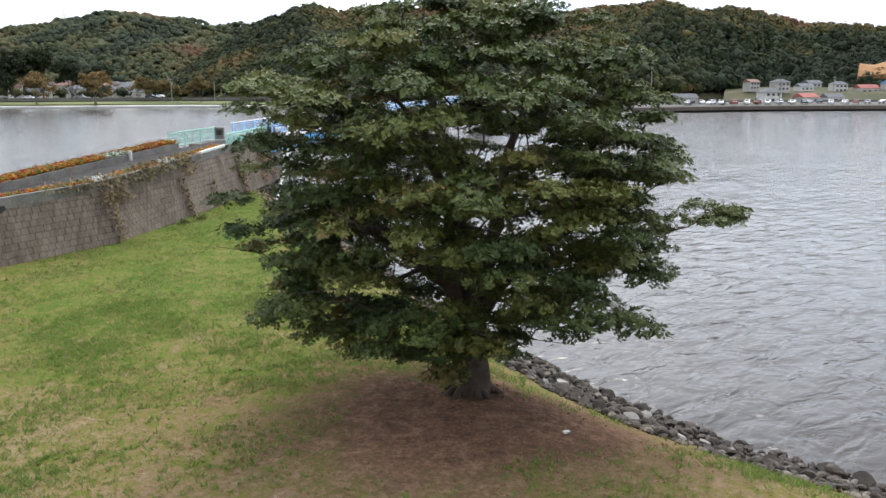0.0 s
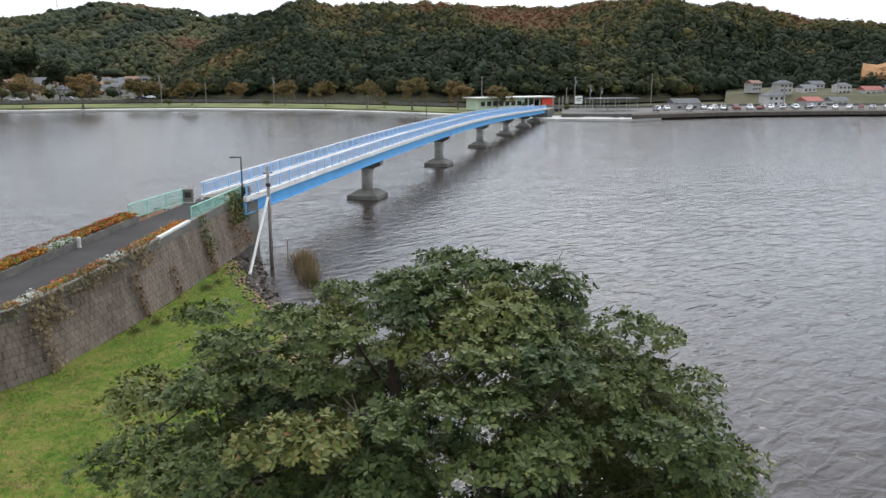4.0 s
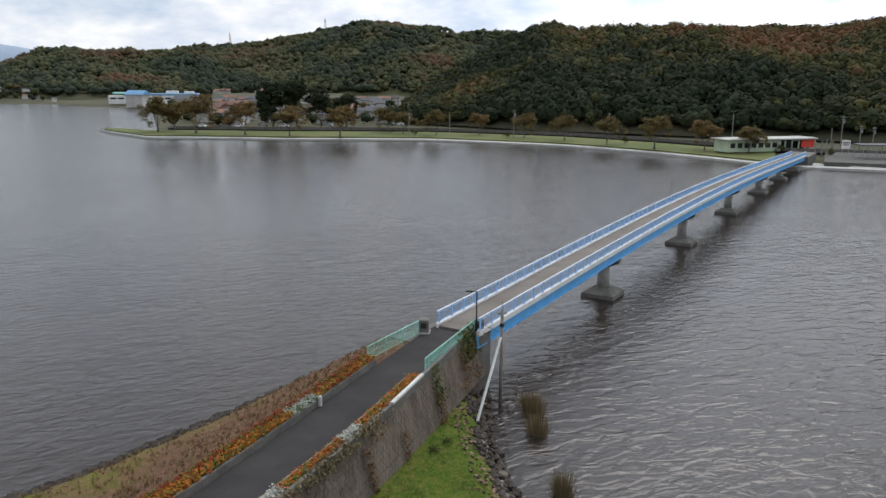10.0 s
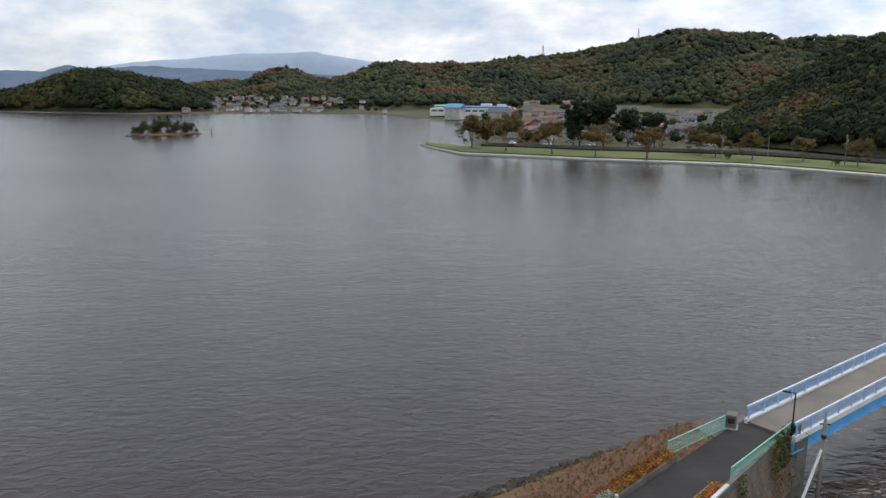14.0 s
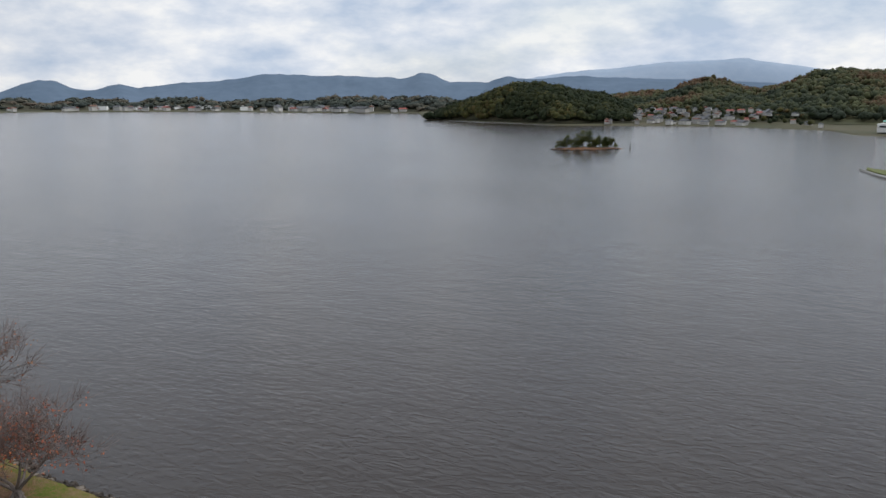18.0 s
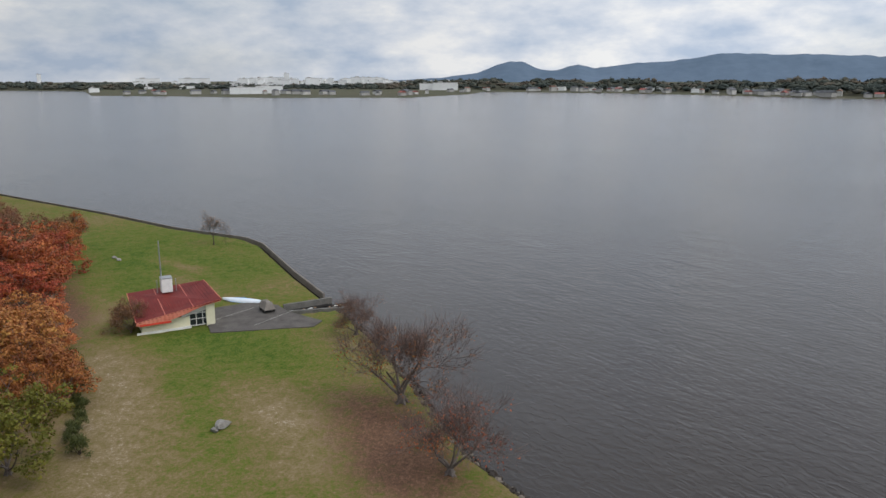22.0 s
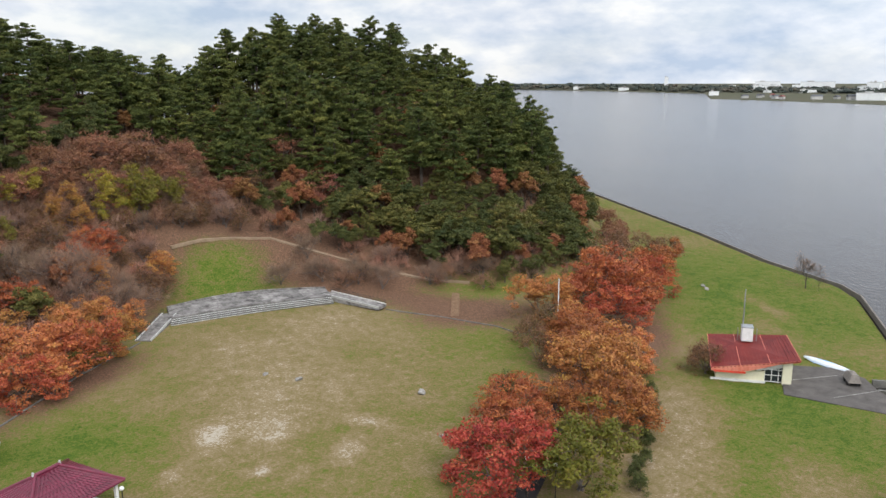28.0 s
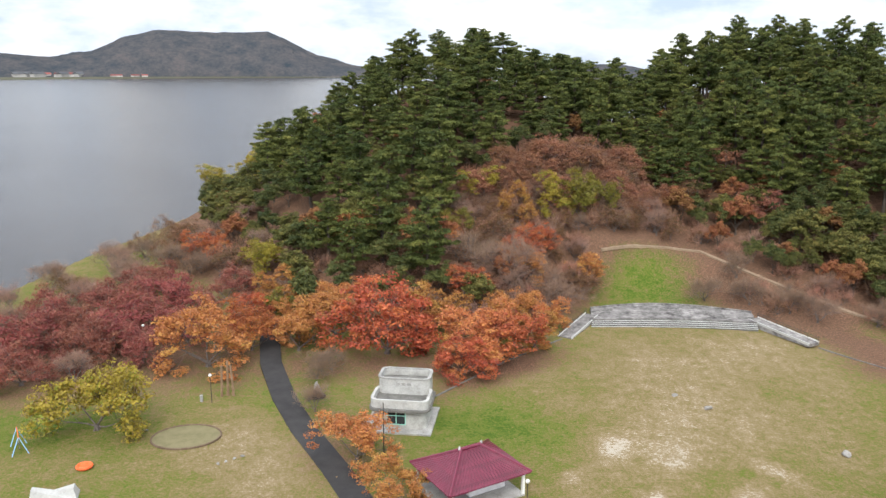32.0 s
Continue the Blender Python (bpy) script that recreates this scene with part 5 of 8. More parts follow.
    return near_path or steps or (-85 < x < -50 and y > -159) or (-100 < x < -74 and y > -0.9 * (x + 74) - 160 + 2 and y > -150 and (x * 7.3 + y * 3.1) % 3 < 1.2)


def road_x(y):
    return float(np.interp(y, [p[1] for p in ROAD[::-1]], [p[0] for p in ROAD[::-1]]))


# autumn row between the meadow and the boathouse lane
ROW_RED = [(-77.3, -59.8, 10), (-67.3, -69.0, 9.5), (-100, -85.8, 10), (-120.5, -95.3, 17), (-146.3, -108.1, 12), (-112, -90, 11), (-130, -104, 12), (-63, -63.5, 10), (-93, -80, 11), (-75, -66, 8), (-124, -104, 12), (-136, -100, 11)]
ROW_ORANGE = [(-82.9, -66.2, 14), (-97, -73, 9), (-106.1, -102.7, 12), (-90, -74, 10), (-87, -70, 9), (-101, -92, 9)]
ROW_BROWN = [(-88.8, -85.3, 9), (-141.5, -116.3, 13), (-158.6, -127.1, 12), (-105.9, -65.5, 6.2), (-96, -94, 9)]
grove("red", ROW_RED)
grove("scarlet", [(-55.3, -59.7, 11)])
grove("orange", ROW_ORANGE)
grove("brown", ROW_BROWN)
grove("lime", [(-62.7, -52.6, 12.5)], "rounded olive-yellow tree beside the lane")
grove("brown", [(-107.5, -66.3, 7)], "sparse brown bush leaning on the boathouse")
grove("brown", [(-168, -124, 9)])
grove("shrub", [(-70.5, -51, 2.6), (-78, -55.5, 2.8), (-89, -63.4, 2.4), (-91.4, -64.9, 3.1), (-82.5, -58.5, 3), (-73.3, -52.3, 3), (-73, -76.4, 5), (-87, -61.5, 2.4), (-68, -48.5, 3)])
grove("cherry", [(-70.4, -9.9, 13.5), (-86.6, -18.4, 16), (-110.5, -31, 9.5)])
grove("lone", [(-168.3, -82.0, 8.5)], "small bare tree on the green spit")
grove("rusty", [(-178, -149, 11), (-171, -138, 8)])
grove("lone_brown", [(-160, -111, 6.0)], "slender brown tree on the green spit", 1.3)
# wood edge at the meadow and the shore by the playground
grove("red", [(32.7, -183.6, 11), (-6, -127.9, 17), (-25.5, -123.7, 12), (-17.8, -116.3, 9), (17.9, -132.4, 10.5), (-0.1, -172.2, 10)])
grove("rusty", [(-93, -191, 14), (-97.7, -175.6, 10), (-48.9, -187.3, 14), (-58.5, -189.7, 14), (-70, -194, 12), (-41.3, -183.5, 11), (-30.9, -178.2, 11), (-84, -190, 12), (-64, -184, 10), (-76, -182, 9)])
grove("orange", [(24.1, -125, 14), (14.2, -156.2, 9.5), (9.5, -131, 10), (-14.8, -138.2, 12), (-21.2, -121, 13), (-32.5, -128.4, 9.5), (-0.5, -90.1, 9), (-4.9, -79.5, 7.5), (-19.6, -163.6, 7.5), (-50, -158.3, 9), (3, -138, 12)])
grove("brown", [(26.8, -175.1, 10.5), (-30.3, -163.4, 11), (-48.6, -153.6, 9), (-70.3, -191.9, 12), (-82.1, -185.5, 11), (60, -165, 10), (46, -195, 10), (54, -205, 10)])
grove("crimson", [(48, -152, 11), (38, -140, 11), (57, -131, 11), (47, -139, 10), (36, -156, 11), (60, -146, 11), (45, -162, 10), (30, -138, 8), (42.9, -144.6, 11), (45.8, -129.6, 11), (53.8, -139.8, 10.5), (32.4, -149.6, 10.5), (42.3, -135, 10.5), (52, -120, 10), (41.3, -170, 10), (26.3, -160.7, 10), (35.5, -128, 8.5), (62, -128, 10)])
grove("yellow", [(35.2, -102.4, 14.5)], "rounded bright yellow-green tree on the playground lawn")
grove("lime", [(15.7, -149, 8), (-22.5, -169, 9)])
grove("yellow", [(46, -288, 19), (33, -297, 17), (-30.3, -179.2, 11), (19, -171.1, 11.5)])
grove("lime", [(-53.6, -171.8, 11), (-60, -176, 8)], "tall yellow-green tree above the stage", 1.6)
grove("yellow", [(-47.5, -173, 9)], "bright yellow tree above the stage", 1.6)
grove("orange", [(-38, -170, 8)], "tall orange tree beside the pines", 1.6)
grove("bare", [(53.9, -158.6, 10), (49.4, -176.3, 11), (56, -184, 11), (-33.1, -150.5, 14), (-39.1, -145.3, 12), (5.8, -117.8, 6.5), (5.5, -105.2, 6), (-74.8, -151.3, 8), (-83.3, -148, 8), (-92.1, -137.3, 8.5), (-27.2, -153.5, 13),
               (63, -140, 10), (68, -155, 10), (-102, -133.3, 7.5), (-84, -156, 8), (-113, -128.7, 8), (58, -195, 10), (66, -172, 10), (3.5, -121, 6)])
grove("orange", [(-28, -137, 10), (-36, -140, 9), (2, -146, 9), (11, -141, 9), (-36, -152, 8)])
grove("red", [(-10, -136, 10), (-40, -160, 9), (-34, -158, 8), (20, -144, 9), (-24, -147, 9)])
grove("broad", [(-24, -142, 8), (-18, -147, 8), (-30, -150, 8), (-8, -146, 9), (2, -153, 8), (12, -160, 9)])
TAKEN = [(8.6, -151.4), (23, -190.9)]
grove("shrub", [(8.6, -151.4, 10), (23, -190.9, 6)], "broad dark green evergreen shrub on the bank")
SPECIAL = [(-8.2, -176.1, 12), (-6.9, -163.9, 12), (-15.3, -151.1, 12), (-22, -187, 12), (5, -166, 10), (0, -158, 9)]
grove("pine", SPECIAL)
busy = [(x, y) for x, y, _ in SPECIAL] + TAKEN
pines = scatter("pine", 245, lambda x, y: hill_at(x, y) > 13 and facing(x, y) and not bowl(x, y), 6.0, (-235, 60, -300, -135), (7.5, 12.5), 3, busy)
trees = scatter("broad", 260, lambda x, y: 1.0 < hill_at(x, y) < 42 and facing(x, y) and not bowl(x, y) and (x < -100 or hill_at(x, y) > 5), 4.2, (-240, 70, -300, -110), (6.0, 10.5), 4, pines)
scatter("broad", 60, lambda x, y: x < -72 and hill_at(x, y) > 1.5 and not bowl(x, y) and not clearing(x, y), 3.6, (-118, -72, -225, -128), (5, 8.5), 14, pines)
scatter("broad", 110, lambda x, y: hill_at(x, y) > 0.6 and facing(x, y) and not bowl(x, y) and not clearing(x, y), 4.0, (-205, -98, -235, -108), (5.5, 9), 24, trees)
scatter("brush", 22, lambda x, y: x < -72 and hill_at(x, y) > 1.0 and not bowl(x, y) and not clearing(x, y), 3.2, (-122, -72, -205, -122), (4, 6), 15)
scatter("rusty", 14, lambda x, y: bowl(x, y) and hill_at(x, y) > 7 and y < -176, 6.5, (-105, -20, -215, -176), (8, 12), 12)
scatter("bare", 48, lambda x, y: bowl(x, y) and hill_at(x, y) > 0.5 and not clearing(x, y), 4.5, (-112, -22, -205, -125), (5, 9), 6)
scatter("brown", 36, lambda x, y: bowl(x, y) and hill_at(x, y) > 5 and y < -158 and not clearing(x, y), 4.5, (-112, -20, -215, -140), (6, 10), 8)
scatter("brush", 84, lambda x, y: bowl(x, y) and hill_at(x, y) > 0.3 and not clearing(x, y), 3.1, (-114, -18, -205, -118), (5, 7.5), 7)
scatter("brush", 42, lambda x, y: 0.2 < hill_at(x, y) < 7 and x < -92, 2.8, (-160, -92, -160, -106), (4, 6), 9)
scatter("brush", 50, lambda x, y: 0.1 < hill_at(x, y) < 12 and x > -40 and (abs(x - road_x(y)) > 4), 3.0, (-40, 60, -200, -118), (4, 6), 10)
grove("brown", [(40, -200, 10), (48, -212, 10), (30, -208, 10), (36, -222, 9)])
grove("bare", [(30, -175, 10), (38, -181, 10), (44, -187, 10), (35, -193, 10), (28, -198, 10), (50, -170, 10), (58, -165, 9), (22, -180, 9), (52, -200, 9)])
grove("bare", [(64, -118, 10), (60, -110, 8), (70, -128, 10), (56, -150, 9), (44, -120, 7)])

# ---- curved stage terrace at the edge of the meadow ----
def stage():
    st = thing("stage_terrace", "low curved stage terrace of weathered white stone with steps", "stage", (0, 0, 0))
    front = [(-46.0 - 31.5 * u, -138.2 + 5.0 * u - 0.6 * math.sin(u * 3.14)) for u in np.linspace(0, 1, 13)]
    rear = [(-48.5 - 31.5 * u, -147.2 + 6.2 * u - 4.2 * math.sin(u * 3.14)) for u in np.linspace(0, 1, 13)]
    for k in range(4):
        f = [(x + (rx - x) * 0.055 * k, y + (ry - y) * 0.055 * k) for (x, y), (rx, ry) in zip(front, rear)]
        back = [(x + (rx - x) * (0.055 * (k + 1) + 0.02), y + (ry - y) * (0.055 * (k + 1) + 0.02)) for (x, y), (rx, ry) in zip(front, rear)]
        part("step", Geo().prism(f + back[::-1], 2.2, 2.75 + 0.2 * k), M["dark_concrete"], st, "worn dark stone step")
        part("nosing", Geo().sweep([(x, y, 2.752 + 0.2 * k) for x, y in f], [(-0.02, 0.012), (0.15, 0.012), (0.15, -0.03), (-0.02, -0.03)]), M["pale_stone"], st, "pale step edge")
    f = [(x + (rx - x) * 0.22, y + (ry - y) * 0.22) for (x, y), (rx, ry) in zip(front, rear)]
    n = len(f)
    for k in range(n - 1):
        quad = [f[k], f[k + 1], rear[k + 1], rear[k]]
        cx, cy = sum(p[0] for p in quad) / 4, sum(p[1] for p in quad) / 4
        part("paving_slab", Geo().prism([(cx + (x - cx) * 0.992, cy + (y - cy) * 0.997) for x, y in quad], 2.3, 3.56 + 0.012 * (k % 3)), M["stage_stone"], st)
    part("rear_kerb", Geo().sweep([(x, y, 3.5) for x, y in rear], [(-0.25, 0.3), (0.25, 0.3), (0.25, -0.9), (-0.25, -0.9)]), M["stage_stone"], st, "pale stone kerb")
    for a, b in (((-47.6, -143.5), (-39.2, -132.6)), ((-78.6, -137.5), (-83.6, -124.6))):
        d = Vector((b[0] - a[0], b[1] - a[1])).normalized()
        s = Vector((d.y, -d.x)) * 1.4
        vs = [(a[0] - s.x, a[1] - s.y, 2.2), (a[0] + s.x, a[1] + s.y, 2.2), (b[0] + s.x, b[1] + s.y, 2.2), (b[0] - s.x, b[1] - s.y, 2.2),
              (a[0] - s.x, a[1] - s.y, 3.5), (a[0] + s.x, a[1] + s.y, 3.5), (b[0] + s.x, b[1] + s.y, 2.75), (b[0] - s.x, b[1] - s.y, 2.75)]
        ramp_part = part("ramp", Geo().add(vs, [(0, 3, 2, 1), (4, 5, 6, 7), (0, 1, 5, 4), (1, 2, 6, 5), (2, 3, 7, 6), (3, 0, 4, 7)]), M["stage_stone"], st, "grey stone ramp")
        for side in (-1, 1):
            o = s * side * 0.93
            part("ramp_kerb", Geo().sweep([(a[0] + o.x, a[1] + o.y, 3.55), (b[0] + o.x, b[1] + o.y, 2.8)], [(-0.1, 0.12), (0.1, 0.12), (0.1, -0.3), (-0.1, -0.3)]), M["pale_stone"], ramp_part)
        o = s * (0.8 if a[0] > -60 else -0.8)
        rail = Geo()
        ends = [Vector((a[0] + o.x, a[1] + o.y, 3.5)), Vector((b[0] + o.x, b[1] + o.y, 2.75))]
        for h in (0.55, 0.9):
            rail.tube([ends[0] + Vector((0, 0, h)), ends[1] + Vector((0, 0, h))], [0.04, 0.04], 6)
        for u in np.linspace(0, 1, 7):
            p = ends[0].lerp(ends[1], u)
            rail.tube([p, p + Vector((0, 0, 0.9))], [0.035, 0.035], 6)
        part("handrail", rail, M["dark_metal"], ramp_part, "dark metal handrail")


M["stage_stone"] = surface("stage_stone", (0.052, 0.045, 0.042), (0.31, 0.29, 0.27), 0.5, 1.6, 0.9, vary=0.15)
stage()


# meadow kerb at its far edge, hill path, steps
def on_ground(pts, lift=0.0):
    return [(x, y, gz(x, y) + lift) for x, y in pts]


def dense(pts, gap=2.0):
    out = []
    for (ax, ay), (bx, by) in zip(pts, pts[1:]):
        n = max(1, int(math.hypot(bx - ax, by - ay) / gap))
        out += [(ax + (bx - ax) * k / n, ay + (by - ay) * k / n) for k in range(n)]
    return out + [pts[-1]]


solo("meadow_kerb", Geo().sweep(on_ground(dense([(-12, -108), (-26, -122), (-38.5, -132)])), [(-0.12, 0.16), (0.12, 0.16), (0.12, -0.3), (-0.12, -0.3)]), M["dark_concrete"], "low concrete kerb along the meadow edge", "kerb", kind="structure")
solo("meadow_kerb", Geo().sweep(on_ground(dense([(-84.5, -124.5), (-91, -114), (-95.5, -104), (-96, -98)])), [(-0.12, 0.16), (0.12, 0.16), (0.12, -0.3), (-0.12, -0.3)]), M["dark_concrete"], "low concrete kerb along the meadow edge", "kerb", kind="structure")
solo("hill_path", Geo().sweep(on_ground(dense(HILL_PATH, 1.2)), [(-0.7, 0.15), (0.7, 0.15), (0.7, -0.5), (-0.7, -0.5)]), surface("trodden_path", (0.20, 0.14, 0.09), (0.34, 0.25, 0.165), 0.5, 8, 0.95), "narrow trodden earth path across the slope", "path", kind="structure")
solo("lane", Geo().sweep(on_ground(dense([(-49, -50.6), (-53.2, -53.4), (-61.5, -58.6), (-70, -64.5), (-80, -72)], 1.5)), [(-1.5, 0.07), (1.5, 0.07), (1.5, -0.4), (-1.5, -0.4)]), M["asphalt"], "dark asphalt lane under the autumn trees", "lane", kind="structure")
flight = thing("garden_steps", "narrow flight of log steps up the wooded slope", "steps", (0, 0, 0))
STEPS = 16
for k in range(STEPS):
    x, y = -93.4 - 11.0 * k / STEPS, -113.6 - 13.4 * k / STEPS
    part("step", Geo().rbox((x, y, gz(x, y) + 0.08), (1.7, 0.26, 0.22), -129.4 + 90, 0.05), M["wood"], flight)


# ---- white lookout pavilion ----
def pavilion():
    at = thing("pavilion", "weathered white concrete lookout pavilion with rounded tiers", "pavilion", (-7.2, -101.2, gz(-7.2, -101.2)), turn=-14)

    def rounded(w, d, r=1.0, n=5, cx=0.0, cy=0.0):
        pts = []
        for sx, sy, a0 in ((1, 1, 0), (-1, 1, 90), (-1, -1, 180), (1, -1, 270)):
            for k in range(n + 1):
                a = radians(a0 + 90 * k / n)
                pts.append((cx + sx * (w / 2 - r) + r * math.cos(a), cy + sy * (d / 2 - r) + r * math.sin(a)))
        return pts

    def ring(pts, t, z0, z1, cx=0.0, cy=0.0):
        g = Geo()
        n = len(pts)
        inner = [(cx + (x - cx) * t, cy + (y - cy) * t) for x, y in pts]
        g.v = [(x, y, z) for loop, z in ((pts, z0), (pts, z1), (inner, z1), (inner, z0)) for x, y in loop]
        for r in range(4):
            for k in range(n):
                g.f.append((r * n + k, r * n + (k + 1) % n, ((r + 1) % 4) * n + (k + 1) % n, ((r + 1) % 4) * n + k))
        return g

    part("base_slab", Geo().prism([(-4.6, -4.3), (4.9, -4.3), (4.9, 4.8), (-4.6, 4.8)], -0.4, 0.25), M["concrete"], at, "grey concrete base slab")
    front = ring(rounded(7.6, 7.0, 1.2), 0.94, 0.25, 2.9)
    body = part("wall", front, M["old_white"], at, "stained white concrete wall")
    part("doorway", Geo().box((0.4, 3.48, 1.75), (2.6, 0.16, 1.7)), M["glass"], body, "dark doorway opening")
    frame_part = Geo()
    for x in (-0.9, 0.4, 1.7):
        frame_part.box((x, 3.58, 1.75), (0.12, 0.1, 1.75))
    frame_part.box((0.4, 3.58, 2.2), (2.7, 0.1, 0.1)).box((0.4, 3.58, 0.92), (2.7, 0.1, 0.12))
    part("door_frame", frame_part, M["green_paint"], body, "pale green door frame")
    part("canopy", Geo().prism(rounded(8.6, 8.0, 1.5, cy=0.2), 2.9, 3.25), M["dark_concrete"], at, "grey overhanging slab")
    part("planter", ring(rounded(8.2, 5.0, 1.0, cy=1.2), 0.9, 3.25, 4.5, cy=1.2), M["old_white"], at, "white parapet of the lower roof")
    part("terrace_floor", Geo().prism(rounded(7.4, 4.5, 0.9, cy=1.2), 3.2, 3.75), M["dark_concrete"], at, "brown-stained roof terrace")
    part("upper_wall", ring(rounded(7.4, 4.0, 1.0, cy=-2.2), 0.93, 3.25, 6.0, cy=-2.2), M["old_white"], at, "stained white upper tier")
    part("upper_floor", Geo().prism(rounded(6.8, 3.5, 0.9, cy=-2.2), 3.2, 5.1), M["dark_concrete"], at)
    part("top_rail", ring(rounded(7.6, 4.2, 1.0, cy=-2.2), 0.9, 6.0, 6.22, cy=-2.2), M["concrete"], at)
    part("lettering", Geo().box((-0.8, -0.15, 5.3), (0.5, 0.06, 0.35)).box((0.0, -0.15, 5.3), (0.5, 0.06, 0.35)).box((0.8, -0.15, 5.3), (0.5, 0.06, 0.35)), M["concrete"], at, "faded relief bars")


M["old_white"] = surface("old_white_paint", (0.30, 0.29, 0.265), (0.52, 0.51, 0.47), 0.6, 7, 0.85, spot=(0.20, 0.19, 0.17))
pavilion()


# ---- shelter with a purple tiled hip roof ----
def shelter():
    at = thing("shelter", "park shelter with white posts and a purple tiled hip roof", "shelter", (-13.8, -81.0, gz(-13.8, -81)), turn=24)
    w, d, eave, ridge, half = 5.6, 4.6, 3.1, 5.6, 1.3
    slopes = [((-w, -d), (w, -d), (half, 0), (-half, 0)), ((w, d), (-w, d), (-half, 0), (half, 0)), ((w, -d), (w, d), (half, 0), (half, 0)), ((-w, d), (-w, -d), (-half, 0), (-half, 0))]
    under = Geo()
    roof = part("roof", under.add([(-w, -d, eave - 0.1), (w, -d, eave - 0.1), (w, d, eave - 0.1), (-w, d, eave - 0.1), (-half, 0, ridge - 0.12), (half, 0, ridge - 0.12)], [(0, 1, 5, 4), (2, 3, 4, 5), (1, 2, 5), (3, 0, 4), (3, 2, 1, 0)]), M["purple_tile"], at, "purple glazed tile hip roof")
    for a, b, c, e in slopes:
        va, vb, vc, ve = Vector((*a, eave)), Vector((*b, eave)), Vector((*c, ridge)), Vector((*e, ridge))
        rows = 13
        for k in range(rows):
            u0, u1 = k / rows, min(1, (k + 1.25) / rows)
            p0, p1, q0, q1 = va.lerp(ve, u0), vb.lerp(vc, u0), va.lerp(ve, u1), vb.lerp(vc, u1)
            nrm = (p1 - p0).cross(q0 - p0)
            nrm = nrm.normalized() if nrm.length > 1e-6 else Vector((0, 0, 1))
            cols = max(1, int((p1 - p0).length / 0.42))
            g = Geo()
            for j in range(cols):
                x0, x1 = j / cols, (j + 1) / cols
                a0, a1, b1, b0 = p0.lerp(p1, x0), p0.lerp(p1, x1), q0.lerp(q1, x1), q0.lerp(q1, x0)
                m0, m1 = a0.lerp(a1, 0.5), b0.lerp(b1, 0.5)
                g.add([a0 + nrm * 0.05, m0 + nrm * 0.13, a1 + nrm * 0.05, b1 - nrm * 0.0, m1 + nrm * 0.06, b0 - nrm * 0.0], [(0, 1, 4, 5), (1, 2, 3, 4)])
            part("tile_course", g, M["purple_tile"], roof)
    hips = [((-w, -d), (-half, 0)), ((w, -d), (half, 0)), ((w, d), (half, 0)), ((-w, d), (-half, 0))]
    for a, b in hips:
        part("hip_ridge", Geo().tube([(*a, eave + 0.08), (*b, ridge + 0.12)], [0.17, 0.17], 8), M["purple_tile"], roof)
    part("ridge_cap", Geo().tube([(-half - 0.2, 0, ridge + 0.14), (half + 0.2, 0, ridge + 0.14)], [0.2, 0.2], 8), M["purple_tile"], roof)
    for x in (-half - 0.2, half + 0.2):
        part("finial", Geo().tube([(x, 0, ridge + 0.1), (x, 0, ridge + 0.5)], [0.16, 0.1], 8), M["pale_stone"], roof)
    for x in (-w + 0.7, w - 0.7):
        for y in (-d + 0.7, d - 0.7):
            part("post", Geo().rbox((x, y, eave / 2 - 0.1), (0.35, 0.35, eave - 0.1), 0, 0.03), M["white"], at, "white post")
    part("wall", Geo().rbox((-1.5, -0.5, 1.45), (5.0, 4.0, 2.9), 0, 0.03), M["white"], at, "white enclosed part")
    part("floor_slab", Geo().rbox((0, 0, 0.05), (2 * w - 1, 2 * d - 1, 0.3), 0, 0.03), M["concrete"], at)


shelter()

# ---- lamps, poles and play equipment ----
def globe_lamp(x, y, h, label="white globe park lamp on a dark post"):
    at = thing("park_lamp", label, "lamp", (x, y, gz(x, y)), "park lamps")
    part("post", Geo().tube([(0, 0, -0.2), (0, 0, h)], [0.06, 0.05], 8), M["dark_metal"], at)
    bm = Geo()
    cv, cf = ICO2
    bm.add([(p[0] * 0.24, p[1] * 0.24, p[2] * 0.24 + h + 0.18) for p in cv], [tuple(f) for f in cf])
    part("globe", bm, M["white"], at, "white globe shade", True)


globe_lamp(-19.0, -73.5, 5.0)
globe_lamp(21.0, -110.0, 4.2)
globe_lamp(36.6, -134.0, 4.5)
globe_lamp(-56.5, -55.0, 4.5)
globe_lamp(-58.5, -52.5, 4.2)
tall = thing("flag_pole", "slim pale metal pole among the autumn trees", "pole", (-104, -96, gz(-104, -96)))
part("shaft", Geo().tube([(0, 0, -0.2), (0, 0, 9.6)], [0.12, 0.09], 8), M["white"], tall)
dark = thing("lamp_post", "thin dark metal post on the meadow edge", "pole", (-4.0, -91.2, gz(-4, -91.2)))
part("shaft", Geo().tube([(0, 0, -0.2), (0, 0, 7.2)], [0.08, 0.05], 8), M["dark_metal"], dark)
logs = thing("log_posts", "three tall weathered log posts of a play frame", "play equipment", (19.0, -112.5, gz(19, -112.5)))
for dx, dy, lean, h in ((-0.9, 0.3, 0.25, 5.0), (0.0, 0.0, -0.15, 5.6), (0.9, 0.2, -0.2, 4.9)):
    part("log", Geo().tube([(dx, dy, -0.3), (dx + lean, dy, h)], [0.2, 0.17], 8), M["wood"], logs)
swing = thing("swing_frame", "small blue and orange steel swing frame", "swing", (43.5, -97.5, gz(43.5, -97.5)), turn=25)
for y in (-1.6, 1.6):
    for x in (-1.0, 1.0):
        part("leg", Geo().tube([(x, y, -0.1), (0, y, 2.5)], [0.06, 0.06], 8), M["rail_blue"], swing, "blue steel leg")
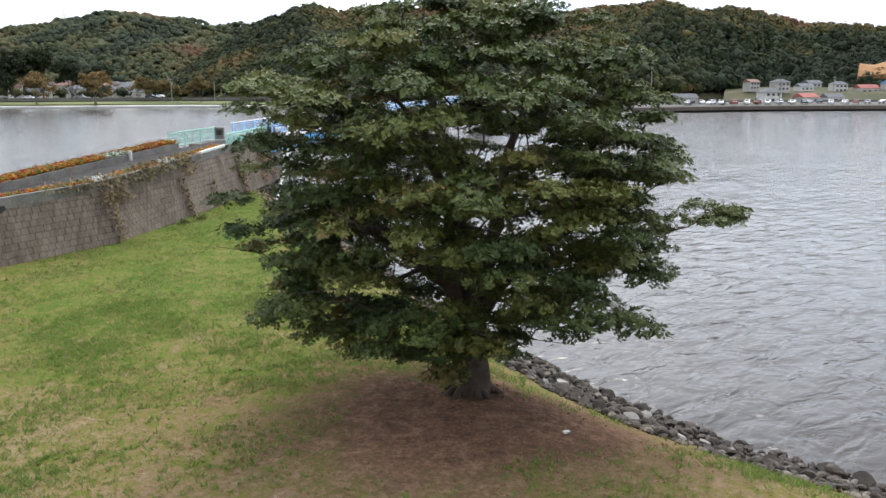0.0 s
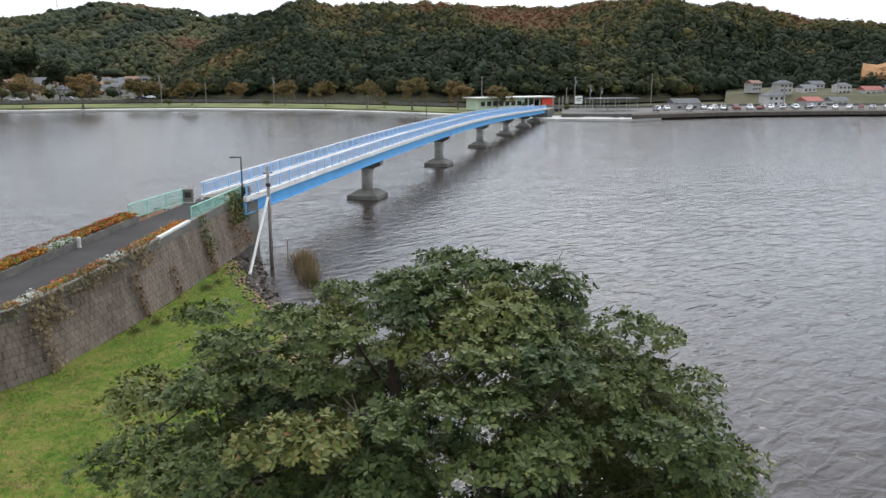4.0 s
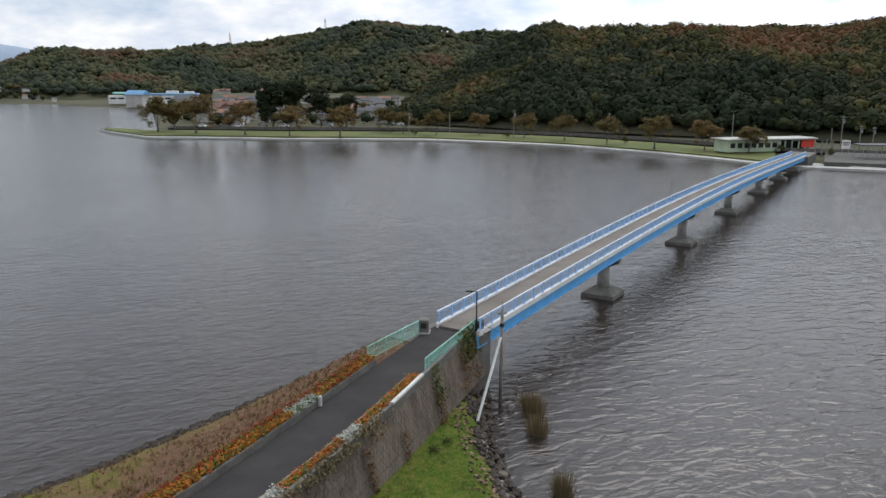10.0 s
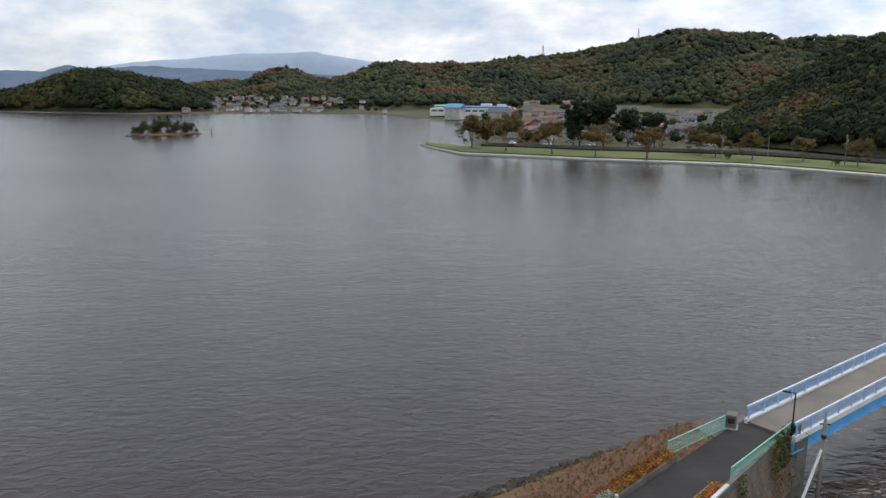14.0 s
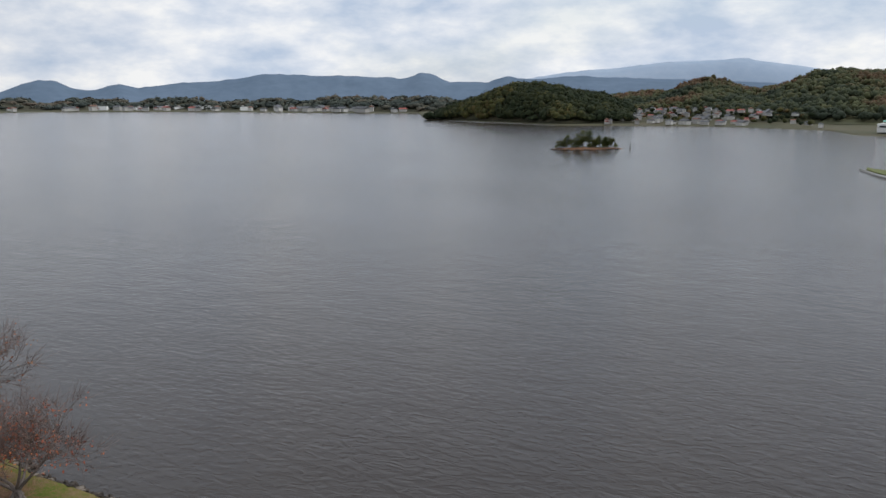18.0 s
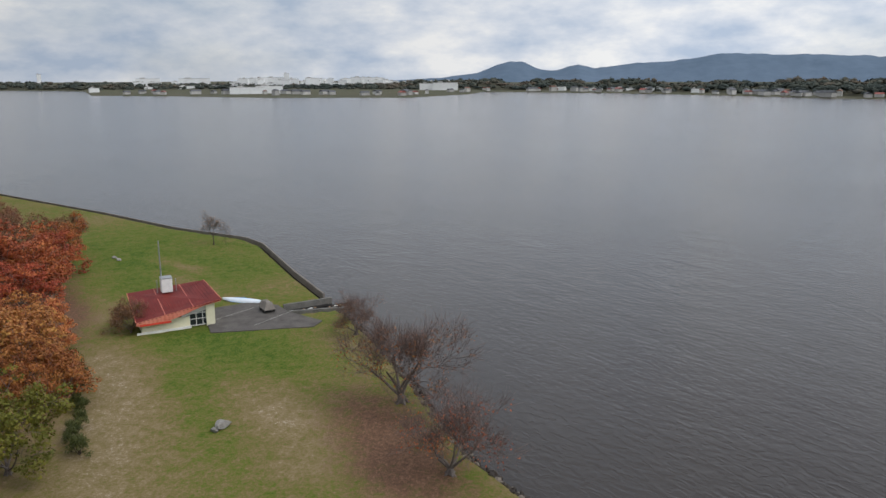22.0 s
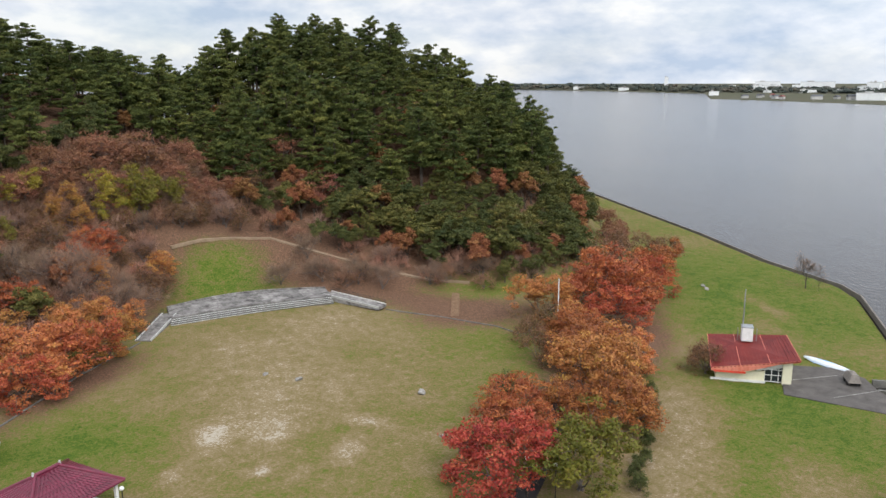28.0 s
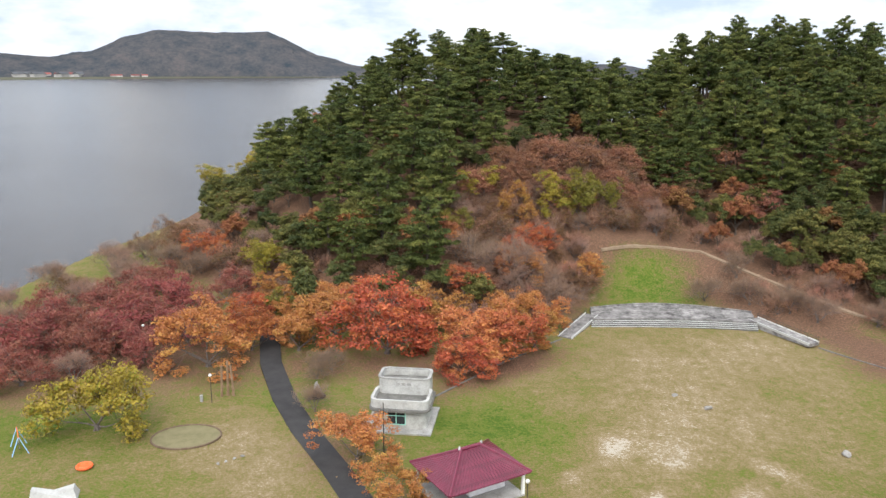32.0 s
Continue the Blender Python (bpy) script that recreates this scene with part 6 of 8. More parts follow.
part("top_bar", Geo().tube([(0, -1.8, 2.5), (0, 1.8, 2.5)], [0.06, 0.06], 8), M["orange_plastic"], swing, "orange top bar")
for y in (-0.7, 0.7):
    part("swing_seat", Geo().rbox((0.0, y, 0.55), (0.25, 0.55, 0.05), 0, 0.01), M["dark_metal"], swing)
    for o in (-0.22, 0.22):
        part("chain", Geo().tube([(0, y + o, 0.56), (0, y + o, 2.5)], [0.015, 0.015], 5), M["metal"], swing)
toy = thing("round_toy", "round orange plastic play disc on the lawn", "toy", (33.5, -91.7, gz(33.5, -91.7)))
ringed = Geo()
for k in range(20):
    a, b = 6.283 * k / 20, 6.283 * (k + 1) / 20
    ringed.tube([(1.2 * math.cos(a), 1.2 * math.sin(a), 0.3), (1.2 * math.cos(b), 1.2 * math.sin(b), 0.3)], [0.28, 0.28], 8, closed=False)
toy.scale = (0.72, 0.72, 0.72)
part("rim", ringed, M["orange_plastic"], toy, "", True)
part("seat", Geo().tube([(0, 0, 0.1), (0, 0, 0.34)], [1.1, 1.05], 16), M["orange_plastic"], toy)
slide = thing("play_tent", "pale grey cover over play equipment on the lawn", "cover", (34.6, -84.6, gz(34.6, -84.6)), turn=10)
part("cover", Geo().add([(-2.6, -1.2, 0), (2.6, -1.2, 0), (2.6, 1.2, 0), (-2.6, 1.2, 0), (-2.2, -0.5, 1.3), (2.3, -0.4, 1.6), (2.3, 0.5, 1.6), (-2.2, 0.5, 1.2), (-0.2, 0, 1.05)], [(0, 1, 5, 8, 4), (1, 2, 6, 5), (2, 3, 7, 8, 6), (3, 0, 4, 7), (4, 8, 7), (8, 5, 6)]), M["pale_stone"], slide)
sand = Geo()
ring_pts = [(22.5 + 4.6 * math.cos(a), -98.8 + 3.6 * math.sin(a)) for a in np.linspace(0, 6.283, 28, endpoint=False)]
sand.prism(ring_pts, gz(22.5, -98.8) - 0.2, gz(22.5, -98.8) + 0.10)
solo("sand_pit", sand, surface("dry_sand", (0.14, 0.125, 0.060), (0.21, 0.18, 0.095), 0.7, 8, 0.95), "shallow round sand pit grown over with dry grass", "sand pit")
pit = thing("sand_pit_edge", "low stone edging round the sand pit", "edging", (0, 0, 0))
for k in range(28):
    (ax, ay), (bx, by) = ring_pts[k], ring_pts[(k + 1) % 28]
    part("edging_stone", Geo().rbox(((ax + bx) / 2, (ay + by) / 2, gz(22.5, -98.8) + 0.12), (math.hypot(bx - ax, by - ay) * 0.94, 0.22, 0.24), math.degrees(math.atan2(by - ay, bx - ax)), 0.03), M["soil"], pit)
tap = thing("drinking_fountain", "small grey stone drinking fountain", "fountain", (22.6, -110.6, gz(22.6, -110.6)))
part("pillar", Geo().rbox((0, 0, 0.5), (0.4, 0.4, 1.1), 0, 0.04), M["concrete"], tap)
rockery = thing("monument_stone", "upright grey natural memorial stone on a rock base", "monument", (5.2, -110.2, gz(5.2, -110.2)))


def rock_mesh(seed, material="rock"):
    r = np.random.default_rng(seed)
    cv, cf = ICO2
    p = cv * (1 + r.normal(0, 0.05, (len(cv), 1)))
    for _ in range(7):
        nrm = r.normal(0, 1, 3)
        nrm /= np.linalg.norm(nrm)
        cut = r.uniform(0.45, 0.8)
        over = np.maximum(p @ nrm - cut, 0)
        p = p - over[:, None] * nrm
    g = Geo()
    g.add([tuple(q) for q in p], [tuple(f) for f in cf])
    return mesh_of("rock", g, M[material])


ROCKS = [rock_mesh(k) for k in range(6)]
M["grey_stone"] = surface("grey_stone", (0.17, 0.16, 0.145), (0.34, 0.32, 0.29), 0.9, 6, 0.9, vary=0.2)
PALE_ROCKS = [rock_mesh(20 + k, "grey_stone") for k in range(3)]
for sx, sy, sz, x, y, z in ((1.3, 1.0, 0.7, 0, 0, 0.2), (0.7, 0.6, 1.7, 0.1, 0, 1.2), (0.6, 0.5, 0.5, 1.1, 0.6, 0.2)):
    ob = part("stone", PALE_ROCKS[0] if sz > 1 else ROCKS[1], None, rockery)
    ob.matrix_basis = pose(x, y, z, 0, 0, 30) @ Matrix.Diagonal((sx, sy, sz, 1))


def boulder(x, y, s, label="grey boulder on the lawn", group="boulders", k=0, pale=False):
    me = PALE_ROCKS[k % 3] if pale else ROCKS[k % 6]
    ob = tagged(new("boulder", me), label, "rock", group)
    ob.matrix_basis = pose(x, y, gz(x, y) + s * 0.25, 0, 0, 40 * k) @ Matrix.Diagonal((s, s * 0.75, s * 0.55, 1))
    return ob


for k, (x, y, s) in enumerate(((-76.7, -36.8, 1.3), (-75.6, -37.3, 0.7), (-64.4, -85.3, 0.9), (-58, -72, 0.5), (-52, -100, 0.8), (-49, -105, 0.6))):
    boulder(x, y, s, k=k, pale=True)
for k, (x, y, s) in enumerate(((14.2, -92.5, 0.35), (15.1, -92.0, 0.35), (16.1, -91.3, 0.3), (17, -90.8, 0.35), (28.5, -101.5, 0.4), (31, -107.5, 0.45), (-150, -95, 0.8), (-152, -97, 0.7))):
    boulder(x, y, s, "small pale stone lying in the grass", "loose stones", k, True)


# ---- boathouse and yard ----
def boathouse():
    at = thing("boathouse", "cream boathouse with a sloping rusty red roof beside a yard", "boathouse", (-111.6, -61.2, gz(-111.6, -61.2)), turn=128)
    # x runs along the front, which looks to -y
    L, D = 11.0, 7.4
    part("wall", Geo().prism([(-L / 2, -D / 2), (1.6, -D / 2), (1.6, -D / 2 + 0.25), (-L / 2 + 0.25, -D / 2 + 0.25), (-L / 2 + 0.25, D / 2), (-L / 2, D / 2)], -0.3, 1.85), M["cream"], at, "cream rendered wall")
    part("wall", Geo().prism([(-L / 2, D / 2 - 0.25), (L / 2, D / 2 - 0.25), (L / 2, D / 2), (-L / 2, D / 2)], -0.3, 3.6), M["cream"], at)
    part("wall", Geo().prism([(L / 2 - 0.25, -D / 2), (L / 2, -D / 2), (L / 2, D / 2), (L / 2 - 0.25, D / 2)], -0.3, 3.7), M["cream"], at)
    part("pier_wall", Geo().rbox((L / 2 - 0.75, -D / 2 - 0.1, 1.6), (1.3, 0.4, 3.9), 0, 0.03), M["cream"], at, "cream corner pier")
    win = part("window", Geo().box((3.0, -D / 2 + 0.14, 1.45), (3.0, 0.06, 2.3)), M["glass"], at, "large dark glazed front")
    fr = Geo()
    for x in (1.6, 2.6, 3.6, 4.5):
        fr.box((x, -D / 2 + 0.1, 1.5), (0.1, 0.12, 2.7))
    for z in (0.25, 1.3, 2.2, 2.75):
        fr.box((3.05, -D / 2 + 0.1, z), (3.0, 0.12, 0.1))
    part("window_frame", fr, M["white"], win, "white window frame")
    door = part("door", Geo().rbox((4.9, -D / 2 + 0.1, 1.05), (0.9, 0.08, 2.1), 0, 0.02), M["metal"], at, "pale grey metal door")
    part("door_glass", Geo().box((4.9, -D / 2 + 0.05, 1.5), (0.55, 0.03, 0.7)), M["glass"], door)
    part("gable_panel", Geo().add([(0.4, -D / 2 + 0.1, 1.8), (5.4, -D / 2 + 0.1, 2.8), (5.4, -D / 2 + 0.1, 4.0), (0.4, -D / 2 + 0.1, 3.2)], [(0, 1, 2, 3)]), M["white"], at)
    # roof: one slope down to the front, its front edge rising to the yard end
    e = 0.9
    a, b, c, d = Vector((-L / 2 - e, -D / 2 - 1.1, 2.25)), Vector((L / 2 + e, -D / 2 - 1.1, 4.3)), Vector((L / 2 + 0.2, D / 2 + e, 5.3)), Vector((-L / 2 - e, D / 2 + e, 4.6))
    roof = part("roof", Geo().add([a, b, c, d] + [p - Vector((0, 0, 0.18)) for p in (a, b, c, d)], [(0, 1, 2, 3), (7, 6, 5, 4), (0, 4, 5, 1), (1, 5, 6, 2), (2, 6, 7, 3), (3, 7, 4, 0)]), M["red_roof"], at, "rusty dark red sheet roof")
    for u in np.linspace(0.0, 1.0, 25):
        p, q = a.lerp(b, u) + Vector((0, 0, 0.03)), d.lerp(c, u) + Vector((0, 0, 0.03))
        main = abs(u * 3 - round(u * 3)) < 0.05
        part("seam", Geo().tube([p, q], [0.045 if main else 0.035] * 2, 4), M["red_sheet"] if main else M["red_roof"], roof)
    # fascia of corrugated sheet below the front edge
    n = 44
    g = Geo()
    for k in range(n + 1):
        u = k / n
        p = a.lerp(b, u)
        h = 0.30 + 1.0 * math.sin(math.pi * min(1, u * 1.15 + 0.08)) * (1 - 0.55 * u) if u < 0.8 else 0.30 + 0.22 * (1 - u)
        off = 0.05 * (k % 2)
        g.v += [(p.x, p.y - off, p.z + 0.02), (p.x, p.y - off + 0.12, p.z - h)]
    g.f = [(2 * k, 2 * k + 1, 2 * k + 3, 2 * k + 2) for k in range(n)]
    part("fascia", g, M["red_sheet"], roof, "faded red corrugated fascia")
    part("eave_board", Geo().box((-3.6, -D / 2 - 0.98, 1.72), (4.6, 0.14, 0.32)), M["red_paint"], at, "bright red eave board")
    tank = part("water_tank", Geo().rbox((-0.6, D / 2 - 1.2, 5.8), (1.7, 1.6, 2.3), 0, 0.08), M["white"], at, "white roof box")
    part("tank_cap", Geo().rbox((-0.6, D / 2 - 1.2, 7.0), (1.8, 1.7, 0.2), 0, 0.05), M["metal"], tank)
    part("tank_rail", Geo().tube([(0.9, D / 2 - 1.2, 4.6), (0.9, D / 2 - 1.2, 6.7)], [0.05, 0.05], 6).tube([(-2.0, D / 2 - 1.2, 4.6), (-2.0, D / 2 - 1.2, 6.7)], [0.05, 0.05], 6), M["metal"], tank)
    part("mast", Geo().tube([(-1.2, D / 2 - 0.6, 4.5), (-1.2, D / 2 - 0.6, 13.0)], [0.13, 0.07], 8), M["metal"], at, "tall grey steel mast")
    part("plinth", Geo().box((-2.3, -D / 2 - 0.25, 0.12), (8.0, 0.4, 0.4)), M["white"], at)


M["red_paint"] = surface("red_paint", (0.60, 0.05, 0.03), (0.74, 0.09, 0.05), 0.8, 8, 0.5, bump=0.05)
boathouse()
yard_z = gz(-117, -50)
yard = thing("boat_yard", "cracked grey concrete boat yard slab", "yard", (0, 0, 0), kind="structure")
slab = [(-107.5, -53.2), (-112.9, -38.6), (-116, -38.2), (-119.8, -45.2), (-123.2, -48.6), (-124.4, -53.5), (-118.5, -60)]
part("slab", Geo().prism(slab, yard_z - 0.4, yard_z + 0.16), surface("yard_concrete", (0.070, 0.062, 0.056), (0.135, 0.120, 0.108), 0.5, 7, 0.9, spot=(0.05, 0.048, 0.045)), yard)
for a, b in (((-113.5, -55.5), (-121.0, -52)), ((-112, -48), (-120.5, -44.8))):
    part("slab_joint", Geo().sweep([(*a, yard_z + 0.162), (*b, yard_z + 0.162)], [(-0.06, 0.01), (0.06, 0.01), (0.06, -0.02), (-0.06, -0.02)]), M["concrete"], yard)
boat = thing("rowing_boat", "upturned white and blue boat hull beside the yard", "boat", (-124.6, -55.4, gz(-124.6, -55.4)), turn=84)
hull = Geo()
for k, u in enumerate(np.linspace(-1, 1, 13)):
    w = 0.85 * (1 - abs(u) ** 2.6) + 0.04
    for j, a in enumerate(np.linspace(0, math.pi, 9)):
        hull.v.append((u * 3.9, math.cos(a) * w, 0.15 + 0.75 * math.sin(a) * (0.55 + 0.45 * (1 - u * u)) + 0.1 * u * u))
hull.f = [(k * 9 + j, k * 9 + j + 1, k * 9 + j + 10, k * 9 + j + 9) for k in range(12) for j in range(8)]
boat.scale = (1.05, 0.95, 0.8)
part("hull", hull, M["rail_white"], boat, "white hull", True)
part("keel_strip", Geo().tube([(-3.7, 0, 0.62), (0, 0, 0.93), (3.7, 0, 0.62)], [0.06, 0.09, 0.06], 6), M["rail_blue"], boat, "blue keel strip")
for y in (-0.86, 0.86):
    part("gunwale", Geo().tube([(-3.6, y * 0.15, 0.28), (-1.8, y * 0.95, 0.16), (0, y, 0.14), (1.8, y * 0.95, 0.16), (3.6, y * 0.15, 0.28)], [0.05] * 5, 6), M["rail_blue"], boat)
truck = thing("covered_trailer", "small trailer under a grey-brown tarpaulin on the yard", "trailer", (-119.6, -49.0, yard_z + 0.16), turn=40)
part("bed", Geo().rbox((0, 0, 0.6), (3.2, 1.7, 0.35), 0, 0.05), M["dark_metal"], truck)
part("tarpaulin", Geo().add([(-1.7, -0.95, 0.6), (1.7, -0.95, 0.6), (1.7, 0.95, 0.6), (-1.7, 0.95, 0.6), (-1.3, -0.5, 1.65), (1.2, -0.45, 1.8), (1.2, 0.5, 1.75), (-1.3, 0.5, 1.6), (0, 0, 2.0)], [(0, 1, 5, 4), (1, 2, 6, 5), (2, 3, 7, 6), (3, 0, 4, 7), (4, 5, 8), (5, 6, 8), (6, 7, 8), (7, 4, 8)]), surface("tarpaulin", (0.16, 0.14, 0.12), (0.27, 0.24, 0.21), 0.8, 6, 0.8), truck, "grey-brown tarpaulin")
for x in (-0.9, 0.9):
    for y in (-0.85, 0.85):
        part("wheel", Geo().tube([(x, y - 0.1, 0.33), (x, y + 0.1, 0.33)], [0.33, 0.33], 12), M["dark_metal"], truck)
slip = thing("slipway", "narrow boat slip with dark timber sides and moored punts", "slipway", (0, 0, 0))
for a, b, w in (((-120.3, -45.4), (-124.9, -36.6), 0.25), ((-123.7, -47.7), (-130.0, -41.2), 0.25)):
    part("side_wall", Geo().sweep([(*a, 1.1), (*b, 0.9)], [(-w, 0.15), (w, 0.15), (w, -1.8), (-w, -1.8)]), M["dark_concrete"], slip, "dark side wall")
for k, (x, y, turn2) in enumerate(((-124.4, -43.4, 128), (-126.6, -39.6, 125))):
    punt = thing("punt", "dark flat-bottomed wooden boat moored in the slip", "boat", (x, y, 0.0), "moored punts", turn=turn2)
    h = Geo()
    h.add([(-3, -0.6, 0.05), (3, -0.4, 0.15), (3, 0.4, 0.15), (-3, 0.6, 0.05), (-3.2, -0.75, 0.55), (3.6, -0.5, 0.75), (3.6, 0.5, 0.75), (-3.2, 0.75, 0.55)], [(0, 1, 2, 3), (0, 4, 5, 1), (1, 5, 6, 2), (2, 6, 7, 3), (3, 7, 4, 0)])
    part("hull", h, M["dark_metal"], punt)
    part("thwart", Geo().box((-0.8, 0, 0.45), (0.3, 1.2, 0.05)).box((1.2, 0, 0.5), (0.3, 1.0, 0.05)), M["wood"], punt)
    part("gear", Geo().rbox((0.3, 0, 0.4), (0.9, 0.5, 0.35), 10, 0.08), M["pale_stone"], punt, "pale crate and nets")

# seawall round the green spit
spit = [(-131.6, -43.1), (-146, -53.8), (-171, -71), (-177, -78), (-186, -101), (-204, -133), (-222, -169), (-250, -225)]
sea = solo("seawall", Geo().sweep([(x, y, 1.0) for x, y in dense(spit, 2.0)], [(-0.16, 0.25), (0.16, 0.25), (0.16, -2.2), (-0.16, -2.2)]), M["deck"], "low weathered concrete seawall round the spit", "seawall", kind="structure")
solo("seawall", Geo().sweep([(x, y, 1.0) for x, y in dense([(40, -330), (53, -272), (60, -250)], 3)], [(-0.4, 0.3), (0.4, 0.3), (0.4, -2.2), (-0.4, -2.2)]), M["pale_stone"], "pale stone shore wall by the yellow trees", "seawall", kind="structure")
# ---- the end of the causeway: abutment, fences, lamp, poles ----
abut = solo("abutment", Geo().prism([(-13.6, 57.4), (-14.2, 59.6), (-18.6, 58.4), (-20.6, 54), (-16, 52)], -0.5, 4.6), M["dark_concrete"], "dark stained concrete bridge abutment", "abutment", kind="structure")


def stone_post(x, y, z):
    at = thing("bridge_pillar", "dark granite pillar at the end of the bridge rail", "pillar", (x, y, z), "bridge pillars", turn=14)
    part("shaft", Geo().rbox((0, 0, 0.45), (0.75, 0.95, 1.2), 0, 0.06), M["dark_concrete"], at)
    part("name_plate", Geo().box((0, -0.49, 0.62), (0.45, 0.03, 0.4)), M["dark_metal"], at, "small dark plate")
    part("plinth", Geo().rbox((0, 0, -0.05), (0.95, 1.15, 0.25), 0, 0.04), M["concrete"], at)


stone_post(-18.35, 55.2, 4.85)
stone_post(-14.35, 56.6, 4.85)


def mesh_fence(a, b, h=1.1):
    a, b = Vector(a), Vector(b)
    n = max(2, round((b - a).length / 1.95))
    at = thing("mesh_fence", "pale green steel mesh fence along the road", "fence", tuple(a), "road fences")
    d = b - a
    for k in range(n + 1):
        p = d * (k / n)
        part("post", Geo().tube([p + Vector((0, 0, -0.2)), p + Vector((0, 0, h + 0.03))], [0.04, 0.04], 6), M["green_paint"], at)
    for z, r in ((h, 0.035), (0.12, 0.022), (h * 0.55, 0.015)):
        part("rail", Geo().tube([Vector((0, 0, z)), d + Vector((0, 0, z))], [r, r], 6), M["green_paint"], at)
    m = int(d.length / 0.075)
    for k in range(n):
        g = Geo()
        for i in range(m // n):
            p = d * ((k + i / (m // n)) / n)
            g.tube([p + Vector((0, 0, 0.1)), p + Vector((0, 0, h))], [0.0085, 0.0085], 3, closed=False)
        for z in np.arange(0.2, h, 0.14):
            g.tube([d * (k / n) + Vector((0, 0, z)), d * ((k + 1) / n) + Vector((0, 0, z))], [0.007, 0.007], 3, closed=False)
        part("mesh_panel", g, M["green_paint"], at)


mesh_fence((-20.15, 48.1, 4.72), (-18.55, 54.4, 4.85))
mesh_fence((-15.58, 47.0, 4.75), (-14.55, 56.0, 4.85))

street = thing("street_lamp", "dark steel street lamp at the bridge end", "street lamp", (-14.4, 56.0, 4.8))
part("post", Geo().tube([(0, 0, -0.3), (0, 0, 3.4)], [0.065, 0.05], 8), M["dark_metal"], street)
part("arm", Geo().tube([(0, 0, 3.38), (-0.5, -0.1, 3.42)], [0.04, 0.04], 6), M["dark_metal"], street)
part("lamp_head", Geo().rbox((-0.55, -0.1, 3.4), (0.55, 0.22, 0.12), 11, 0.03), M["dark_metal"], street, "flat dark lamp head")
part("base_box", Geo().rbox((0, 0, 0.2), (0.25, 0.25, 0.5), 0, 0.02), M["dark_metal"], street)
lamp_far = thing("street_lamp", "thin dark street lamp on the bridge", "street lamp", on_bridge(-2, -1.9), "")
part("post", Geo().tube([(0, 0, 0), (0, 0, 3.4)], [0.06, 0.045], 8), M["dark_metal"], lamp_far)
part("lamp_head", Geo().rbox((0.25, 0, 3.4), (0.55, 0.22, 0.12), -14, 0.03), M["dark_metal"], lamp_far)
pole = thing("utility_pole", "grey concrete utility pole by the shore", "utility pole", (-12.0, 54.2, 0.6))
part("shaft", Geo().tube([(0, 0, -1.2), (0, 0, 7.0)], [0.15, 0.11], 10), M["pole"], pole, "", True)
part("collar", Geo().tube([(0, 0, 5.6), (0, 0, 5.85)], [0.17, 0.17], 10), M["dark_metal"], pole)
part("insulator_bar", Geo().rbox((0, 0, 6.6), (0.7, 0.08, 0.08), 30, 0.02).box((0, 0, 6.3), (0.18, 0.18, 0.3)), M["dark_metal"], pole)
part("antenna", Geo().tube([(0, 0, 7.0), (0, 0, 7.5)], [0.02, 0.02], 5), M["dark_metal"], pole)
stay = thing("stay_pole", "white leaning stay pole propping the utility pole", "stay", (-12.75, 49.85, gz(-12.75, 49.85)))
part("tube", Geo().tube([(0, 0, -0.2), (0.72, 4.2, 5.0)], [0.11, 0.09], 8), M["white"], stay)
wire = thing("cable", "thin slack cable from the utility pole along the wall", "cable", (-12, 54.2, 5.2))
part("strand", Geo().tube([(0, 0, 0), (-1.2, -7, -1.3), (-2.6, -16, -2.3), (-4.0, -25, -2.9)], [0.011] * 4, 5), M["dark_metal"], wire)
part("strand", Geo().tube([(0, 0, 0.6), (-0.9, 1.4, 0.2), (-2.2, 2.2, 0.4)], [0.014] * 3, 5), M["dark_metal"], wire)
stake = thing("marker_stake", "thin rusty stake standing in the shallows", "stake", (-11.3, 56.8, -0.6))
part("rod", Geo().tube([(0, 0, 0), (0.05, 0, 2.2)], [0.04, 0.04], 6), M["wood"], stake)

# ---- planters and flowers along the road ----
def flower_strip(name, label, pts, width, height, mats, seed, per=46):
    r = np.random.default_rng(seed)
    made = {}
    for (ax, ay, az_), (bx, by, bz) in zip(pts, pts[1:]):
        n = int(math.hypot(bx - ax, by - ay) * per)
        for _ in range(n):
            u = r.uniform()
            y = ay + (by - ay) * u
            key = mats(y, r)
            o = r.uniform(-width / 2, width / 2)
            p = np.array([ax + (bx - ax) * u + o, y, az_ + (bz - az_) * u])
            k = 7
            c = p + r.normal(0, 1, (k, 3)) * np.array([0.09, 0.09, 0.06]) + np.array([0, 0, height * r.uniform(0.5, 1)])
            made.setdefault(key, []).append(c)
    bed = thing(name, label, "flower bed", tuple(pts[len(pts) // 2]), "flower beds")
    off = np.array(pts[len(pts) // 2])
    for key, cs in made.items():
        c = np.concatenate(cs) - off
        q = quads_at(c, r.normal(0, 0.5, c.shape) + np.array([0, 0, 1]), r.uniform(0.05, 0.10, len(c)), r)
        part({"flower": "orange_bloom", "red_flower": "red_bloom", "silver": "silver_foliage", "grass": "greenery"}[key], leaf_mesh("petals", q, LEAF[key]), None, bed, kind="stuff")


LEAF["silver"] = foliage("silver_leaf", [(0, (0.30, 0.32, 0.28)), (1, (0.50, 0.52, 0.47))], 0.8)


def left_mix(y, r):
    if 38.2 < y < 40.8 or y < 25.5:
        return "silver" if r.uniform() < 0.75 else "grass"
    p = r.uniform()
    return "grass" if p < 0.28 else "red_flower" if p < (0.6 if 41 < y < 47 else 0.4) else "flower"


def right_mix(y, r):
    if 36.4 < y < 38.2 or 29.4 < y < 31:
        return "silver"
    p = r.uniform()
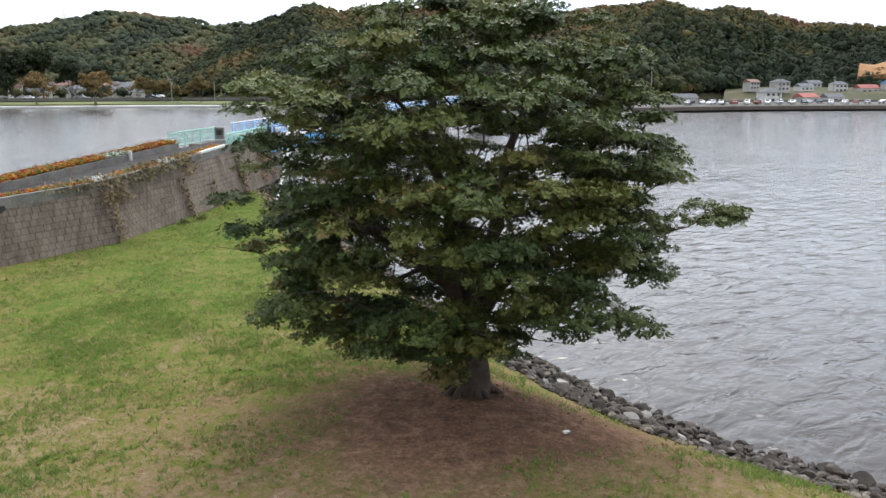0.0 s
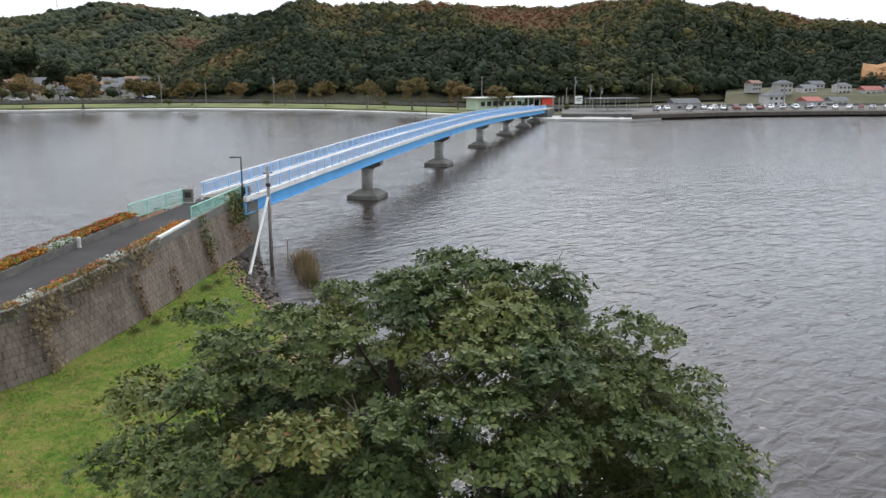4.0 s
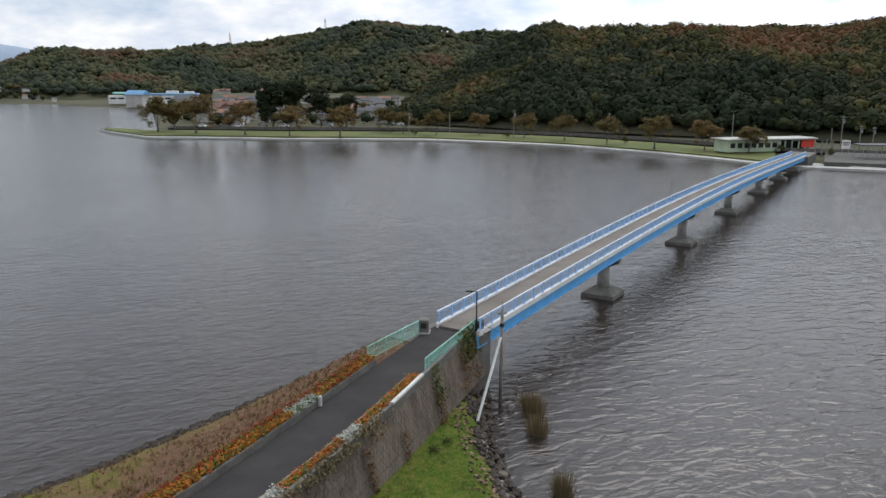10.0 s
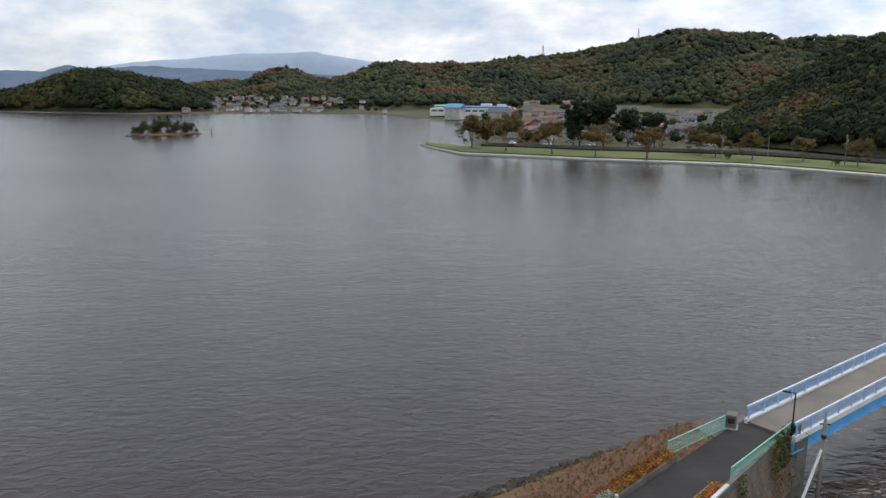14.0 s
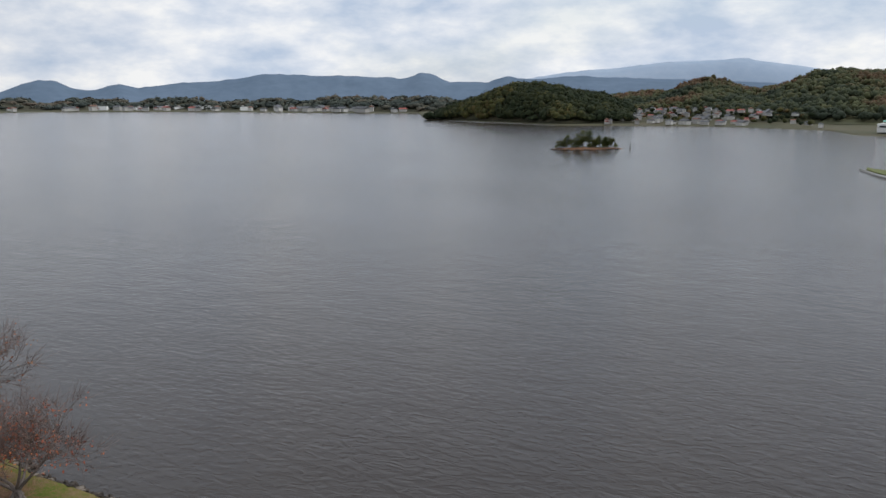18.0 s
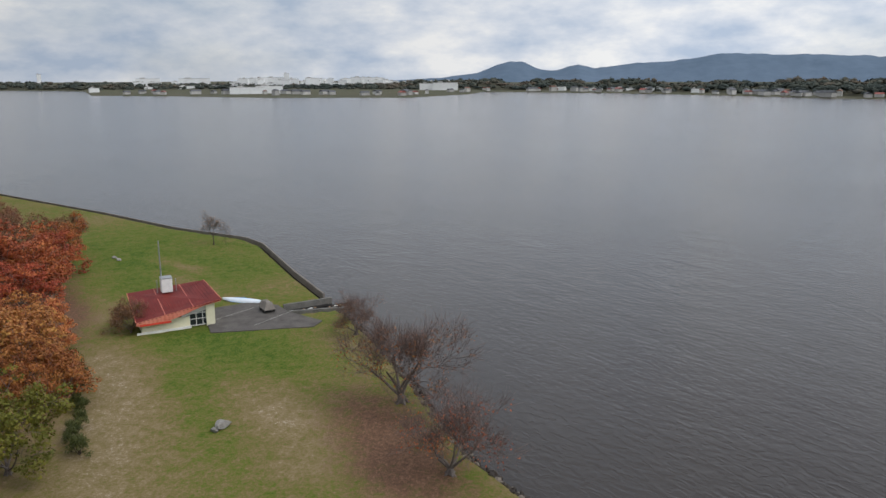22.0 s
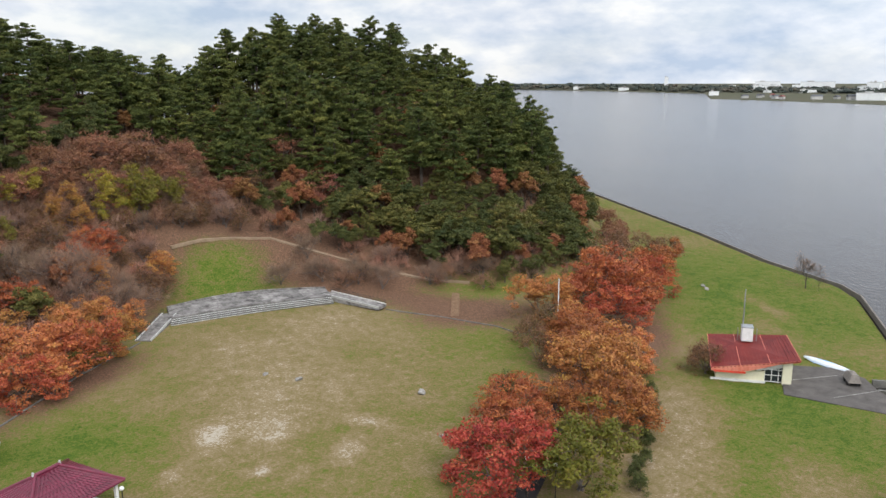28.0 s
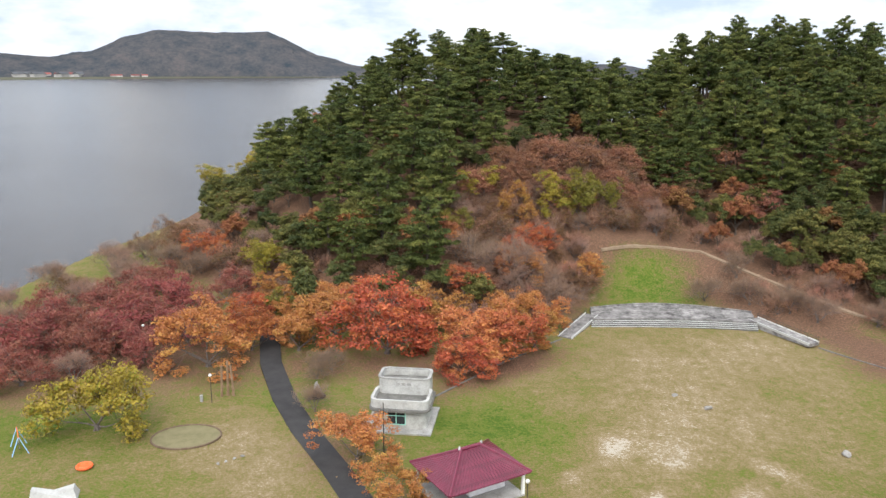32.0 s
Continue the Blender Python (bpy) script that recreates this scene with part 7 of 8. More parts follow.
    return "grass" if p < 0.38 else "red_flower" if p < 0.5 else "flower"


def road_side(y, o):
    x = float(np.interp(y, [p[1] for p in ROAD[:9]][::-1], [p[0] for p in ROAD[:9]][::-1]))
    z = float(np.interp(y, [p[1] for p in ROAD[:9]][::-1], [p[2] for p in ROAD[:9]][::-1]))
    return (x + o, y, z)


lefts = [road_side(y, -2.0) for y in np.linspace(47.8, 14, 24)]
solo("planter_wall", Geo().sweep(lefts, [(-0.11, 0.42), (0.11, 0.42), (0.11, -0.5), (-0.11, -0.5)]), M["dark_concrete"], "low dark concrete planter wall beside the road", "planter wall", kind="structure")
solo("planter_wall", Geo().sweep([(x - 0.75, y, z) for x, y, z in lefts], [(-0.08, 0.40), (0.08, 0.40), (0.08, -0.9), (-0.08, -0.9)]), M["dark_concrete"], "outer concrete planter wall towards the lake", "planter wall", kind="structure")
solo("planter_soil", Geo().sweep([(x - 0.37, y, z) for x, y, z in lefts], [(-0.3, 0.33), (0.3, 0.33), (0.3, -0.6), (-0.3, -0.6)]), M["soil"], "dark soil in the roadside planter", "soil", kind="structure")
flower_strip("flower_bed", "roadside bed of orange and red marigolds", [(x - 0.37, y, z + 0.36) for x, y, z in lefts[:18]], 0.62, 0.22, left_mix, 3, 95)
flower_strip("flower_bed", "sprawling crimson flowers on the lake side of the planter", [(x - 0.82, y, z + 0.36) for x, y, z in lefts[:18]], 0.34, 0.26, lambda y, r: "grass" if r.uniform() < 0.35 else "red_flower", 13, 48)
white_kerb = solo("kerb_block", Geo().rbox((-20.05, 46.9, 4.98), (0.24, 1.3, 0.5), 0, 0.03), M["white"], "short white painted kerb block", "kerb", kind="structure")
for y in (40.6,):
    x, yy, z = road_side(y, -1.8)
    solo("marker_post", Geo().rbox((x, yy, z + 0.3), (0.2, 0.2, 0.7), 0, 0.03), M["pale_stone"], "short pale concrete marker post by the planter", "marker post")
rights = [(wall_at(y)[0] - BATTER - 0.04, y, wall_at(y)[2]) for y in np.linspace(57.0, 2, 36)]
solo("wall_coping", Geo().sweep(rights, [(-0.12, 0.30), (0.14, 0.30), (0.14, -0.22), (-0.12, -0.22)]), M["dark_concrete"], "concrete coping along the wall top", "coping", kind="structure")
inner = [(x - 0.5, y, z) for x, y, z in rights if y < 46.8]
solo("planter_soil", Geo().sweep(inner, [(-0.36, 0.16), (0.36, 0.16), (0.36, -0.5), (-0.36, -0.5)]), M["soil"], "soil strip behind the coping", "soil", kind="structure")
solo("planter_edge", Geo().sweep([(x - 0.4, y, z) for x, y, z in inner], [(-0.05, 0.22), (0.05, 0.22), (0.05, -0.3), (-0.05, -0.3)]), M["wood"], "thin brown edging board of the flower strip", "edging", kind="structure")
flower_strip("flower_bed", "sparse strip of orange flowers on the wall top", [(x, y, z + 0.18) for x, y, z in inner[:24]], 0.5, 0.14, right_mix, 5, 34)
kerb_r = [(x + 0.03, y, z + 0.32) for x, y, z in rights if 40.5 < y < 47.2]
solo("kerb_block", Geo().sweep(kerb_r, [(-0.12, 0.07), (0.11, 0.07), (0.11, -0.08), (-0.12, -0.08)]), M["pale_stone"], "white painted kerb on the wall top", "kerb", kind="structure")

# hanging ivy and dry stems on the wall
def wall_growth(label, spots, seed):
    r = np.random.default_rng(seed)
    at = thing("wall_creeper", label, "creeper", (0, 0, 0), "creepers on the wall")
    for y0, half, u0, u1, key, n in spots:
        c = []
        for _ in range(n):
            y = y0 + r.normal(0, half)
            u = r.uniform(u0, u1)
            x, z, top = wall_at(y)
            c.append((x - BATTER * u + 0.14 + r.uniform(0, 0.16), y, z + (top + 0.35 - z) * u + r.normal(0, 0.06)))
        q = quads_at(np.array(c), r.normal(0, 0.6, (n, 3)) + np.array([1, 0, 0.5]), r.uniform(0.06, 0.14, n), r)
        part("creeper_leaves", leaf_mesh("creeper", q, LEAF[key]), None, at, kind="stuff")


wall_growth("green creeper hanging over the wall by the fence", [(54.6, 1.0, 0.55, 1.15, "broad", 900), (53.5, 1.4, 0.1, 0.8, "brown", 260), (47.6, 0.4, 0.35, 1.0, "broad", 260), (47.4, 0.35, 0.0, 0.6, "brown", 160)], 1)
wall_growth("dry brown creeper trailing from the wall top", [(38.6, 0.6, 0.7, 1.1, "reed", 160), (35.4, 2.4, 0.86, 1.12, "reed", 420), (33.5, 1.2, 0.8, 1.1, "reed", 170), (30.4, 0.7, 0.62, 1.05, "reed", 260), (29.4, 0.25, 0.05, 0.9, "reed", 160), (37.2, 0.2, 0.0, 0.75, "brown", 120), (28.2, 1.0, 0.9, 1.1, "reed", 160), (41.5, 0.15, 0.0, 0.5, "brown", 80)], 2)


# ---- shore rocks ----
def shore_line(k0, k1, gap, seed, reach=(-0.5, 0.9)):
    """Points along the shore between two of its corners, scattered across it."""
    r = np.random.default_rng(seed)
    out = []
    for (ax, ay), (bx, by) in zip(SHORE[k0:k1], SHORE[k0 + 1:k1 + 1]):
        length = math.hypot(bx - ax, by - ay)
        nx, ny = (by - ay) / length, -(bx - ax) / length
        for _ in range(int(length / gap)):
            u, o = r.uniform(), r.uniform(*reach)
            out.append((ax + (bx - ax) * u - nx * o, ay + (by - ay) * u - ny * o, o))
    return out, r


near_rocks, r = shore_line(0, 4, 0.056, 5, (-0.1, 1.9))
heap = thing("rock_bank", "bank of dark and pale broken rocks along the shore", "rocks", (6.5, 10.5, 0.3))
for k, (x, y, o) in enumerate(near_rocks[:298]):
    s = r.uniform(0.11, 0.22) * (1.5 if r.uniform() < 0.12 else 1)
    me = PALE_ROCKS[k % 3] if o > 0.25 and r.uniform() < 0.16 else ROCKS[int(r.integers(6))]
    ob = part("rock", me, None, heap)
    ob.matrix_basis = pose(x - 6.5, y - 10.5, max(gz(x, y) + 0.03, 0.0) + s * 0.28 - 0.3, r.uniform(0, 40), r.uniform(0, 40), r.uniform(0, 360)) @ Matrix.Diagonal((s * r.uniform(0.8, 1.4), s, s * r.uniform(0.6, 0.95), 1))


M["tan_stone"] = surface("tan_stone", (0.12, 0.098, 0.078), (0.24, 0.205, 0.165), 0.8, 6, 0.9)


def rock_stuff(name, label, spots, r, size, pale=0.2, tones=None):
    g_dark, g_pale = Geo(), Geo()
    cv, cf = ICO1
    for x, y, o in spots:
        s = r.uniform(*size)
        g = g_pale if r.uniform() < pale and o > 0.1 else g_dark
        p = cv * (1 + r.normal(0, 0.16, (len(cv), 1))) * np.array([s * r.uniform(0.8, 1.5), s, s * 0.7])
        a = r.uniform(0, 6.28)
        c_, s_ = math.cos(a), math.sin(a)
        z = max(gz(x, y), 0.02) + s * 0.25
        g.add([(x + q[0] * c_ - q[1] * s_, y + q[0] * s_ + q[1] * c_, z + q[2]) for q in p], [tuple(f) for f in cf])
    for g, m in ((g_dark, M["rock"]), (g_pale, tones or M["tan_stone"])):
        if g.v:
            solo(name, g, m, label, "rocks", kind="stuff")


fill, r = shore_line(0, 4, 0.013, 6, (-0.3, 2.2))
rock_stuff("shore_rocks", "small broken stones between the shore rocks", fill, r, (0.05, 0.15), 0.22)
rest, r = shore_line(4, 10, 0.07, 8, (-0.1, 1.5))
rock_stuff("shore_rocks", "dark wet rocks and rubble at the water's edge", rest, r, (0.14, 0.34), 0.10)
rubble, r = shore_line(4, 10, 0.05, 9, (1.2, 2.7))
rock_stuff("shore_rubble", "reddish brick rubble and pale stones behind the rocks", rubble, r, (0.05, 0.12), 0.5, surface("brick_rubble", (0.17, 0.085, 0.055), (0.36, 0.25, 0.18), 0.8, 5, 0.9))
west, r = shore_line(12, 18, 0.03, 10, (-0.75, 0.75))
rock_stuff("shore_rocks", "scattered dark rocks along the lake side of the causeway", west, r, (0.12, 0.32), 0.14)
bank, r = shore_line(18, 24, 0.16, 11, (-0.1, 1.8))
rock_stuff("shore_rocks", "broken pale and dark rocks below the cherry trees", bank, r, (0.14, 0.36), 0.22)

# reeds in the shallows
for k, (x, y, h) in enumerate(((-9.2, 53.2, 1.7), (-8.5, 50.2, 1.5), (-5.6, 42.4, 1.6), (-9.9, 54.6, 1.2))):
    r = np.random.default_rng(50 + k)
    at = thing("reed_clump", "clump of dry brown reeds standing in the water", "reeds", (x, y, -0.3), "reed clumps")
    n = 420
    base = r.normal(0, 0.24, (n, 2))
    lean = base * r.uniform(0.2, 1.1, (n, 1)) + r.normal(0, 0.1, (n, 2))
    hh = h * r.uniform(0.6, 1.2, n)
    w = r.uniform(0.012, 0.026, n)
    ang = r.uniform(0, 6.28, n)
    dx, dy = np.cos(ang) * w, np.sin(ang) * w
    q = np.stack([np.stack([base[:, 0] - dx, base[:, 1] - dy, np.zeros(n)], 1), np.stack([base[:, 0] + dx, base[:, 1] + dy, np.zeros(n)], 1),
                  np.stack([base[:, 0] + lean[:, 0] + dx * 0.3, base[:, 1] + lean[:, 1] + dy * 0.3, hh], 1), np.stack([base[:, 0] + lean[:, 0] - dx * 0.3, base[:, 1] + lean[:, 1] - dy * 0.3, hh], 1)], 1).reshape(-1, 3)
    part("reed_mass", leaf_mesh("reeds", q, LEAF["reed"]), None, at, kind="stuff")
    part("root_mass", Geo().add([(p[0] * 0.42, p[1] * 0.42, p[2] * 0.22 + 0.3) for p in ICO2[0] * (1 + r.normal(0, 0.1, (len(ICO2[0]), 1)))], [tuple(f) for f in ICO2[1]]), M["bark"], at, "dark wet root mass")

# ---- grass tufts on the lawn by the tree ----
def tufts(name, label, box, count, ok, key, seed, h=(0.05, 0.14), blades=5):
    r = np.random.default_rng(seed)
    x, y = r.uniform(box[0], box[1], count), r.uniform(box[2], box[3], count)
    keep = ok(x, y, r)
    x, y = x[keep], y[keep]
    z = ground_height(x, y)
    n = len(x)
    X, Y, Z = (np.repeat(a, blades) for a in (x, y, z))
    m = n * blades
    X, Y = X + r.normal(0, 0.05, m), Y + r.normal(0, 0.05, m)
    hh, w, ang = r.uniform(*h, m), r.uniform(0.010, 0.026, m), r.uniform(0, 6.28, m)
    lx, ly = r.normal(0, 0.07, m), r.normal(0, 0.07, m)
    dx, dy = np.cos(ang) * w, np.sin(ang) * w
    q = np.stack([np.stack([X - dx, Y - dy, Z - 0.02], 1), np.stack([X + dx, Y + dy, Z - 0.02], 1), np.stack([X + lx + dx * 0.2, Y + ly + dy * 0.2, Z + hh], 1), np.stack([X + lx - dx * 0.2, Y + ly - dy * 0.2, Z + hh], 1)], 1).reshape(-1, 3)
    tagged(new(name, leaf_mesh(name, q, LEAF[key])), label, "grass", kind="stuff")


def lawn_spot(x, y, r):
    d = shore_distance(x, y)
    wx = np.interp(y, [b for _, b in WALL][::-1], [a for a, _ in WALL][::-1])
    patch = 0.5 + 0.5 * np.sin(x * 0.9 + 2 * np.sin(y * 0.5)) * np.cos(y * 0.8 + x * 0.3)
    return (d > 2.4) & (x > wx + 0.1) & (r.uniform(0, 1, len(x)) < 0.25 + 0.75 * patch - np.clip(litter(x, y), 0, 0.9))


LEAF["dry_grass"] = foliage("dry_grass_blade", [(0, (0.20, 0.16, 0.08)), (0.6, (0.30, 0.25, 0.13)), (1, (0.16, 0.19, 0.06))], 0.9, 0.5)
tufts("grass", "short green grass on the lawn", (-21, 13, -6, 56), 42000, lawn_spot, "grass", 21, (0.04, 0.11), 6)
tufts("grass", "dry straw-coloured grass on the lawn", (-21, 13, -6, 56), 26000, lawn_spot, "dry_grass", 22, (0.03, 0.08))
tufts("grass", "denser tufts of green grass near the tree", (-13, 9, -5, 18), 24000, lawn_spot, "grass", 23, (0.04, 0.11), 6)


def bank_spot(x, y, r):
    rx = np.interp(y, [p[1] for p in ROAD[:9]][::-1], [p[0] for p in ROAD[:9]][::-1])
    patch = 0.5 + 0.5 * np.sin(x * 1.1 + 2 * np.sin(y * 0.4)) * np.cos(y * 0.6)
    return (shore_distance(x, y) > 0.5) & (x < rx - 2.9) & (r.uniform(0, 1, len(x)) < 0.15 + 0.85 * patch)


tufts("weeds", "dry brown weeds on the lake side of the causeway", (-46, -19, 8, 58), 9000, bank_spot, "brown", 26, (0.08, 0.32), 6)
tufts("weeds", "straw-coloured weeds on the lake side of the causeway", (-46, -19, 8, 58), 6000, bank_spot, "dry_grass", 27, (0.08, 0.28), 6)
# fallen leaves and small pale litter
r = np.random.default_rng(31)
n = 7200
x, y = np.concatenate([r.normal(0.5, 4.6, 4200), r.uniform(-15, 9, 3000)]), np.concatenate([r.normal(5.0, 4.0, 4200), r.uniform(-5, 22, 3000)])
ok = shore_distance(x, y) > 1.0
x, y = x[ok], y[ok]
c = np.stack([x, y, ground_height(x, y) + 0.06], 1)
tagged(new("fallen_leaves", leaf_mesh("fallen_leaves", quads_at(c, r.normal(0, 0.35, c.shape) + np.array([0, 0, 1]), r.uniform(0.018, 0.042, len(c)), r), LEAF["brown"])), "brown fallen leaves round the tree", "leaves", kind="stuff")
solo("paper_scrap", Geo().rbox((3.1, 4.8, gz(3.1, 4.8) + 0.05), (0.16, 0.1, 0.05), 20, 0.02), M["white"], "small white scrap lying on the brown grass", "litter")
for k, (x, y) in enumerate(((-13.7, 43.1), (-15, 34.8), (-14.4, 36.2), (-13.3, 44.5))):
    at = thing("low_bush", "small dark green bush in the grass", "bush", (x, y, gz(x, y)), "low bushes")
    r = np.random.default_rng(k)
    o = r.normal(0, 0.2, (220, 3))
    o[:, 2] = np.abs(o[:, 2]) * 0.9
    part("leaves", leaf_mesh("leaves", quads_at(o, o + r.normal(0, 0.2, o.shape), r.uniform(0.03, 0.06, 220), r), LEAF["broad"]), None, at)

# ---- wall blocks: nearest ones single, the rest joined ----
block_mesh = mesh_of("block", Geo().rbox((0, 0, 0), (0.14, 0.384, 0.310), 0, 0.014), M["block"])
joined = Geo()
parts_made = 0
r = np.random.default_rng(4)
y = 57.3
col = 0
while y > 4:
    x, z, top = wall_at(y)
    x2, _, _ = wall_at(y - 0.39)
    slant = math.atan2(x - x2, 0.39)
    turn = math.degrees(slant)
    rows = int((top - 0.2 - z) / 0.305) + 1
    for k in range(rows + 1):
        u = (0.305 * (k - 0.4 + (0.5 if col % 2 else 0) * 0.0)) / (top - z)
        if not 0 <= u <= 0.99:
            continue
        half_step = 0.195 * math.cos(slant) * (k % 2)
        m = pose(wall_at(y + half_step)[0] - BATTER * u - 0.072 + r.normal(0, 0.005), y + half_step, z + (top - z) * u, 0, -16, -turn + r.normal(0, 0.8))
        if 24.0 < y < 36 and parts_made < 296:
            ob = part("block", block_mesh, None, wall_retaining)
            ob.matrix_basis = m
            parts_made += 1
        else:
            g = Geo().rbox((0, 0, 0), (0.14, 0.384, 0.310), 0, 0.014)
            joined.add([m @ Vector(p) for p in g.v], g.f)
    y -= 0.39 * math.cos(slant)
    col += 1
part("block_courses", joined, M["block"], wall_retaining, "weathered courses of stone blocks", kind="stuff")
# ---- the shore across the lake: park, road, village ----
def shore_r(az):
    return float(lerp(az, FAR_SHORE))


def park_r(az):
    """The waterline of the park, with its point that runs out before the bay."""
    return shore_r(az) if az < 36 else float(np.interp(az, [36, 37.5, 39.5, 40.4], [335, 340, 372, 395]))


def strip(a0, a1, r0, wide, z, step=0.5):
    """A band of ground along the far shore, between two distances behind the waterline."""
    g = Geo()
    azs = np.arange(a0, a1 + 0.01, step)
    for az in azs:
        r = park_r(az)
        r1 = wide * min(1, max(0.08, (40.8 - az) / 3))
        g.v += [polar(az, r + r0, z - 1.2), polar(az, r + r0 + 0.01, z), polar(az, r + r1, z + 0.3), polar(az, r + r1 + 0.01, z - 1.2)]
    g.f = [(4 * i + k, 4 * i + k + 1, 4 * i + k + 5, 4 * i + k + 4) for i in range(len(azs) - 1) for k in range(3)]
    return g


M["park_lawn"] = surface("park_lawn", (0.085, 0.115, 0.030), (0.15, 0.15, 0.055), 0.03, 0.5, 0.95, bump=0.0)
M["gravel"] = surface("pale_gravel", (0.075, 0.072, 0.066), (0.13, 0.124, 0.112), 0.05, 0.6, 0.95, bump=0.0)
M["roof_grey"] = surface("grey_tile_roof", (0.060, 0.062, 0.068), (0.135, 0.138, 0.146), 0.4, 4, 0.8, vary=0.25)
M["roof_brown"] = surface("brown_roof", (0.14, 0.07, 0.05), (0.26, 0.14, 0.10), 0.4, 4, 0.7, vary=0.25)
M["roof_red"] = surface("red_roof", (0.20, 0.055, 0.045), (0.30, 0.10, 0.08), 0.4, 4, 0.7, vary=0.2)
M["roof_blue"] = surface("blue_sheet_roof", (0.10, 0.24, 0.42), (0.18, 0.34, 0.52), 0.1, 2, 0.5)
M["wall_pale"] = surface("pale_house_wall", (0.34, 0.33, 0.31), (0.54, 0.52, 0.49), 0.3, 3, 0.85, vary=0.25)
M["scar"] = surface("orange_earth", (0.22, 0.11, 0.045), (0.36, 0.20, 0.09), 0.08, 0.7, 0.95, bump=0.0)
solo("park_lawn", strip(-6, 40, 1.5, 30, 1.35), M["park_lawn"], "green waterside park lawn on the far shore", "lawn", kind="structure")
solo("shore_edging", strip(-16, 40.4, -0.6, 1.2, 0.6, 0.4), M["pale_stone"], "white stone edging along the far waterline", "edging", kind="structure")
solo("road", strip(-40, 36, 36, 44, 2.2), M["asphalt"], "lakeside road behind the park", "road", kind="structure")
solo("car_park", strip(-32, -9, 2, 34, 2.0), M["gravel"], "pale car park beside the lake", "car park", kind="structure")
solo("wall_quay", strip(-48, -14, -0.8, 0.8, 1.7), M["mortar"], "dark quay wall along the car park", "quay wall", kind="structure")
g = Geo()
azs = np.arange(-30, 36, 0.5)
rail = [polar(az, shore_r(az) + 34.5, 3.1) for az in azs]
solo("road_barrier", g.sweep(rail, [(-0.08, 0.0), (0.08, 0.0), (0.08, -1.2), (-0.08, -1.2)]), M["dark_concrete"], "grey barrier along the lakeside road", "barrier", kind="structure")
# small stone groyne by the bridge end
solo("stone_spit", Geo().sweep([(36, 244, 0.5), (46, 240, 0.5), (57, 239.5, 0.4)], [(-1.6, 0.3), (-0.6, 0.6), (0.8, 0.6), (1.8, -0.4), (-2.2, -0.6)]), M["pale_stone"], "pale stone spit near the bridge end", "spit", kind="structure")
solo("abutment", Geo().prism([(27.5, 243), (34, 241.3), (38.5, 258), (32, 259.5)], -0.5, 3.1), M["dark_concrete"], "far bridge abutment of grey concrete", "abutment", kind="structure")

LEAF["park"] = foliage("park_tree_leaf", [(0, (0.085, 0.060, 0.022)), (0.6, (0.16, 0.112, 0.036)), (1, (0.24, 0.165, 0.05))], 0.7)
KIND["park"] = [tree_kind("park_tree", "round brown-gold autumn tree on the waterside lawn", "tree", 130 + j, "park", "grey_bark", 8.5, 9, 0.2, 0.75, 4, 30, 0.8, 0.17, "park trees across the lake", trunk=0.2) for j in range(2)]
LEAF["dark"] = foliage("dark_evergreen_leaf", [(0, (0.014, 0.022, 0.010)), (0.6, (0.024, 0.035, 0.014)), (1, (0.042, 0.054, 0.020))], 0.8)
KIND["dark"] = [tree_kind("evergreen_tree", "dark evergreen tree behind the park", "tree", 140 + j, "dark", "bark", 12, 10, 0.15, 0.6, 4, 40, 0.9, 0.26, "evergreens behind the park", trunk=0.25, flat=0.9) for j in range(2)]
for k, (x, y, w) in enumerate(((-213, 286, 13), (-209, 292, 9), (-193, 284, 14), (-170, 284, 12), (-150, 284, 11.5), (-130, 288, 12), (-121, 318, 10), (-112, 312, 9), (-97, 310, 10), (-80, 315, 9), (-60, 308, 9.5), (-43, 301, 9.5), (-26, 288, 9.5), (-9, 274, 11), (7, 274, 9.5), (20, 266, 8.5))):
    made = KIND["park"][k % 2]
    plant(made, x, y, 1.25 * w / 9, 40 * k, z=1.5, tall=0.9 if k > 3 else 1.0)
for k, (x, y, w) in enumerate(((-176, 318, 13), (-166, 322, 14), (-158, 330, 11), (-150, 340, 10), (-186, 330, 9))):
    plant(KIND["dark"][k % 2], x, y, 1.35 * w / 10, 50 * k, z=1.6)
for k, (x, y) in enumerate(((43, 262), (30, 272), (-20, 292), (-66, 303), (-104, 303), (96, 262), (110, 268), (128, 281))):
    plant(KIND["shrub"][k % 2], x, y, 1.0, 30 * k, z=1.8, label="clipped green shrub beside the far road")


def far_pole(x, y, h, arms=True):
    at = thing("utility_pole", "grey utility pole beside the far road", "utility pole", (x, y, 2.0), "far utility poles")
    part("shaft", Geo().tube([(0, 0, -0.5), (0, 0, h)], [0.2, 0.14], 8), M["pole"], at)
    if arms:
        part("cross_arm", Geo().rbox((0, 0, h - 0.6), (1.8, 0.12, 0.12), 20, 0.02), M["metal"], at)
        part("cross_arm", Geo().rbox((0, 0, h - 1.3), (1.5, 0.12, 0.12), 20, 0.02), M["metal"], at)
        part("transformer", Geo().tube([(0.35, 0, h - 2.6), (0.35, 0, h - 1.7)], [0.28, 0.28], 10), M["metal"], at)


for k, (x, y, h) in enumerate(((-106, 302, 9), (-96, 326, 8), (-64, 307, 10.5), (-27, 303, 10), (16, 288, 11), (50, 288, 11), (56, 290, 8), (83, 307, 12), (-136, 386, 11), (118, 268, 9), (46, 282, 7), (62, 300, 7), (152, 300, 10))):
    far_pole(x, y, h, k % 3 != 1)
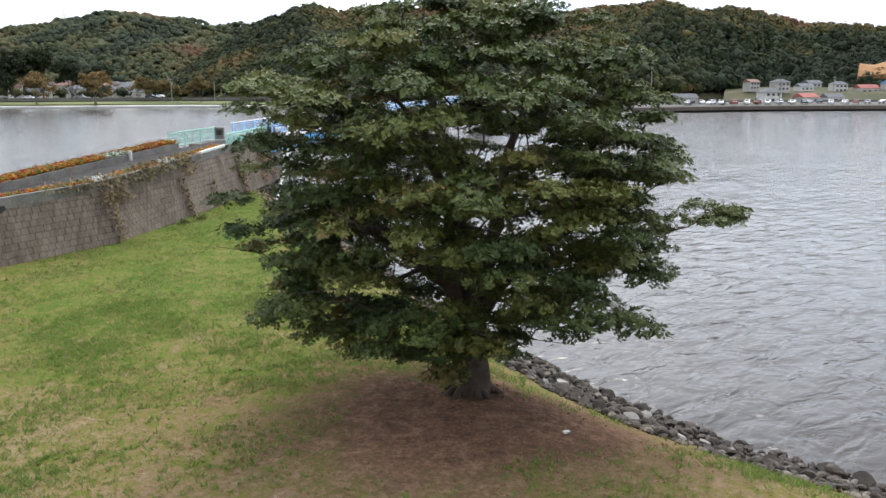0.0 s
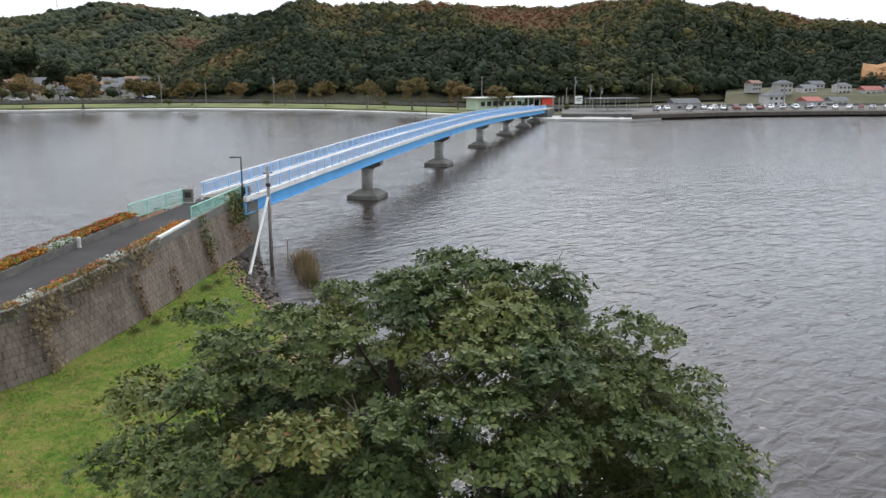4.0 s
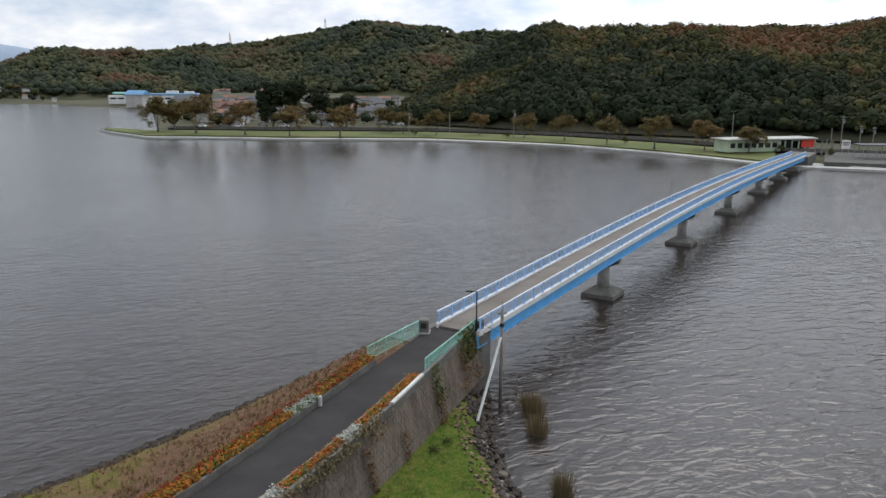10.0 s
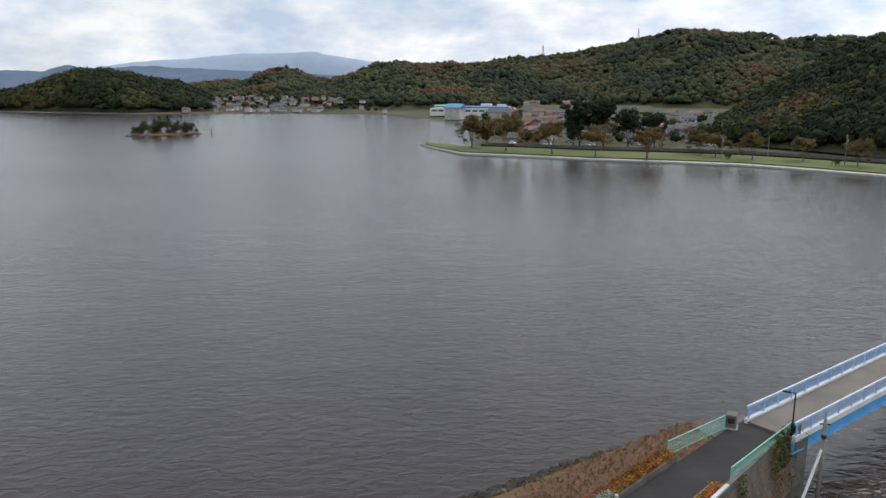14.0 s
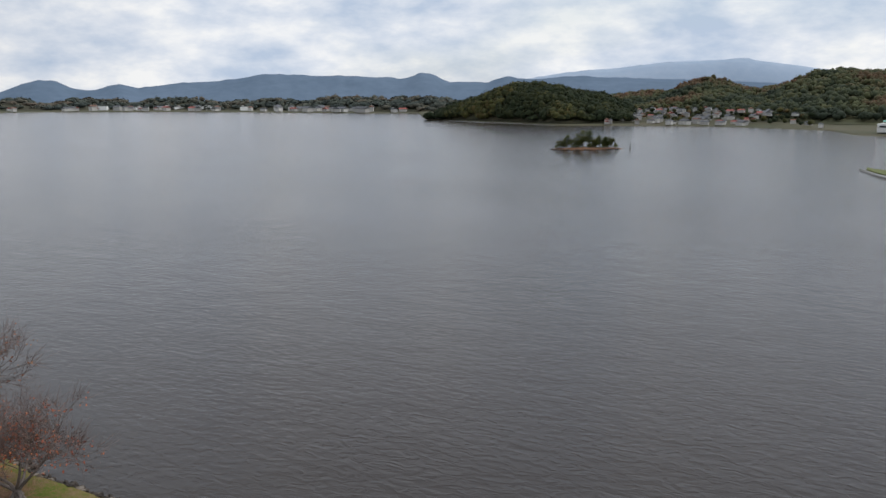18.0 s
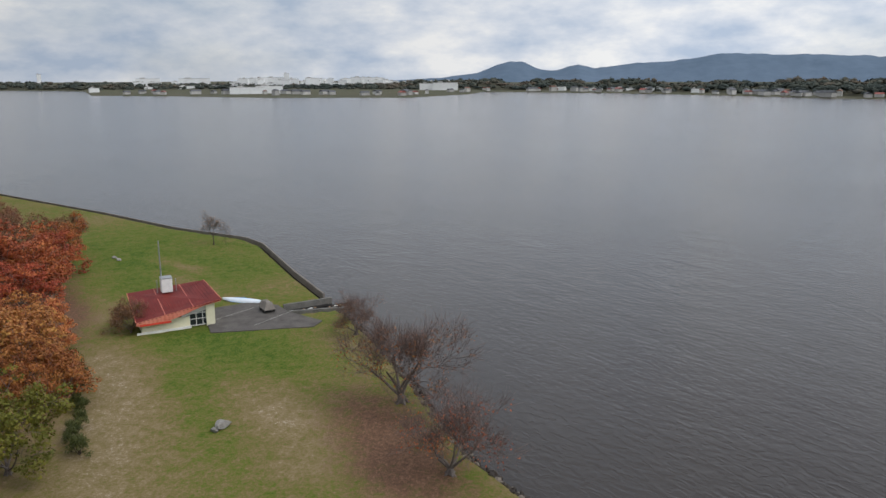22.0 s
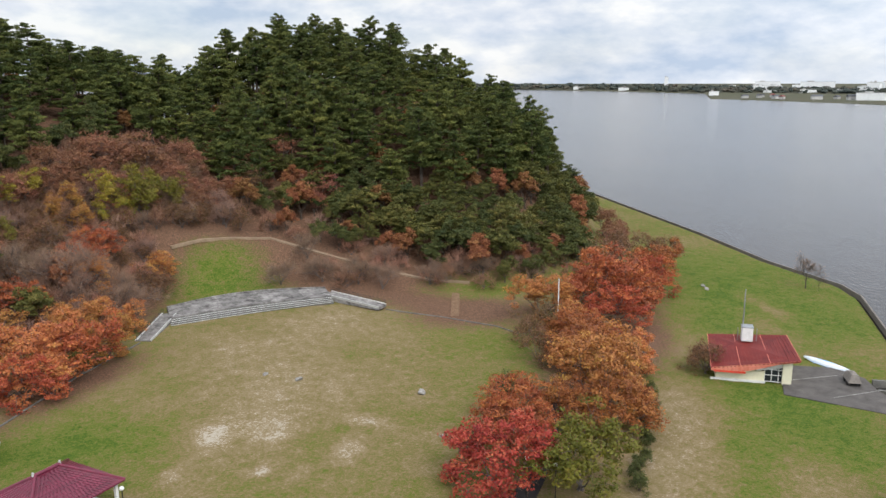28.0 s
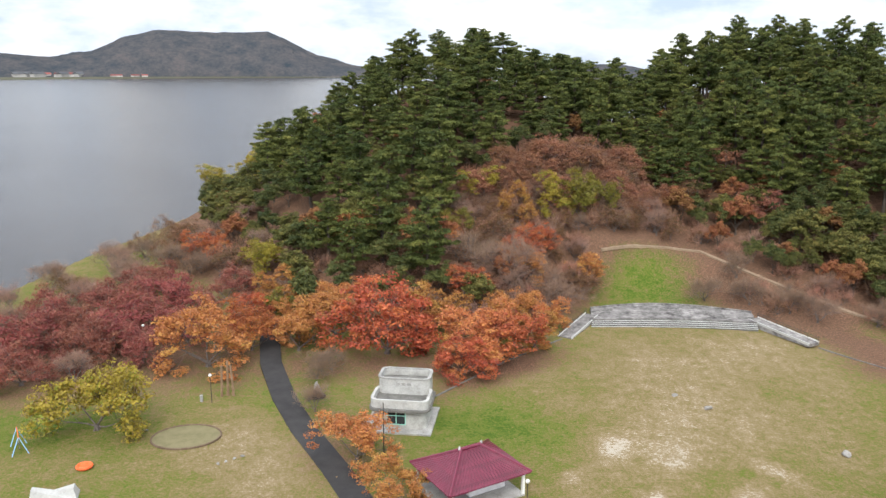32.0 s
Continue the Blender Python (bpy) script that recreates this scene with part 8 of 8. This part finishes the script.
# cables between the far poles
for (x0, y0, h0), (x1, y1, h1) in (((-64, 307, 12), (-27, 303, 11.5)), ((-27, 303, 11.5), (16, 288, 12.5)), ((16, 288, 12.5), (50, 288, 12.5)), ((50, 288, 12.5), (83, 307, 13.5)), ((-106, 302, 10.5), (-64, 307, 12))):
    at = thing("cable", "overhead cable between the far poles", "cable", (x0, y0, h0), "overhead cables")
    part("strand", Geo().tube([(0, 0, 0), ((x1 - x0) / 2, (y1 - y0) / 2, (h1 - h0) / 2 - 0.8), (x1 - x0, y1 - y0, h1 - h0)], [0.025] * 3, 4), M["dark_metal"], at)

# low pale-green park building
hall = thing("park_building", "long low pale green park building with a red end", "building", (25, 275, 1.8), turn=33)
M["pale_green"] = surface("pale_green_render", (0.42, 0.50, 0.36), (0.54, 0.62, 0.46), 0.3, 4, 0.85)
part("wall", Geo().rbox((-6, 0, 1.9), (20, 7, 3.8), 0, 0.05), M["pale_green"], hall, "pale green wall")
part("roof", Geo().rbox((0, -0.3, 4.0), (34, 9, 0.45), 0, 0.08), M["pale_stone"], hall, "flat white roof")
part("end_wall", Geo().rbox((15.8, 0, 2.1), (2.6, 7.5, 4.4), 0, 0.05), M["wall_pale"], hall)
part("sign_panel", Geo().box((14.0, -3.85, 2.4), (5.0, 0.2, 2.4)), M["red_paint"], hall, "red end panel")
for k in range(7):
    win = part("window", Geo().box((-14 + 2.6 * k, -3.55, 2.1), (1.7, 0.12, 1.5)), M["glass"], hall, "dark window")
    part("window_frame", Geo().box((-14 + 2.6 * k, -3.6, 2.9), (1.9, 0.1, 0.1)).box((-14 + 2.6 * k, -3.6, 1.3), (1.9, 0.1, 0.1)), M["wall_pale"], win)
for k in range(4):
    part("column", Geo().rbox((5.5 + 2.6 * k, -3.6, 1.9), (0.35, 0.35, 3.8), 0, 0.03), M["pale_green"], hall)
part("rear_glazing", Geo().box((9.5, -1.5, 1.6), (10, 0.15, 2.8)), M["glass"], hall)


# ---- houses: a few kinds, built once ----
def house_kind(w, d, h, roof, wall, seed, storeys=1, hip=False):
    g = Geo().box((0, 0, h / 2 - 0.6), (w, d, h + 1.2))
    e, rise = 0.6, d * 0.28
    r = Geo()
    k = w / 2 - d * 0.4 if hip else w / 2 + e
    r.add([(-w / 2 - e, -d / 2 - e, h - 0.1), (w / 2 + e, -d / 2 - e, h - 0.1), (w / 2 + e, d / 2 + e, h - 0.1), (-w / 2 - e, d / 2 + e, h - 0.1), (-k, 0, h + rise), (k, 0, h + rise)], [(0, 1, 5, 4), (2, 3, 4, 5), (1, 2, 5), (3, 0, 4), (3, 2, 1, 0)])
    wins = []
    for s in range(storeys):
        for side in (-1, 1):
            for i in range(3):
                wins.append(Geo().box(((i - 1) * w * 0.3, side * (d / 2 + 0.02), 1.5 + 2.7 * s), (w * 0.15, 0.08, 1.2)))
    return dict(wall=mesh_of("wall", g, M[wall]), roof=mesh_of("roof", r, M[roof]), wins=[mesh_of("window", q, M["glass"]) for q in wins])


HOUSES = [house_kind(11, 7.5, 3.2, "roof_grey", "wall_pale", 1), house_kind(10, 7, 5.6, "roof_grey", "wall_pale", 2, 2, True), house_kind(9, 7, 5.4, "roof_brown", "wall_pale", 3, 2), house_kind(12, 8, 3.4, "roof_red", "wall_pale", 4), house_kind(10, 8, 6.0, "roof_blue", "wall_pale", 5, 2),
          house_kind(16, 9, 4.0, "roof_grey", "wall_pale", 6)]
LABELS = ["low house with a grey tiled roof", "two-storey house with a grey hip roof", "pale two-storey house with a brown roof", "house with a faded red roof", "pale house with a blue sheet roof", "long pale shed with a grey roof"]


def house(kind, x, y, z, turn, scale=1.0, windows=True, place="across the lake"):
    at = thing("house", LABELS[kind] + " " + place, "house", (x, y, z), "houses", turn=turn)
    at.scale = (scale,) * 3
    part("wall", HOUSES[kind]["wall"], None, at)
    part("roof", HOUSES[kind]["roof"], None, at)
    if windows:
        for me in HOUSES[kind]["wins"]:
            part("window", me, None, at)


r = np.random.default_rng(12)
for kind, x, y, z, turn, s in ((1, 124, 292, 2, 15, 1.15), (3, 139, 294, 2, 20, 1.0), (0, 152, 300, 2, 10, 1.0), (1, 150, 345, 11, 20, 1.1), (0, 163, 350, 11, 15, 1.0), (2, 140, 352, 12, 25, 1.0), (1, 176, 345, 10, 10, 1.0), (3, 186, 340, 9, 5, 1.1), (4, 196, 338, 9, 20, 1.1), (0, 172, 362, 14, 15, 1.0), (5, 84, 268, 2, 10, 0.9), (1, 205, 335, 9, 8, 1.2)):
    house(kind, x, y, z if z == 2 else 4.8 + (z - 9) * 0.5, turn, s * 0.64, place="at the hill foot")
terrace = Geo().sweep([polar(az, 385, 2) for az in np.arange(-36, -19, 1.0)], [(-9, 3.0), (16, 5.4), (24, -3), (-30, -3)])
solo("terrace", terrace, M["far_ground"], "sloping green house terrace below the hill", "terrace", kind="structure")
# village behind the park
for k in range(62):
    az = r.uniform(20, 33.8)
    d = r.uniform(390, 680)
    x, y, _ = polar(az, d)
    house(int(r.choice([0, 0, 1, 1, 2, 3])), x, y, 2.2 + 0.008 * max(0, d - 380), r.uniform(-35, 35), r.uniform(0.7, 1.0), k < 24, "behind the lakeside park")
# factory with a blue and green roof
fx0, fy0 = polar(39.4, 735)[:2]
fx1, fy1 = polar(33.6, 725)[:2]
fac = thing("factory", "long white factory hall with blue and green roofs", "factory", ((fx0 + fx1) / 2, (fy0 + fy1) / 2, 2.5), turn=math.degrees(math.atan2(fy1 - fy0, fx1 - fx0)))
part("wall", Geo().rbox((0, 0, 3), (76, 22, 7), 0, 0.2), M["white"], fac)
part("roof", Geo().rbox((4, -1, 7.4), (60, 20, 1.6), 0, 0.3), M["roof_blue"], fac, "blue roof")
part("roof", Geo().rbox((-26, 0, 8.4), (18, 14, 1.4), 0, 0.3), M["green_paint"], fac, "green roof")
part("roof_unit", Geo().rbox((12, 2, 9.2), (10, 6, 2.4), 0, 0.2), M["white"], fac)
part("roof_unit", Geo().rbox((26, 2, 8.9), (8, 6, 2.0), 0, 0.2), M["white"], fac)
for k in range(12):
    part("window", Geo().box((-34 + 6.2 * k, -11.05, 4.2), (4.6, 0.1, 1.4)), M["glass"], fac)
house(5, *polar(34.5, 660)[:2], 2.5, 10, 1.3, False)
house(4, *polar(37.8, 680)[:2], 2.5, 10, 1.4, False)
# village on the far bay
for k in range(112):
    az = float(np.clip(r.normal(52.5, 3.2), 46, 56.6)) if k < 94 else r.uniform(42.5, 50)
    d = shore_r(az) + r.uniform(14, 190)
    x, y, _ = polar(az, d)
    house(int(r.choice([0, 0, 1, 1, 2, 5, 3])), x, y, 2 + 0.07 * max(0, d - shore_r(az) - 30), r.uniform(-40, 40), r.uniform(0.48, 0.76), False, "on the far bay")
house(5, *polar(50.2, 1180)[:2], 20, 30, 1.7, False, "above the far bay")
for k in range(7):
    az = r.uniform(27, 33)
    x, y, _ = polar(az, r.uniform(900, 990))
    house(int(r.integers(0, 4)), x, y, 4.5, r.uniform(-30, 30), 1.0, False, "at the valley head")
# terraced fields at the valley head
solo("field", Geo().sweep([polar(az, 860, 5) for az in np.arange(24, 34, 1.0)], [(-60, -1), (60, 2.5), (60, -4), (-60, -4)]), M["far_ground"], "terraced green fields at the valley head", "field", kind="structure")
# trees between the village houses
spots = []
for k in range(420):
    far_bay = k < 220
    az = float(r.uniform(43, 60)) if far_bay else float(r.uniform(20, 36))
    d = shore_r(az) + float(r.uniform(40, 230)) if far_bay else float(r.uniform(385, 720))
    x, y, _ = polar(az, d)
    spots.append((x, y, (1.5 + 0.07 * max(0, d - shore_r(az) - 30)) if far_bay else 2.0, float(r.uniform(2.0, 4.2)), float(r.uniform(3, 7)), float(r.uniform(0.2, 0.8))))
woods("woods", "garden trees and hedges between the village houses", spots, 24, ICO1, 21, 0.24)
# towns along the distant shore
for k in range(86):
    az = r.uniform(70.5, 97) if k < 56 else r.uniform(98, 122)
    d = shore_r(az) + r.uniform(15, 160) + (0 if k < 56 else 60)
    x, y, _ = polar(az, d)
    house(int(r.choice([0, 1, 2, 3, 5, 5])), x, y, 3, r.uniform(-60, 60), r.uniform(0.9, 1.5), False, "on the distant shore")


M["town_white"] = surface("town_white_render", (0.74, 0.74, 0.72), (0.88, 0.88, 0.86), 0.05, 0.4, 0.8, bump=0.0)


def block(x, y, z, w, d, h, turn, label="white town block on the distant shore", windows=2):
    h, z = h + z - 2.6, 2.6
    at = thing("town_block", label, "building", (x, y, z), "town blocks", turn=turn)
    part("wall", Geo().rbox((0, 0, h / 2 - 1), (w, d, h + 2), 0, 0.15), M["town_white"], at)
    part("roof_slab", Geo().rbox((0, 0, h + 0.2), (w * 1.02, d * 1.05, 0.5), 0, 0.1), M["wall_pale"], at)
    part("roof_house", Geo().rbox((w * 0.2, 0, h + 1.6), (w * 0.2, d * 0.5, 2.6), 0, 0.1), M["wall_pale"], at)
    for k in range(windows):
        part("window_band", Geo().box((0, -d / 2 - 0.06, 2.2 + (h - 2) * k / windows), (w * 0.86, 0.12, 1.2)), M["glass"], at)


for k in range(150):
    az = (r.uniform(99, 140) if k % 3 else r.uniform(103, 114)) if k < 130 else r.uniform(72, 97)
    base = shore_r(az)
    d = r.uniform(2250, 2700) if az < 123 else base + r.uniform(60, 420)
    if k >= 130:
        d = base + r.uniform(120, 330)
    x, y, _ = polar(az, d)
    z = (r.uniform(8, 26) if 103 < az < 115 else 6 + (9 if az < 123 and d > 2400 else 0)) if k < 130 else 4
    block(x, y, z, r.uniform(16, 48), r.uniform(8, 14), r.uniform(2.5, 6), az + 180 + r.uniform(-20, 20), windows=int(r.integers(1, 4)))
for az, d, w, h in ((99.6, 1930, 60, 14), (100.8, 1950, 44, 12), (113.5, 1690, 70, 9), (112, 1720, 55, 11), (110.8, 2400, 16, 30), (111.6, 2420, 60, 18), (105.6, 2350, 60, 18), (117, 2500, 90, 16), (120, 2550, 70, 16), (126.5, 2700, 12, 30)):
    x, y, _ = polar(az, d)
    block(x, y, 6 if d < 2000 else 14, w, 18, h, az + 180, "large white building on the distant shore", 2)
for k in range(9):
    az = r.uniform(197.5, 202)
    x, y, _ = polar(az, r.uniform(4220, 4260))
    house(int(r.choice([3, 5, 5])), x, y, 3, r.uniform(0, 90), 3.8, False, "below the flat-topped hill")
for k in range(5):
    az = r.uniform(193, 196)
    x, y, _ = polar(az, r.uniform(4210, 4230))
    house(3, x, y, 2.5, r.uniform(0, 90), 2.2, False, "below the flat-topped hill")

# ---- parked cars ----
def car_kind(name, material, label):
    at = thing("car", label, "car", (0, 0, -50), "parked cars")
    prof = [(-2.1, 0.35), (-2.15, 0.8), (-1.35, 0.95), (-0.7, 1.42), (0.9, 1.45), (1.55, 0.98), (2.1, 0.85), (2.15, 0.35)]
    g = Geo()
    n = len(prof)
    for y in (-0.82, 0.82):
        g.v += [(x, y * (0.86 if z > 1.2 else 1), z) for x, z in prof]
    g.f = [tuple(range(n)), tuple(range(2 * n - 1, n - 1, -1))] + [(k, k + n, (k + 1) % n + n, (k + 1) % n) for k in range(n)]
    part("body", g, material, at)
    part("windscreen", Geo().add([(1.5, -0.66, 1.02), (1.5, 0.66, 1.02), (0.95, 0.62, 1.42), (0.95, -0.62, 1.42)], [(0, 1, 2, 3)]).add([(-1.32, -0.66, 1.0), (-0.74, -0.62, 1.41), (-0.74, 0.62, 1.41), (-1.32, 0.66, 1.0)], [(0, 1, 2, 3)]), M["glass"], at)
    for s in (-1, 1):
        part("side_window", Geo().box((0.08, s * 0.78, 1.16), (1.7, 0.04, 0.34)), M["glass"], at)
        for x in (-1.35, 1.35):
            part("wheel", Geo().tube([(x, s * 0.66, 0.32), (x, s * 0.86, 0.32)], [0.32, 0.32], 12), M["dark_metal"], at)
    return at


M["car_white"] = surface("white_car_paint", (0.70, 0.70, 0.71), (0.82, 0.82, 0.83), 0.5, 4, 0.25, bump=0.0, spec=0.5)
M["car_grey"] = surface("silver_car_paint", (0.30, 0.31, 0.33), (0.40, 0.41, 0.43), 0.5, 4, 0.3, 0.4, bump=0.0, spec=0.5)
M["car_dark"] = surface("dark_car_paint", (0.03, 0.035, 0.06), (0.05, 0.055, 0.09), 0.5, 4, 0.25, bump=0.0, spec=0.5)
CARS = [car_kind("car", M["car_white"], "white car parked by the lake"), car_kind("car", M["car_grey"], "silver car parked by the lake"), car_kind("car", M["car_dark"], "dark blue car parked by the lake"), car_kind("car", M["roof_red"], "dull red car parked by the lake")]
spots = []
for row, count in ((6, 22), (15, 16)):
    for k in range(count):
        az = -15.5 - 0.75 * k - r.uniform(0, 0.25)
        if r.uniform() < 0.16:
            continue
        spots.append((az, shore_r(az) + row + r.uniform(-0.5, 0.5), float(az + 90 + r.normal(0, 12))))
spots += [(float(r.uniform(20, 34)), float(r.uniform(360, 380)), 0.0) for _ in range(7)]
first_use = set()
for az, d, turn in spots:
    k = int(r.choice([0, 0, 0, 0, 1, 1, 2, 3]))
    x, y, _ = polar(az, d)
    m = pose(x, y, 2.25 if az < 0 else 2.6, 0, 0, turn)
    if k in first_use:
        copy_thing(CARS[k], m)
    else:
        first_use.add(k)
        CARS[k].matrix_basis = m
for k in range(4):
    if k not in first_use:
        x, y, _ = polar(-20 - k, shore_r(-20 - k) + 24)
        CARS[k].matrix_basis = pose(x, y, 2.3, 0, 0, 40)
port = thing("carport", "open grey steel carport by the car park", "carport", (*polar(-12.5, 262)[:2], 2.1), turn=15)
part("roof", Geo().rbox((0, 0, 4.0), (17, 6, 0.3), 0, 0.05), M["roof_grey"], port)
for x in (-8, -4, 0, 4, 8):
    for y in (-2.6, 2.6):
        part("post", Geo().tube([(x, y, -0.2), (x, y, 4)], [0.1, 0.1], 6), M["metal"], port)
sign = thing("sign_board", "white sign board beside the far road", "sign", (47, 262, 2.0), turn=15)
part("board", Geo().rbox((0, 0, 3.4), (2.6, 0.2, 2.6), 0, 0.03), M["white"], sign)
part("writing", Geo().box((0, -0.13, 3.9), (1.9, 0.03, 0.25)).box((0, -0.13, 3.3), (1.6, 0.03, 0.25)), M["dark_metal"], sign, "unreadable dark lines")
part("leg", Geo().tube([(-0.9, 0, -0.2), (-0.9, 0, 2.2)], [0.08, 0.08], 6), M["metal"], sign)
part("leg", Geo().tube([(0.9, 0, -0.2), (0.9, 0, 2.2)], [0.08, 0.08], 6), M["metal"], sign)
for x, y, h in ((40.5, 262, 4.5), (42, 264, 4.8), (44, 266, 4.6), (38.5, 261, 4.2)):
    at = thing("bollard_post", "weathered timber post at the bridge end", "post", (x, y, 1.8), "timber posts")
    part("shaft", Geo().tube([(0, 0, -0.3), (0, 0, h)], [0.22, 0.18], 8), M["pole"], at)

# bare orange cut in the hillside
cut = Geo()
for i, az in enumerate(np.linspace(-29.9, -27.8, 9)):
    for j, s in enumerate(np.linspace(0.05, 0.15, 7)):
        x, y, z = NEAR.place(az, s)
        w = wobble(x, y, 0.05)
        edge = 1 if 0 < i < 8 and 0 < j < 6 else 0
        cut.v.append((x * (1 - 0.012 * edge), y * (1 - 0.012 * edge), z + (8.5 + 3 * w) * edge - 2))
cut.f = [(i * 7 + j, i * 7 + j + 1, i * 7 + j + 8, i * 7 + j + 7) for i in range(8) for j in range(6)]
solo("bare_cutting", cut, M["scar"], "bare orange earth cutting on the wooded hillside", "cutting", kind="structure")

# ---- masts on the skyline ----
def mast(az, d, z0, top):
    x, y, _ = polar(az, d)
    at = thing("radio_mast", "thin lattice radio mast on the ridge", "mast", (x, y, z0), "radio masts")
    for k in range(3):
        a = 2.1 * k
        part("leg", Geo().tube([(math.cos(a) * 3, math.sin(a) * 3, 0), (math.cos(a) * 0.7, math.sin(a) * 0.7, top - z0)], [0.45, 0.35], 5), M["red_paint"] if k == 0 else M["white"], at)
    for u in (0.2, 0.4, 0.6, 0.8):
        part("brace", Geo().tube([(2.2, 0, (top - z0) * u), (-1.5, 1.5, (top - z0) * (u + 0.08))], [0.3, 0.3], 4), M["metal"], at)


for az, elev, d in ((31.61, 3.03, 1500), (25.13, 4.1, 1500), (5.1, 4.12, 1500)):
    top = 22.4 + d * math.tan(radians(elev))
    mast(az, d, float(lerp(az, WEST.ridge)) - 4, top)

# ---- islet with pines, and a beacon ----
isle = Geo()
cx, cy = -421, 262
for k, f in enumerate((1.0, 0.93, 0.75, 0.0)):
    for a in np.linspace(0, 6.283, 40, endpoint=False):
        w = 1 + 0.16 * math.sin(3 * a + 1) + 0.1 * math.sin(7 * a)
        u, v = math.cos(a) * 21 * w * f, math.sin(a) * 6.5 * w * f
        isle.v.append((cx + u * 0.29 - v * 0.957, cy + u * 0.957 + v * 0.29, (-0.6, 0.35, 0.9, 1.5)[k]))
isle.f = [(40 * k + j, 40 * k + (j + 1) % 40, 40 * k + 40 + (j + 1) % 40, 40 * k + 40 + j) for k in range(3) for j in range(40)]
solo("islet", isle, M["leaf_litter"], "tiny rocky islet of bare brown earth", "islet", kind="structure")
r = np.random.default_rng(3)
edge_rocks = [(cx + math.cos(a) * 21 * 0.29 - math.sin(a) * 6.5 * 0.957 * 1.05, cy + math.cos(a) * 21 * 0.957 + math.sin(a) * 6.5 * 0.29, 1.0) for a in r.uniform(0, 6.28, 90)]
g = Geo()
for x, y, _ in edge_rocks:
    s = r.uniform(0.3, 0.8)
    g.add([(x + q[0] * s * 1.3, y + q[1] * s, 0.15 + q[2] * s * 0.7) for q in ICO1[0] * (1 + r.normal(0, 0.15, (12, 1)))], [tuple(f) for f in ICO1[1]])
solo("islet_rocks", g, M["rock"], "rocks round the islet", "rocks", kind="stuff")
for k, (u, h, w) in enumerate(((-16, 5, 5), (-11, 8.5, 6.5), (-8, 6, 6), (-4.5, 9, 6), (-1, 11, 6), (2.5, 11.5, 6.5), (6, 6, 6), (9.5, 7.5, 7), (13, 7, 7), (16.5, 6.5, 6))):
    made = KIND["pine"][k % 5] if k in (1, 3, 4, 5, 7, 8) else KIND["broad"][k % 3]
    base_h = 14.0 if k in (1, 3, 4, 5, 7, 8) else 9.5
    s = w / made["width"]
    plant(made, cx + u * 0.29, cy + u * 0.957, s, 60 * k, z=0.9, tall=h / (base_h * s), label="wind-bent pine on the islet" if k in (1, 3, 4, 5, 7, 8) else "low evergreen on the islet")
for k, u in enumerate((-18, -14, -11.5, -8, -5, -2, 2, 5.5, 8, 10.5, 13, 16, 18.5)):
    plant(KIND["shrub"][k % 2], cx + u * 0.29 - (k % 3 - 1) * 2.0, cy + u * 0.957, 1.2 + 0.35 * (k % 3), 47 * k, z=0.7, tall=1.1, label="low evergreen scrub on the islet")
beacon = thing("beacon", "thin dark channel beacon standing in the lake", "beacon", (-412, 289, -1))
part("post", Geo().tube([(0, 0, 0), (0, 0, 4.2)], [0.22, 0.18], 8), M["dark_metal"], beacon)
part("top_mark", Geo().tube([(0, 0, 4.0), (0, 0, 4.9)], [0.35, 0.1], 8), M["dark_metal"], beacon)
part("base", Geo().tube([(0, 0, 0.2), (0, 0, 1.5)], [0.7, 0.6], 10), M["dark_concrete"], beacon)
